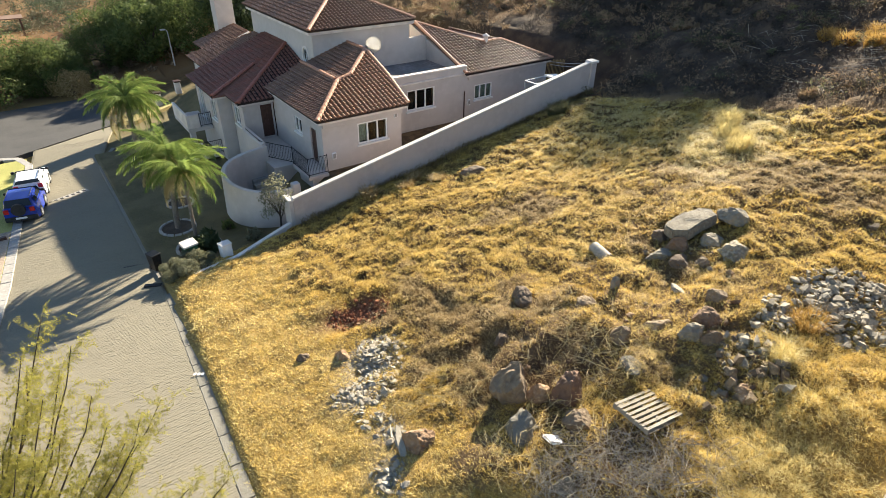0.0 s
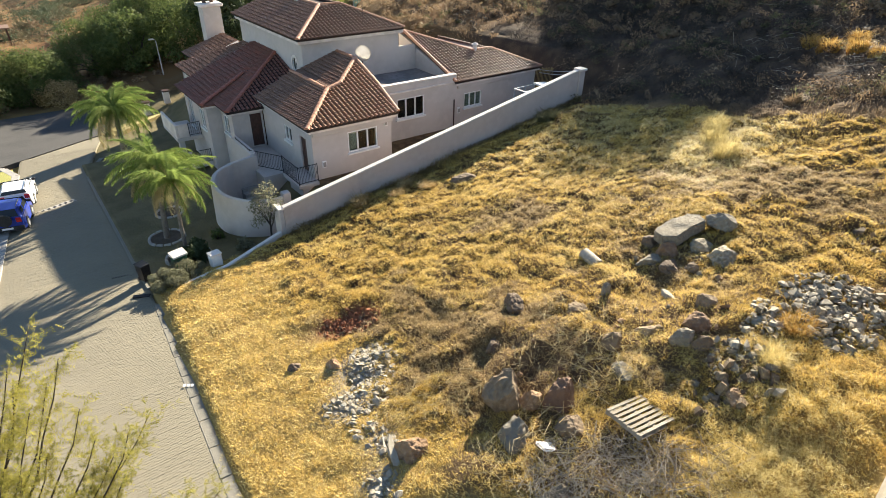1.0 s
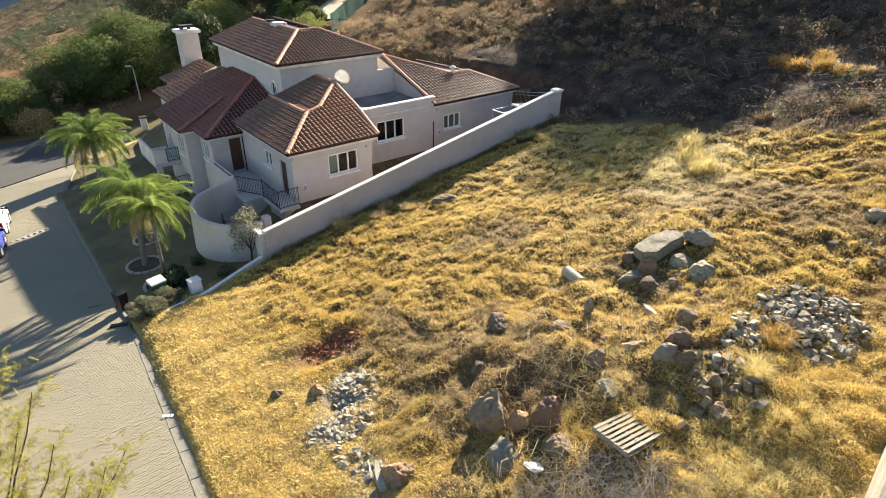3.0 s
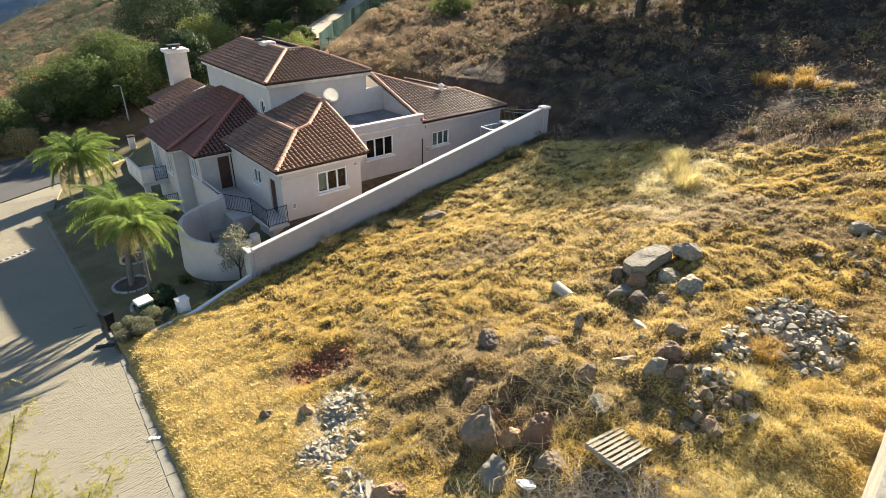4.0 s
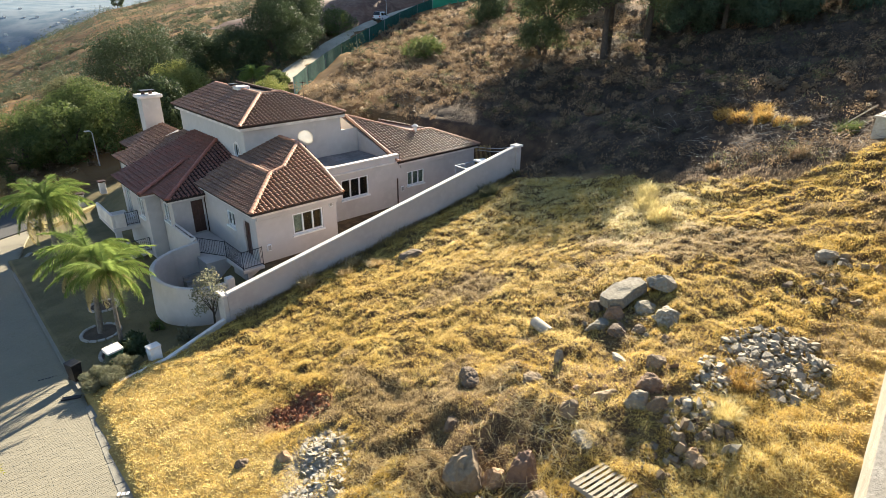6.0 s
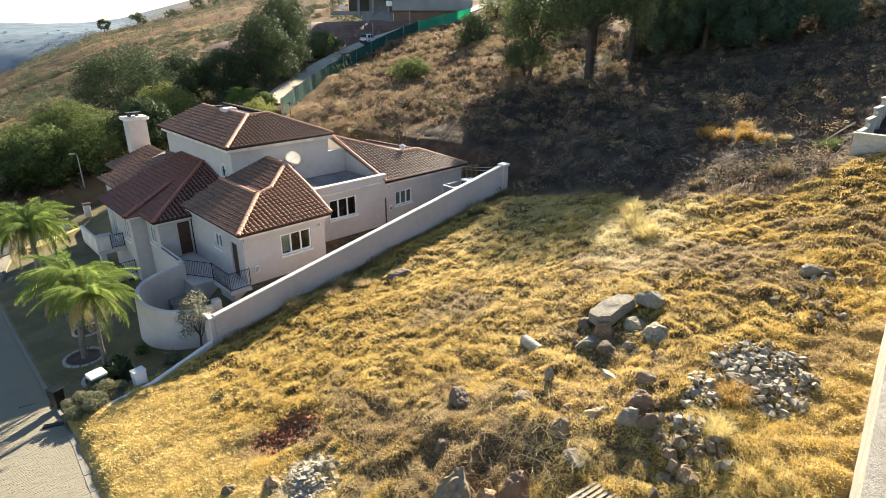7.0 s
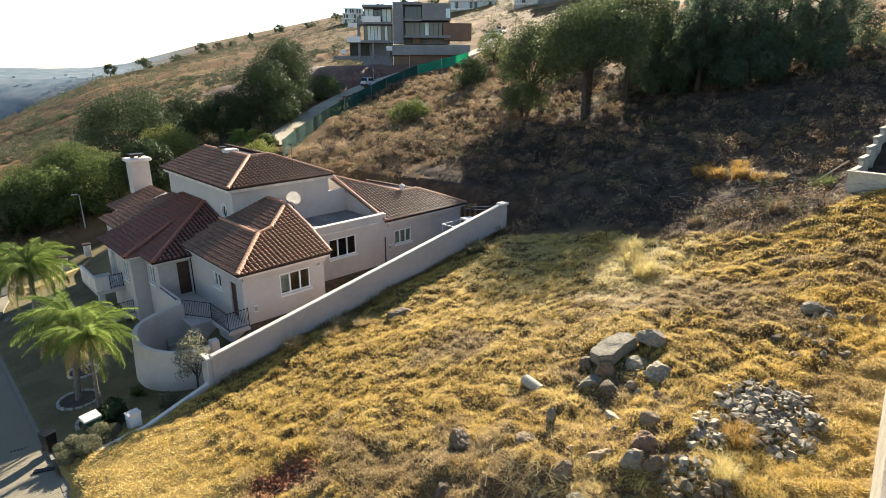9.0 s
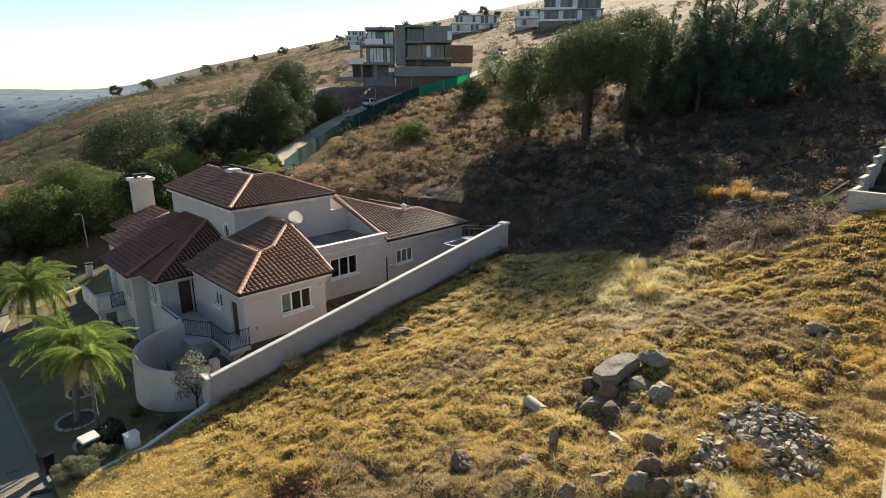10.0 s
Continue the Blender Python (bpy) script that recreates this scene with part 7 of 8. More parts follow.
M_twig = material("grey_twig", (0.30, 0.255, 0.195), (0.19, 0.155, 0.115), 4.0, rough=0.9, spread=(0.44, 0.39, 0.31), spread_by="island")
M_stalk = material("straw_stalk", (0.60, 0.46, 0.20), (0.44, 0.31, 0.12), 4.0, rough=0.8, spread=(0.74, 0.62, 0.34), spread_by="island")
twig_pile("brushwood", [(7.9, 4.3, 1.0), (8.5, 3.9, 0.9), (7.2, 4.8, 0.8), (9.0, 3.2, 1.0), (6.6, 4.6, 0.7)], 760, 0.95, M_twig, "tangle of grey dry cut branches on the grass", 401, 0.34, 0.0055)
twig_pile("dry_stalks", [(9.5, 7.3, 1.2), (10.5, 6.6, 1.0), (7.2, 9.0, 1.0), (6.7, 6.0, 0.9), (11.0, 8.4, 1.2), (8.2, 5.8, 1.2), (6.2, 9.6, 0.8)], 620, 0.75, M_stalk, "loose dry straw-coloured stalks over the rough ground", 402, 0.3, 0.005)
twig_pile("dry_twigs", [(33.0, 6.5, 2.2), (36.0, 14.0, 5.0), (34.0, 9.5, 3.0), (42.0, 18.0, 6.0)], 300, 1.2, M_twig, "dry twigs on the edge of the dark scrub", 403, 0.4, 0.010)

pole = thing("loose_pole", (36.0, 7.2, 0), "pale weathered timber pole lying on the weeds", "pole")
pole.matrix_basis = pose(0, 0, 0)
part("shaft", tube([(34.9, 7.9, ground_at(34.9, 7.9) + 0.3), (37.0, 7.55, ground_at(37.0, 7.55) + 0.35), (39.0, 7.2, ground_at(39.0, 7.2) + 0.55)], [0.05, 0.045, 0.04], 7), M_twig, pole)

# ---------------------------------------------------------------- neighbour's walls on the uphill side
M_precast = material("precast_cream", (0.47, 0.42, 0.33), (0.38, 0.34, 0.27), 1.2, (0.53, 0.49, 0.40), 8.0, 0.9, bump=0.2)
M_weathered = material("weathered_wall_top", (0.40, 0.355, 0.285), (0.30, 0.265, 0.21), 1.2, (0.22, 0.19, 0.15), 14.0, 0.95, bump=0.5)
nw = boundary_wall("wall_neighbour", (8.0, -0.12), (33.5, 3.1), (2.0, 8.0), (7.9, 11.2), 0.42, "weathered pale wall top along the lot's upper side", coping=False)
nw.children[0].data.materials[0] = M_weathered
ny = part("wall_ledge", prism([(8.0, -3.0), (33.0, -1.0), (33.5, 2.75), (8.0, -0.42)], 2.0, [7.3, 10.6, 10.6, 7.3]), M_white, nw, "white painted ledge behind the wall")
sw = thing("wall_stepped", (0, 0, 0), "cream precast wall stepping up the hillside", "wall", kind="structure")
part("front_panel", prism([(33.5, 3.2), (33.72, 3.2), (33.72, 6.1), (33.5, 6.1)], 8.2, 10.95), M_precast, sw)
part("front_coping", box(33.42, 33.8, 3.15, 6.18, 10.953, 11.05, 0.015), M_precast, sw)
for i in range(9):
    u = 33.73 + 1.9 * i
    z = 11.0 + 0.36 * i
    v = 6.0 + 0.1 * i
    p = part("wall_panel", box(u, u + 1.72, v - 0.06, v + 0.06, z - 3.2, z, 0.01), M_precast, sw)
    part("wall_post", box(u + 1.72, u + 1.9, v - 0.1, v + 0.1, z - 3.2, z + 0.3, 0.015), M_precast, sw)
    part("panel_coping", box(u, u + 1.71, v - 0.12, v + 0.12, z + 0.003, z + 0.08, 0.01), M_precast, sw)
M_reed = material("dry_reed", (0.36, 0.27, 0.11), (0.24, 0.175, 0.075), 6.0, (0.46, 0.36, 0.17), 20.0, 0.9, bump=0.4, spread=(0.30, 0.215, 0.09))
gb = thing("reed_screen", (33.3, 31.25, ground_at(33.3, 31.25)), "straw-coloured reed screen on timber posts beside the wing", "screen")
for i in range(14):
    top = 3.0 - 0.018 * i + 0.06 * math.sin(2.7 * i)
    part("reed", tube([(-0.98 + 0.15 * i, 0.0, 0.1), (-0.96 + 0.15 * i, 0.02, 1.6), (-0.98 + 0.15 * i, 0.0, top)], 0.045, 6), M_reed, gb)
for x in (-1.0, 0.05, 1.05):
    part("post", box(x - 0.04, x + 0.04, 0.06, 0.14, -0.2, 2.9), M_wood_dark, gb)
for z in (0.6, 2.5):
    part("cross_rail", box(-1.05, 1.1, 0.05, 0.1, z, z + 0.06), M_wood_dark, gb)

M_pale_steel = material("pale_blue_steel", (0.42, 0.47, 0.52), (0.36, 0.41, 0.46), 4.0, rough=0.5, metal=0.2)
tank = thing("washing_frame", (28.6, 27.5, ground_at(28.6, 27.5)), "pale blue-grey steel frame with a white sheet laid over it", "frame")
for x in (-1.45, -0.45, 0.4, 1.4):
    for y in (-0.5, 0.5):
        part("upright", box(x - 0.03, x + 0.03, y - 0.03, y + 0.03, -0.1, 2.8), M_pale_steel, tank)
for z in (1.5, 2.8):
    for y in (-0.5, 0.5):
        part("long_rail", box(-1.49, 1.44, y - 0.03, y + 0.03, z, z + 0.06), M_pale_steel, tank)
    for x in (-1.45, 1.4):
        part("end_rail", box(x - 0.03, x + 0.03, -0.47, 0.47, z, z + 0.06), M_pale_steel, tank)
part("cover_sheet", prism([(0.3, -0.2), (1.4, -0.2), (1.4, 0.5), (0.3, 0.5)], 2.863, [2.96, 2.88, 2.88, 3.0]), M_white, tank, "white sheet")
line = thing("service_line", (0, 0, 0), "two thin pale service lines from the wing's eave to the wall", "line")
for k in (0.0, 0.22):
    part("strand", tube([(32.3, 30.8, 5.2 - k), (31.1, 28.6, 5.72 - k), (29.9, 26.4, 6.3 - k), (28.8, 24.3, 6.95 - k)], 0.022, 5), M_lamp, line)

# ---------------------------------------------------------------- track and shade-cloth fence
M_track = material("pale_track", (0.46, 0.40, 0.30), (0.37, 0.315, 0.235), 0.4, (0.46, 0.41, 0.33), 3.0, 0.95, bump=0.3)
TRACK = [(39.8, 74.0), (45.2, 79.5), (52.0, 85.0), (59.0, 90.6), (66.0, 95.0), (73.5, 99.0), (81.0, 101.5), (88.0, 102.3), (95.0, 101.0), (104.0, 99.0), (116.0, 102.0), (134.0, 116.0), (155.0, 130.0)]
bm = bmesh.new()
rows = []
for i, (u, v) in enumerate(TRACK):
    a, b = Vector(TRACK[max(i - 1, 0)]), Vector(TRACK[min(i + 1, len(TRACK) - 1)])
    d = (b - a).normalized()
    n = Vector((-d.y, d.x)) * 1.8
    u, v = u + 0.6 * n.x, v + 0.6 * n.y
    z = float(plain_z(u, v)) + 0.45
    rows.append([bm.verts.new((u - n.x, v - n.y, z)), bm.verts.new((u + n.x, v + n.y, z)), bm.verts.new((u - n.x, v - n.y, z - 2.5)), bm.verts.new((u + n.x, v + n.y, z - 2.5))])
for p, q in zip(rows, rows[1:]):
    bm.faces.new((p[0], q[0], q[1], p[1]))
    bm.faces.new((p[0], p[2], q[2], q[0]))
    bm.faces.new((p[1], q[1], q[3], p[3]))
bmesh.ops.recalc_face_normals(bm, faces=bm.faces)
tagged(part("road_track", bm, M_track), "pale gravel track climbing the hillside", "road", kind="structure")
M_bank = material("raw_earth_bank", (0.17, 0.092, 0.062), (0.11, 0.062, 0.045), 0.25, (0.22, 0.135, 0.095), 1.2, 0.95, bump=0.8, bump_scale=1.5)


def earth_bank():
    """The steep cut bank beside the track and the levelled ground behind it, under the new house."""
    bm = bmesh.new()
    rows = []
    pts = TRACK[4:10]
    fine = []
    for (a, b), (c, d) in zip(pts, pts[1:]):
        fine += [(a + (c - a) * k / 6, b + (d - b) * k / 6) for k in range(6)]
    for i, (a, b) in enumerate(fine):
        p, q = Vector(fine[max(i - 2, 0)]), Vector(fine[min(i + 2, len(fine) - 1)])
        t = (q - p).normalized()
        n = Vector((-t.y, t.x))
        foot = float(plain_z(a, b)) + 0.2
        crest = foot + (15.6 - foot) * smooth_step(i, 0, 13)
        row = []
        for j, (out, f) in enumerate(((3.2, 0.0), (4.4, 0.25), (5.8, 0.55), (7.0, 0.85), (8.4, 1.0), (12.0, 1.02), (20.0, 0.95), (34.0, 0.2))):
            wob = 0.5 * float(lumpy(i * 1.7, j * 2.3, 2.0, 51))
            row.append(bm.verts.new((a + n.x * (out + wob), b + n.y * (out + wob), foot - (1.0 if j == 0 else 0) + (crest - foot) * f + 0.3 * float(lumpy(i * 1.3, j * 3.1, 1.5, 52)) * (0 < j < 6))))
        rows.append(row)
    for p, q in zip(rows, rows[1:]):
        for j in range(7):
            bm.faces.new((p[j], q[j], q[j + 1], p[j + 1]))
    bmesh.ops.recalc_face_normals(bm, faces=bm.faces)
    tagged(part("earth_bank", bm, M_bank, smooth=True), "steep dark red earth bank cut beside the track", "bank", kind="structure")


earth_bank()
M_cloth = material("green_shade_cloth", (0.03, 0.14, 0.11), (0.022, 0.10, 0.085), 0.5, (0.045, 0.18, 0.14), 3.0, 0.8)
M_cloth_light = material("bright_green_cloth", (0.06, 0.42, 0.26), (0.05, 0.34, 0.21), 0.5, rough=0.8)
fence = thing("site_fence", (0, 0, 0), "dark green shade-cloth fence on poles beside the track", "fence")
FENCE = [(36.7, 67.4), (41.2, 71.6), (46.9, 76.1), (52.2, 79.8), (57.4, 83.0), (62.1, 85.9), (68.0, 89.3), (74.0, 92.3), (80.6, 94.9), (86.0, 96.4), (92.0, 95.2), (97.8, 92.6)]
for i, ((a, b), (c, d)) in enumerate(zip(FENCE, FENCE[1:])):
    bm = bmesh.new()
    rows = []
    for k in range(7):
        s = k / 6
        u, v = a + (c - a) * s, b + (d - b) * s
        z = float(plain_z(u, v)) + 0.35
        sag = 0.08 * math.sin(math.pi * s)
        rows.append([bm.verts.new((u + 0.05 * math.sin(9 * s), v, z + 1.75 * q - sag * (q == 1) - 0.9 * (q == 0))) for q in (0, 0.5, 1)])
    for p, q in zip(rows, rows[1:]):
        for j in range(2):
            bm.faces.new((p[j], q[j], q[j + 1], p[j + 1]))
    bmesh.ops.solidify(bm, geom=bm.faces[:], thickness=0.02)
    part("cloth_panel", bm, M_cloth_light if i > 8 else M_cloth, fence, "bright green cloth panel" if i > 8 else "")
    part("pole", tube([(a, b, ground_at(a, b) - 0.3), (a, b, float(plain_z(a, b)) + 2.2)], 0.05, 6), M_lamp, fence)


# ---------------------------------------------------------------- buildings up the hill
M_conc_dark = material("grey_wall_paint", (0.20, 0.20, 0.205), (0.17, 0.17, 0.175), 0.3, (0.24, 0.24, 0.24), 2.0, 0.85, bump=0.1)
M_conc_pale = material("pale_wall_paint", (0.58, 0.57, 0.55), (0.50, 0.49, 0.48), 0.3, rough=0.85)
M_conc_mid = material("retaining_wall_paint", (0.26, 0.25, 0.245), (0.21, 0.205, 0.20), 0.3, rough=0.9)
M_brownwall = material("brown_wall", (0.20, 0.12, 0.08), (0.16, 0.10, 0.07), 0.4, rough=0.9)


def facing(at, z):
    """A pose at a far place whose local x runs to the viewer's right and y away."""
    d = Vector((at[0], at[1], 0)).normalized()
    m = Matrix((Vector((d.y, -d.x, 0)), d, Vector((0, 0, 1)))).transposed().to_4x4()
    m.translation = (*at, z)
    return m


def glazed(parent, x0, x1, y, z0, z1, n, lit=()):
    """A glazed front of n bays: panes and posts."""
    w = (x1 - x0) / n
    for i in range(n):
        part("pane", box(x0 + i * w + 0.06, x0 + (i + 1) * w - 0.06, y, y + 0.06, z0, z1), M_glass_lit if i in lit else M_glass_dark, parent)
        part("mullion", box(x0 + i * w - 0.06, x0 + i * w + 0.06, y - 0.08, y + 0.02, z0, z1), M_iron, parent)


# pale base colour stands in for the light showing in some panes
m = bpy.data.materials.new("lit_look_glass")
m.use_nodes = True
p = m.node_tree.nodes["Principled BSDF"]
p.inputs["Base Color"].default_value = (0.55, 0.66, 0.70, 1)
p.inputs["Roughness"].default_value = 0.15
M_glass_lit = m


def modern_house():
    """The big unfinished house above the track, three storeys of grey blocks and slabs."""
    s = 0.148
    h = thing("modern_house", (0, 0, 0), "unfinished modern grey house of stacked blocks and glass", "house")
    zg = 16.7
    h.matrix_basis = facing((99.1, 112.6), zg)
    X = lambda across: (across - 735) * s
    Z = lambda down: (135 - down) * s

    def blk(x0, x1, y0, y1, d0, d1, mat, name="wall_block", lab="", bev=0.03):
        return part(name, box(X(x0), X(x1), d0, d1, Z(y1), Z(y0), bev), mat, h, lab)

    blk(700, 830, 110, 126, -1.0, 8, M_conc_mid, "podium", "pale retaining podium")
    blk(702, 828, 126.1, 160, 0.0, 8, M_brownwall, "foundation")
    blk(650, 700, 127, 150, 1.0, 10, M_conc_dark, "foundation")
    blk(702, 719, 44, 108, 0.0, 3.0, M_conc_dark, "stair_tower", "grey stair tower")
    blk(750, 797, 46, 72, -0.6, 9, M_conc_dark, "upper_block")
    w = blk(719, 750, 44, 48, -0.4, 9, M_conc_dark, "roof_slab")
    blk(719, 750, 69, 73, -0.4, 9, M_conc_dark, "floor_slab")
    blk(719, 797, 95, 99, -0.8, 9, M_conc_dark, "floor_slab")
    back = blk(719, 797, 73, 108, 3.0, 9, M_conc_dark, "back_wall")
    back2 = blk(719, 750, 48, 69, 2.5, 9, M_conc_dark, "back_wall")
    glazed(back, X(722), X(786), 2.8, Z(94), Z(75), 8, (4,))
    glazed(back2, X(722), X(749), 2.3, Z(68), Z(49), 4, ())
    blk(735, 746, 99, 108, 1.0, 2.0, M_brownwall, "timber_panel")
    win = blk(789, 796, 54, 68, -0.68, -0.61, M_glass_lit, "window", "tall window coloured pale to look lit")
    blk(785, 832, 76, 103, -0.2, 6, M_brownwall, "brown_wall", "brown cladding wall")
    for y, x0 in ((48, 652), (74, 640), (103, 626)):
        blk(x0, 701, y, y + 4, 0.0, 9, M_conc_dark, "floor_slab")
    bl = blk(660, 701, 52, 127, 4.0, 9, M_conc_dark, "back_wall")
    glazed(bl, X(654), X(698), 3.8, Z(73), Z(53), 6, (0, 1, 4, 5))
    glazed(bl, X(652), X(698), 3.6, Z(102), Z(79), 8, (1, 2, 3, 4, 6))
    for x0, x1, y0, y1 in ((625, 648, 97, 106), (628, 643, 76, 83), (652, 682, 66, 75), (690, 701, 112, 119)):
        blk(x0, x1, y0, y1, -0.2, 0.0, M_white, "balustrade", "white balcony balustrade", 0.01)
    for x, y0, y1 in ((645, 66, 138), (668, 107, 132), (693, 107, 130)):
        blk(x - 2, x + 2, y0, y1, 0.3, 0.9, M_conc_dark, "column")
    # added dark block standing in for the shaded space behind the columns
    blk(626, 660, 107, 128, 5.0, 9.0, M_dark, "shaded_store")
    blk(600, 650, 127, 133, 2.0, 12, M_conc_dark, "terrace_slab")
    blk(614, 623, 117, 124, 1.0, 1.2, M_white, "balustrade", "white balcony balustrade", 0.01)


modern_house()


def villa(at, z, wide, high, deep, label, mat, storeys=2, roof="flat"):
    h = thing("villa", (0, 0, 0), label, "house", "hilltop houses")
    h.matrix_basis = facing(at, z)
    sh = high / storeys
    for i in range(storeys):
        inset = wide * 0.08 * i
        b = part("storey", box(-wide / 2 + inset, wide / 2 - inset * 0.3, 0.8 * i, deep, sh * i - (4.0 if i == 0 else 0), sh * (i + 1) - 0.25, 0.05), mat, h)
        part("roof_slab" if i == storeys - 1 else "floor_slab", box(-wide / 2 + inset - 0.8, wide / 2 - inset * 0.3 + 0.8, 0.8 * i - 1.2, deep + 0.4, sh * (i + 1) - 0.25, sh * (i + 1), 0.04), M_conc_pale, h)
        n = max(3, int(wide / 3))
        for k in range(n):
            x = -wide / 2 + inset + (k + 0.5) * (wide - 1.3 * inset) / n
            if (k * 7 + i * 3) % 5 == 4:
                continue
            w = part("window", box(x - 0.95, x + 0.95, 0.8 * i - 0.05, 0.8 * i - 0.003, sh * i + 0.5, sh * (i + 1) - 0.6), M_glass_lit if (k + i) % 3 == 0 else M_glass_dark, b)
            part("window_frame", box(x - 0.05, x + 0.05, 0.8 * i - 0.1, 0.8 * i - 0.05, sh * i + 0.5, sh * (i + 1) - 0.6), M_iron, w)
        part("balustrade", box(-wide / 2, wide * 0.1, -1.25, -1.15, sh * i + 0.003, sh * i + 0.9, 0.01), M_white, h)
    return h


villa((381.7, 528.6), 55.0, 24, 16, 12, "grey distant villa on the ridge", M_conc_pale, 3)
villa((304.7, 284.5), 50.5, 32, 11, 14, "white modern villa on the ridge", M_conc_pale, 2)
villa((262.5, 198.0), 45.5, 26, 9, 12, "pale modern villa with long balconies on the ridge", M_conc_pale, 2)
villa((252.0, 172.0), 46.0, 30, 16, 14, "tall grey modern villa on the ridge", M_conc_dark, 3)
for u, v, turn, lab in ((74.6, 98.9, -62, "white van parked on the gravel track"), (137.0, 120.0, 40, "white car parked by the building site"), (144.0, 123.5, -50, "white pickup parked by the building site")):
    c = car((u, v), turn, M_carwhite, lab, float(plain_z(u, v)) + 0.45, False, (4.6, 1.8, 1.75))
street_lamp((79.5, 103.6), 3.4, "dark site lamp post beside the track", z=float(plain_z(79.5, 103.6)))
street_lamp((92.0, 106.0), 4.2, "dark site lamp post below the new house", z=float(plain_z(92.0, 106.0)))
gz = thing("garden_shelter", (0.2, 108.0, ground_at(0.2, 108.0)), "small timber shelter frame on the dry slope", "shelter")
for x in (-1.5, 1.5):
    for y in (-1.2, 1.2):
        part("post", box(x - 0.1, x + 0.1, y - 0.1, y + 0.1, -0.4, 2.4), M_wood_dark, gz)
part("roof_beams", box(-1.9, 1.9, -1.6, 1.6, 2.4, 2.55, 0.02), M_brownwall, gz)


def distant_town():
    """Small pale houses on the far hills over the valley, in one mesh."""
    rng = np.random.default_rng(801)
    bm = bmesh.new()
    for _ in range(60):
        v = rng.uniform(1500, 2300)
        u = v * rng.uniform(0.02, 0.33)
        z = ground_at(u, v)
        w, d, h = rng.uniform(5, 9), rng.uniform(5, 9), rng.uniform(3, 5)
        add_box(bm, u - w / 2, u + w / 2, v - d / 2, v + d / 2, z - 2, z + h)
    tagged(part("distant_houses", bm, M_conc_pale), "tiny pale houses scattered over hazy far hills", "houses", kind="stuff")


distant_town()

# ---------------------------------------------------------------- grass
def blades(u, v, h, w, lean, rng, push=None):
    """Curved blades: two triangles each, at places u, v, of height h."""
    n = len(u)
    z = ground_z(u, v) - 0.02
    a = rng.random(n) * 2 * np.pi
    dx, dy = np.cos(a), np.sin(a)
    if push is not None:
        dx, dy = dx + push[0], dy + push[1]
    px, py = -np.sin(a), np.cos(a)
    l = lean * h * rng.uniform(0.4, 1.5, n)
    p = np.stack([u, v, z], 1)
    s = np.stack([px * w / 2, py * w / 2, np.zeros(n)], 1)
    mid = p + np.stack([dx * l * 0.35, dy * l * 0.35, h * 0.62], 1)
    tip = p + np.stack([dx * l, dy * l, h * rng.uniform(0.75, 1.05, n)], 1)
    one = np.stack([p - s, p + s, mid + s * 0.7], 1)
    two = np.stack([mid - s * 0.5, mid + s * 0.7, tip], 1)
    return np.concatenate([one, two])


def lot_places(rng, n, bias):
    """Random places on the lot, thinner with distance and where rubble or dug soil lies."""
    r = 6.8 + 35.7 * rng.random(n) ** bias
    a = rng.uniform(radians(-3), radians(86), n)
    u, v = r * np.cos(a), r * np.sin(a)
    keep = (u > 1.60 + 0.062 * (np.minimum(v, 24) - 10) + 0.07 * lumpy(u, v, 0.3, 20)) & (v < 23.85) & (u < scrub_edge(v) + 0.8 * lumpy(u, v, 1.5, 38)) & (v > -0.1 + 0.126 * (u - 8) + 0.3)
    thin = np.exp(-(((u - 7.05) / 1.15) ** 2 + ((v - 14.7) / 0.8) ** 2) ** 2)
    for cu, cv, cr in ((6.1, 12.1, 0.85), (5.0, 11.1, 0.6), (15.8, 3.5, 1.4), (14.3, 4.3, 0.5), (12.2, 3.95, 0.5), (4.95, 9.0, 0.5), (4.3, 8.1, 0.5), (6.0, 6.6, 0.75), (8.0, 4.5, 1.4), (8.0, 6.2, 0.9)):
        thin = np.maximum(thin, 0.66 * np.exp(-(((u - cu) ** 2 + (v - cv) ** 2) / cr ** 2) ** 2))
    keep &= rng.random(n) > thin
    return u[keep], v[keep]


def grass_kind(u, v, pick):
    """0 golden, 1 pale, 2 brown."""
    rough = smooth_step(u + 0.8 * lumpy(u, v, 1.5, 23), 4.2, 8.0) * (1 - 0.65 * smooth_step(-v, -3.2, -1.6))
    pale = np.exp(-(((u - 24.5) / 2.6) ** 2 + ((v - 12.0) / 2.0) ** 2)) + np.exp(-(((u - 13.0) / 0.5) ** 2 + ((v - 3.5) / 0.5) ** 2)) + 0.6 * np.exp(-(((u - 10.4) / 2.4) ** 2 + ((v - 2.2) / 1.5) ** 2)) + 0.6 * np.exp(-(((u - 25) / 4.5) ** 2 + ((v - 18.5) / 4.0) ** 2))
    pale = pale + 0.30 * (1 - rough)
    brown = lumpy(u, v, 3.4, 25) + 0.6 * lumpy(u, v, 0.9, 26) + 1.0 * np.exp(-(((u - 21.5) / 4.0) ** 2 + ((v - 10.8) / 3.2) ** 2)) + 1.0 * np.exp(-(((u - 11.5) / 3.0) ** 2 + ((v - 8.5) / 3.0) ** 2)) - 0.6 * (1 - rough) - 1.2 * np.exp(-(((u - 12.6) / 2.6) ** 2 + ((v - 1.9) / 1.5) ** 2))
    return rough, pale, np.where(pale * 1.4 > pick, 1, np.where(brown + 0.6 * (pick - 0.5) > 0.55, 2, 0))


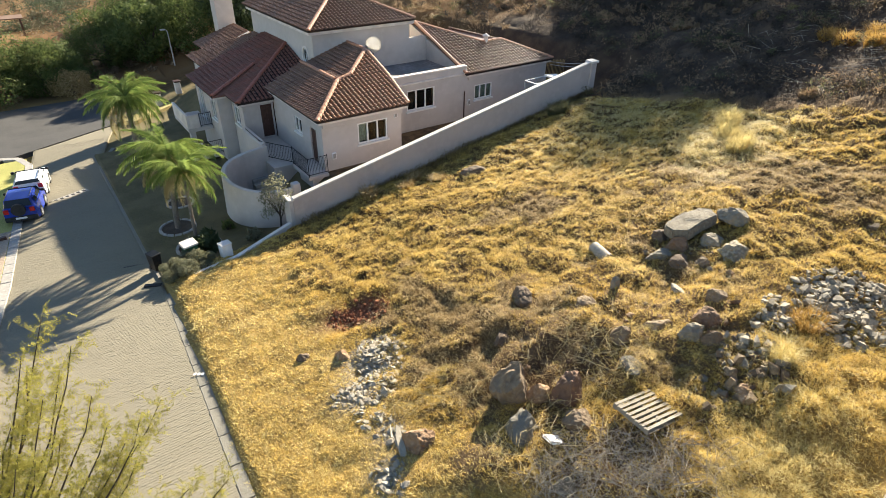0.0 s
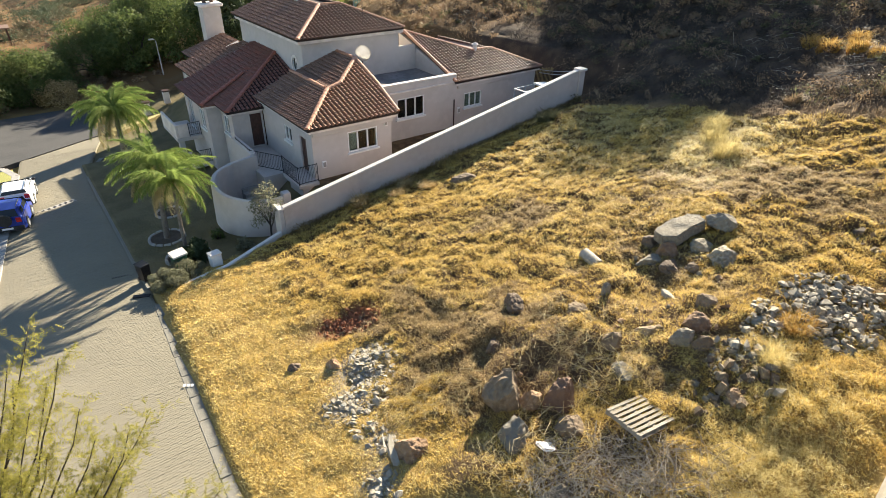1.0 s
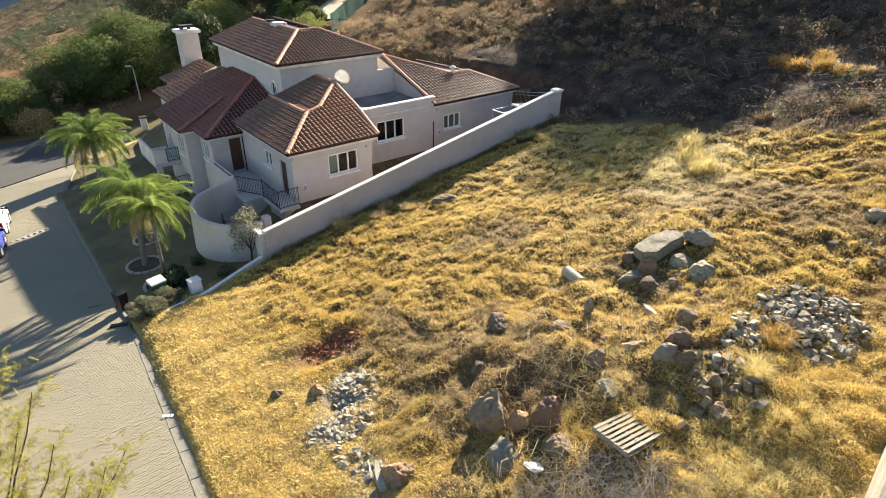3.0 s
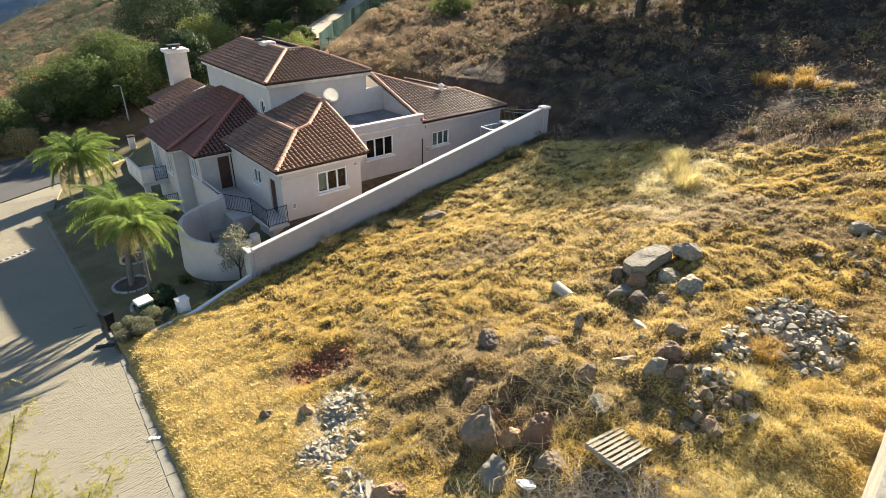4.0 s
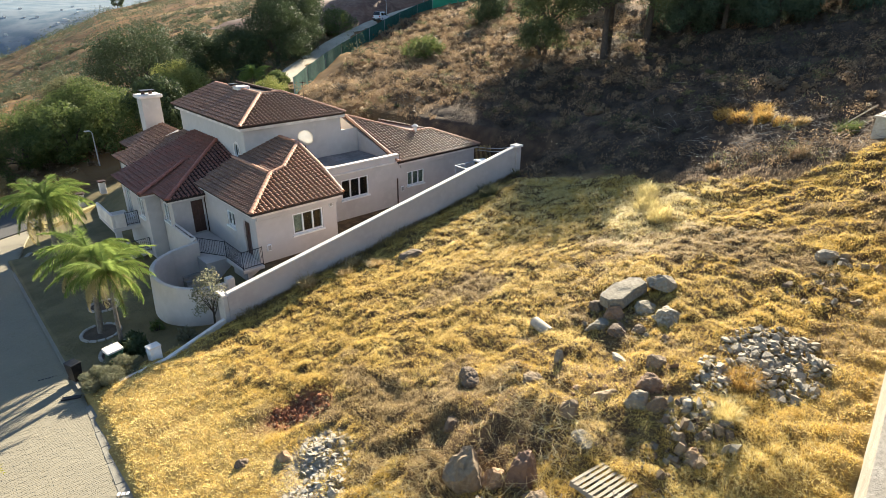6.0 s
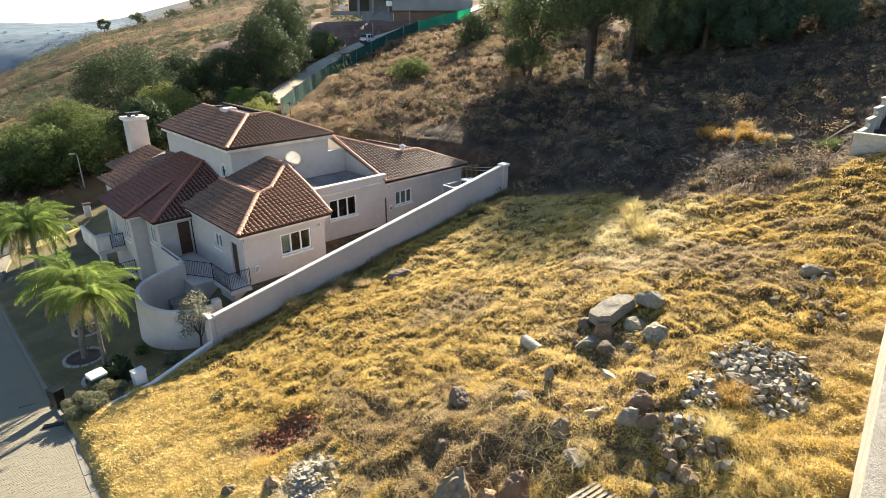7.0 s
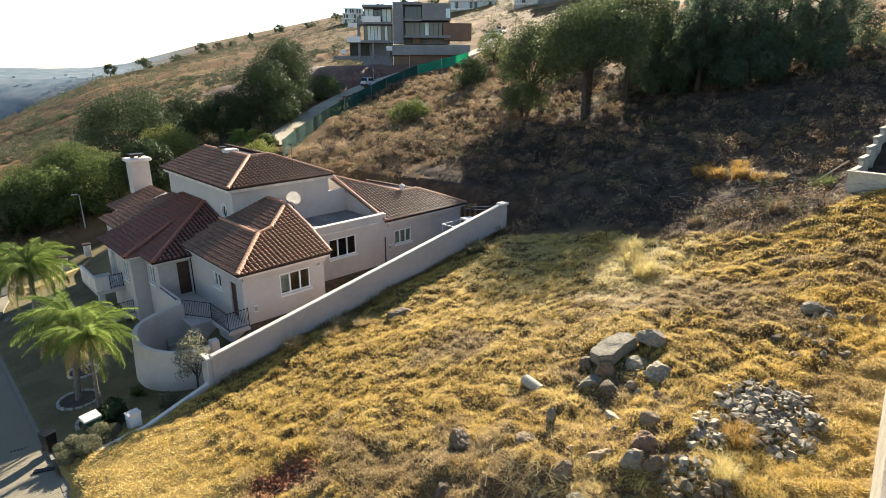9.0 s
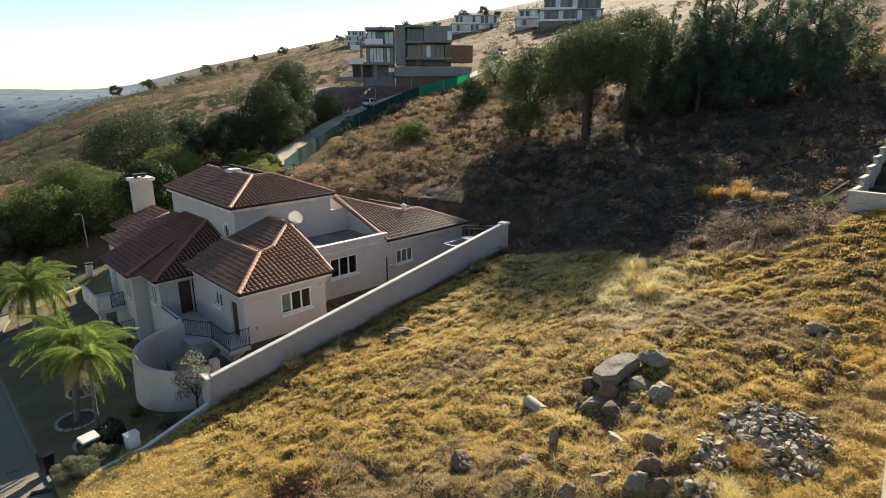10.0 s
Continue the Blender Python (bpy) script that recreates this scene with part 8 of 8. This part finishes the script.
def lot_grass():
    rng = np.random.default_rng(501)
    parts = {0: [], 1: [], 2: []}
    # a dense mat of short blades that lean every way over the cushions
    u, v = lot_places(rng, 560000, 1.15)
    rough, pale, kind = grass_kind(u, v, rng.random(len(u)))
    worn = np.exp(-((u - 10.8) / 3.4) ** 2 - ((v - 7.6) / 3.2) ** 2) * (0.5 + 0.8 * lumpy(u, v, 0.9, 36))
    keep = rng.random(len(u)) > 0.8 * worn
    u, v, rough, pale, kind = u[keep], v[keep], rough[keep], pale[keep], kind[keep]
    n = len(u)
    h = 0.042 + 0.045 * rng.random(n) + 0.045 * rough * rng.random(n) + 0.05 * pale
    w = 0.0014 * np.sqrt(u * u + v * v + 60) * rng.uniform(0.6, 1.4, n)
    a = rng.random(n) * 2 * np.pi
    p = np.stack([u, v, ground_z(u, v) - 0.015], 1)
    side = np.stack([-np.sin(a) * w / 2, np.cos(a) * w / 2, np.zeros(n)], 1)
    lean = h * rng.uniform(0.5, 1.7, n)
    tip = p + np.stack([np.cos(a) * lean, np.sin(a) * lean, h * rng.uniform(0.45, 1.0, n)], 1)
    tri = np.stack([p - side, p + side, tip], 1)
    for k in parts:
        parts[k].append(tri[kind == k])
    # cushions: short curved blades fanning out of one root
    cu, cv = lot_places(rng, 15500, 1.2)
    rough, pale, kind = grass_kind(cu, cv, rng.random(len(cu)))
    keep = rng.random(len(cu)) < 0.12 + 0.88 * rough
    keep &= rng.random(len(cu)) < 0.62 + 0.6 * lumpy(cu, cv, 1.2, 22)
    cu, cv, rough, pale, kind = cu[keep], cv[keep], rough[keep], pale[keep], kind[keep]
    mound = np.exp(-(((cu - 12.6) / 1.5) ** 2 + ((cv - 2.1) / 1.1) ** 2))
    size = (0.5 + 0.95 * rng.random(len(cu)) ** 1.6) * (0.55 + 0.45 * rough + 0.25 * np.clip(lumpy(cu, cv, 2.6, 24), 0, 1) + 0.6 * pale + 0.35 * mound)
    per = 54
    u0, v0 = np.repeat(cu, per), np.repeat(cv, per)
    sz, kd, pl = np.repeat(size, per), np.repeat(kind, per), np.repeat(pale, per)
    n = len(u0)
    a, d = rng.random(n) * 2 * np.pi, np.sqrt(rng.random(n))
    u, v = u0 + 0.26 * sz * d * np.cos(a), v0 + 0.26 * sz * d * np.sin(a)
    h = 0.15 * sz * rng.uniform(0.5, 1.1, n) * np.sqrt(1.08 - 0.8 * d * d) * (1 + 0.6 * pl)
    z = ground_z(u, v) - 0.02
    w = 0.00095 * np.sqrt(u * u + v * v + 40) * rng.uniform(0.6, 1.4, n)
    out = h * (0.35 + 0.9 * d) * rng.uniform(0.5, 1.5, n)
    b = a + rng.normal(size=n) * 0.9
    p = np.stack([u, v, z], 1)
    s = np.stack([-np.sin(b) * w / 2, np.cos(b) * w / 2, np.zeros(n)], 1)
    mid = p + np.stack([np.cos(b) * out * 0.35, np.sin(b) * out * 0.35, h * 0.7], 1)
    tip = p + np.stack([np.cos(b) * out * 1.3, np.sin(b) * out * 1.3, h * rng.uniform(0.5, 1.0, n)], 1)
    one = np.stack([p - s, p + s, mid + s * 0.7], 1)
    two = np.stack([mid - s * 0.5, mid + s * 0.7, tip], 1)
    for k in parts:
        q = kd == k
        parts[k] += [one[q], two[q]]
    for k, name, mat, label in ((0, "straw_grass", M_straw, "golden dry winter grass covering the lot"), (1, "pale_grass", M_straw_pale, "tall pale bleached grass tussocks"), (2, "brown_grass", M_straw_brown, "brown matted dry grass on the rough ground")):
        tagged(new(name, triangles(name, np.concatenate(parts[k]), mat)), label, "grass", kind="stuff")


lot_grass()


def hill_grass():
    """Coarse dry grass over the near hillside beyond the lot."""
    rng = np.random.default_rng(502)
    n = 250000
    r = 29 + 79 * rng.random(n) ** 1.15
    a = rng.uniform(radians(-1), radians(66), n)
    u, v = r * np.cos(a), r * np.sin(a)
    keep = (u > scrub_edge(v) - 0.5 + 1.2 * lumpy(u, v, 2.5, 27)) & ~((v > 23.7) & (u < 33.0)) & ~((v < 5.8 + 0.05 * (u - 33)) & (u < 52)) & (rng.random(n) < 0.6 + 0.5 * lumpy(u, v, 3.0, 28) + 0.35 * lumpy(u, v, 1.0, 29))
    keep &= ~((v > 62) & (np.abs((u - 39.5) * 0.62 - (v - 71) * 0.78) < 3.4))
    u, v, r = u[keep], v[keep], r[keep]
    h = rng.uniform(0.12, 0.34, len(u)) * (0.8 + 0.4 * lumpy(u, v, 4.0, 30))
    w = 0.0010 * r
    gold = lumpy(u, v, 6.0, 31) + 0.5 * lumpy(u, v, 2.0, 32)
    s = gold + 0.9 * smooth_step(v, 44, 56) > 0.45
    # below the grove the blades take the shade-darkened weed colour
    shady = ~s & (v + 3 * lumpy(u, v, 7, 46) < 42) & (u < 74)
    tagged(new("shaded_weeds", triangles("shaded_weeds", blades(u[shady], v[shady], h[shady], w[shady], 0.8, rng), M_weed_shade)), "matted weeds toned dark for shade below the hillside grove", "weeds", kind="stuff")
    s, left = s & ~((v < 42) & (u > scrub_edge(v) + 4) & (gold < 1.1)), ~s & ~shady
    tagged(new("hill_grass", triangles("hill_grass", blades(u[left], v[left], h[left], w[left], 0.8, rng), M_scrub)), "brown dry grass and weeds over the hillside", "grass", kind="stuff")
    tagged(new("hill_tussocks", triangles("hill_tussocks", blades(u[s], v[s], h[s] * 1.1, w[s], 0.9, rng), M_hill_straw)), "tan dry tussocks over the hillside", "grass", kind="stuff")


hill_grass()


def tussock(at, radius, height, mat, label, seed, count=1500):
    rng = np.random.default_rng(seed)
    t = thing("grass_tussock", (0, 0, 0), label, "tussock", "large tussocks")
    a = rng.random(count) * 6.283
    d = radius * np.sqrt(rng.random(count)) * 0.55
    u, v = at[0] + d * np.cos(a), at[1] + d * np.sin(a)
    h = height * rng.uniform(0.6, 1.1, count) * (1.1 - 0.5 * d / radius)
    z0 = ground_at(*at)
    tri = blades(u, v, h * rng.uniform(0.5, 1.15, count), np.full(count, 0.0011 * math.sqrt(at[0] ** 2 + at[1] ** 2 + 60)), 0.55, rng, (0.5 * np.cos(a), 0.5 * np.sin(a)))
    tri = tri - np.array([at[0], at[1], z0])
    t.matrix_basis = pose(at[0], at[1], z0)
    put("grass_tuft", triangles("grass_tuft", tri, mat), t)


M_orange = grass_material("orange_grass", (0.20, 0.11, 0.035), (0.52, 0.32, 0.085), (0.74, 0.54, 0.20), 0.48)
TUSSOCKS = [((38.2, 14.0), 0.9, 0.9, M_orange, "orange-gold dry tussock in the dark scrub"), ((37.2, 12.2), 0.8, 0.85, M_orange, "orange-gold dry tussock in the dark scrub"), ((38.9, 15.3), 0.8, 0.75, M_orange, "orange-gold dry tussock in the dark scrub"),
            ((36.6, 11.0), 0.7, 0.7, M_orange, "orange-gold dry tussock in the dark scrub"), ((39.6, 13.1), 0.9, 0.8, M_orange, "orange-gold dry tussock in the dark scrub"), ((36.0, 9.8), 0.6, 0.55, M_straw_brown, "tan dry tussock at the scrub's edge"),
            ((25.0, 12.5), 1.0, 0.8, M_straw_pale, "pale bleached tussock on the lot"), ((24.0, 11.3), 0.9, 0.75, M_straw_pale, "pale bleached tussock on the lot"),
            ((26.2, 13.2), 0.9, 0.8, M_straw_pale, "pale bleached tussock on the lot"), ((13.0, 3.55), 0.5, 0.55, M_straw_pale, "pale bleached tussock beside the rubble"), ((14.6, 3.75), 0.75, 0.5, M_orange, "orange-brown tussock in the middle of the rubble"),
            ((35.3, 7.5), 1.0, 0.75, M_leaf, "green weeds beside the stepped wall"), ((31.4, 8.3), 0.7, 0.75, M_hill_straw, "tan upright weeds at the scrub's edge"), ((30.2, 11.8), 0.6, 0.5, M_hill_straw, "tan upright weeds at the scrub's edge"), ((15.4, 21.6), 0.7, 0.4, M_straw_brown, "dark dry weeds under the boundary wall"), ((13.9, 22.2), 0.7, 0.45, M_straw_brown, "dark dry weeds under the boundary wall"),
            ((12.2, 22.9), 0.7, 0.7, M_straw_brown, "dark dry weeds under the boundary wall"), ((14.8, 22.8), 0.7, 0.5, M_straw_brown, "dark dry weeds under the boundary wall"), ((24.5, 22.4), 0.9, 0.8, M_leaf_olive, "greenish weeds under the boundary wall"),
            ((83.4, 14.1), 3.0, 1.7, M_straw_brown, "big golden pampas clump on the hillside"), ((84.5, 17.5), 2.6, 1.5, M_straw_brown, "big golden pampas clump on the hillside")]
for i, (at, r, h, mat, label) in enumerate(TUSSOCKS):
    tussock(at, r, h, mat, label, 600 + i, 1800 if h > 1 else 800)


def wall_weeds():
    """Uneven dry weeds and grass growing against the foot of the boundary wall."""
    rng = np.random.default_rng(504)
    n = 9000
    u = rng.uniform(8.8, 29.0, n)
    tall = 0.5 + 0.5 * lumpy(u, 0 * u, 1.1, 53) + 0.3 * lumpy(u, 0 * u, 0.4, 54)
    v = 23.95 - np.abs(rng.normal(size=n)) * (0.15 + 0.45 * np.clip(tall, 0, 1))
    h = rng.uniform(0.08, 0.2, n) + 0.42 * np.clip(tall, 0, 1) * rng.random(n) ** 1.5
    for keep, name, mat, label in ((rng.random(n) < 0.6, "wall_weeds", M_weed_tan, "dull brown weeds along the foot of the plastered wall"),):
        tagged(new(name, triangles(name, np.concatenate([blades(u[keep], v[keep], h[keep], np.full(keep.sum(), 0.03), 0.5, rng), blades(u[~keep], v[~keep], 0.7 * h[~keep], np.full((~keep).sum(), 0.03), 1.0, rng)]), mat)), label, "weeds", kind="stuff")


M_weed_tan = grass_material("wall_weed", (0.10, 0.075, 0.04), (0.25, 0.185, 0.08), (0.42, 0.32, 0.15), 0.35)
wall_weeds()


def garden_lawn():
    rng = np.random.default_rng(503)
    n = 30000
    u, v = rng.uniform(2.45, 9.2, n), rng.uniform(24.5, 44, n)
    keep = rng.random(n) < 0.75 + 0.4 * lumpy(u, v, 1.0, 33)
    u, v = u[keep], v[keep]
    tri = blades(u, v, rng.uniform(0.03, 0.07, len(u)), np.full(len(u), 0.03), 0.7, rng)
    tagged(new("lawn_grass", triangles("lawn_grass", tri, M_lawn)), "short dull green lawn in the house's shade", "grass", kind="stuff")


M_lawn = leaf_material("lawn_blade", (0.17, 0.155, 0.08), (0.13, 0.12, 0.065), (0.24, 0.20, 0.105), 0.3)
garden_lawn()

# ---------------------------------------------------------------- street paving
def paver_mesh():
    bm = bmesh.new()
    x, y, b = 0.0985, 0.0485, 0.004
    lo = [bm.verts.new(p) for p in ((-x, -y, 0), (x, -y, 0), (x, y, 0), (-x, y, 0))]
    md = [bm.verts.new(p) for p in ((-x, -y, 0.034), (x, -y, 0.034), (x, y, 0.034), (-x, y, 0.034))]
    hi = [bm.verts.new(p) for p in ((-x + b, -y + b, 0.04), (x - b, -y + b, 0.04), (x - b, y - b, 0.04), (-x + b, y - b, 0.04))]
    for a, c in ((lo, md), (md, hi)):
        for k in range(4):
            bm.faces.new((a[k], a[(k + 1) % 4], c[(k + 1) % 4], c[k]))
    bm.faces.new(hi)
    me = bpy.data.meshes.new("paver")
    bm.to_mesh(me)
    bm.free()
    me.materials.append(M_paver_one)
    return me


def paving():
    """Interlocking pavers on the street: the nearest as single pieces, the rest joined."""
    rng = np.random.default_rng(701)
    one = paver_mesh()
    pv = np.array([v.co[:] for v in one.vertices])
    pf = [tuple(p.vertices) for p in one.polygons if p.normal.z > 0.1]
    verts, faces = [], []
    singles = 0
    row = 0
    v = 8.0
    while v < 48.0:
        z = float(road_z(v)) - 0.03
        slope = float(road_z(v + 0.1) - road_z(v)) / 0.1
        left = street_left(v) + 0.02
        right = kerb_u(v) - 0.02 if v < 41 else 2.15 + 0.12 * (v - 41) ** 1.3
        x = left + (0.1 if row % 2 else 0.0)
        while x < right - 0.1:
            j = rng.normal(size=3) * (0.002, 0.002, 0.003)
            near = 13.0 < v < 16.5 and -0.35 < x < 1.3
            if near and singles < 300 and not row % 1:
                put("paver", one, street, m=Matrix.Translation((x + 0.1 + j[0], v + j[1], z + j[2])) @ Matrix.Rotation(math.atan(slope), 4, "X"))
                singles += 1
            elif v < 34 or row % 1 == 0:
                p = pv + (x + 0.1 + j[0], v + j[1], z + j[2])
                p[:, 2] += slope * pv[:, 1]
                k = len(verts) * len(pv)
                verts.append(p)
                faces.append(k)
            x += 0.2
        v += 0.1
        row += 1
    allv = np.concatenate(verts)
    me = mesh_of("pavers", allv, [tuple(i + k for i in f) for k in faces for f in pf], M_paver)
    tagged(put("pavers", me, street), kind="stuff")


paving()
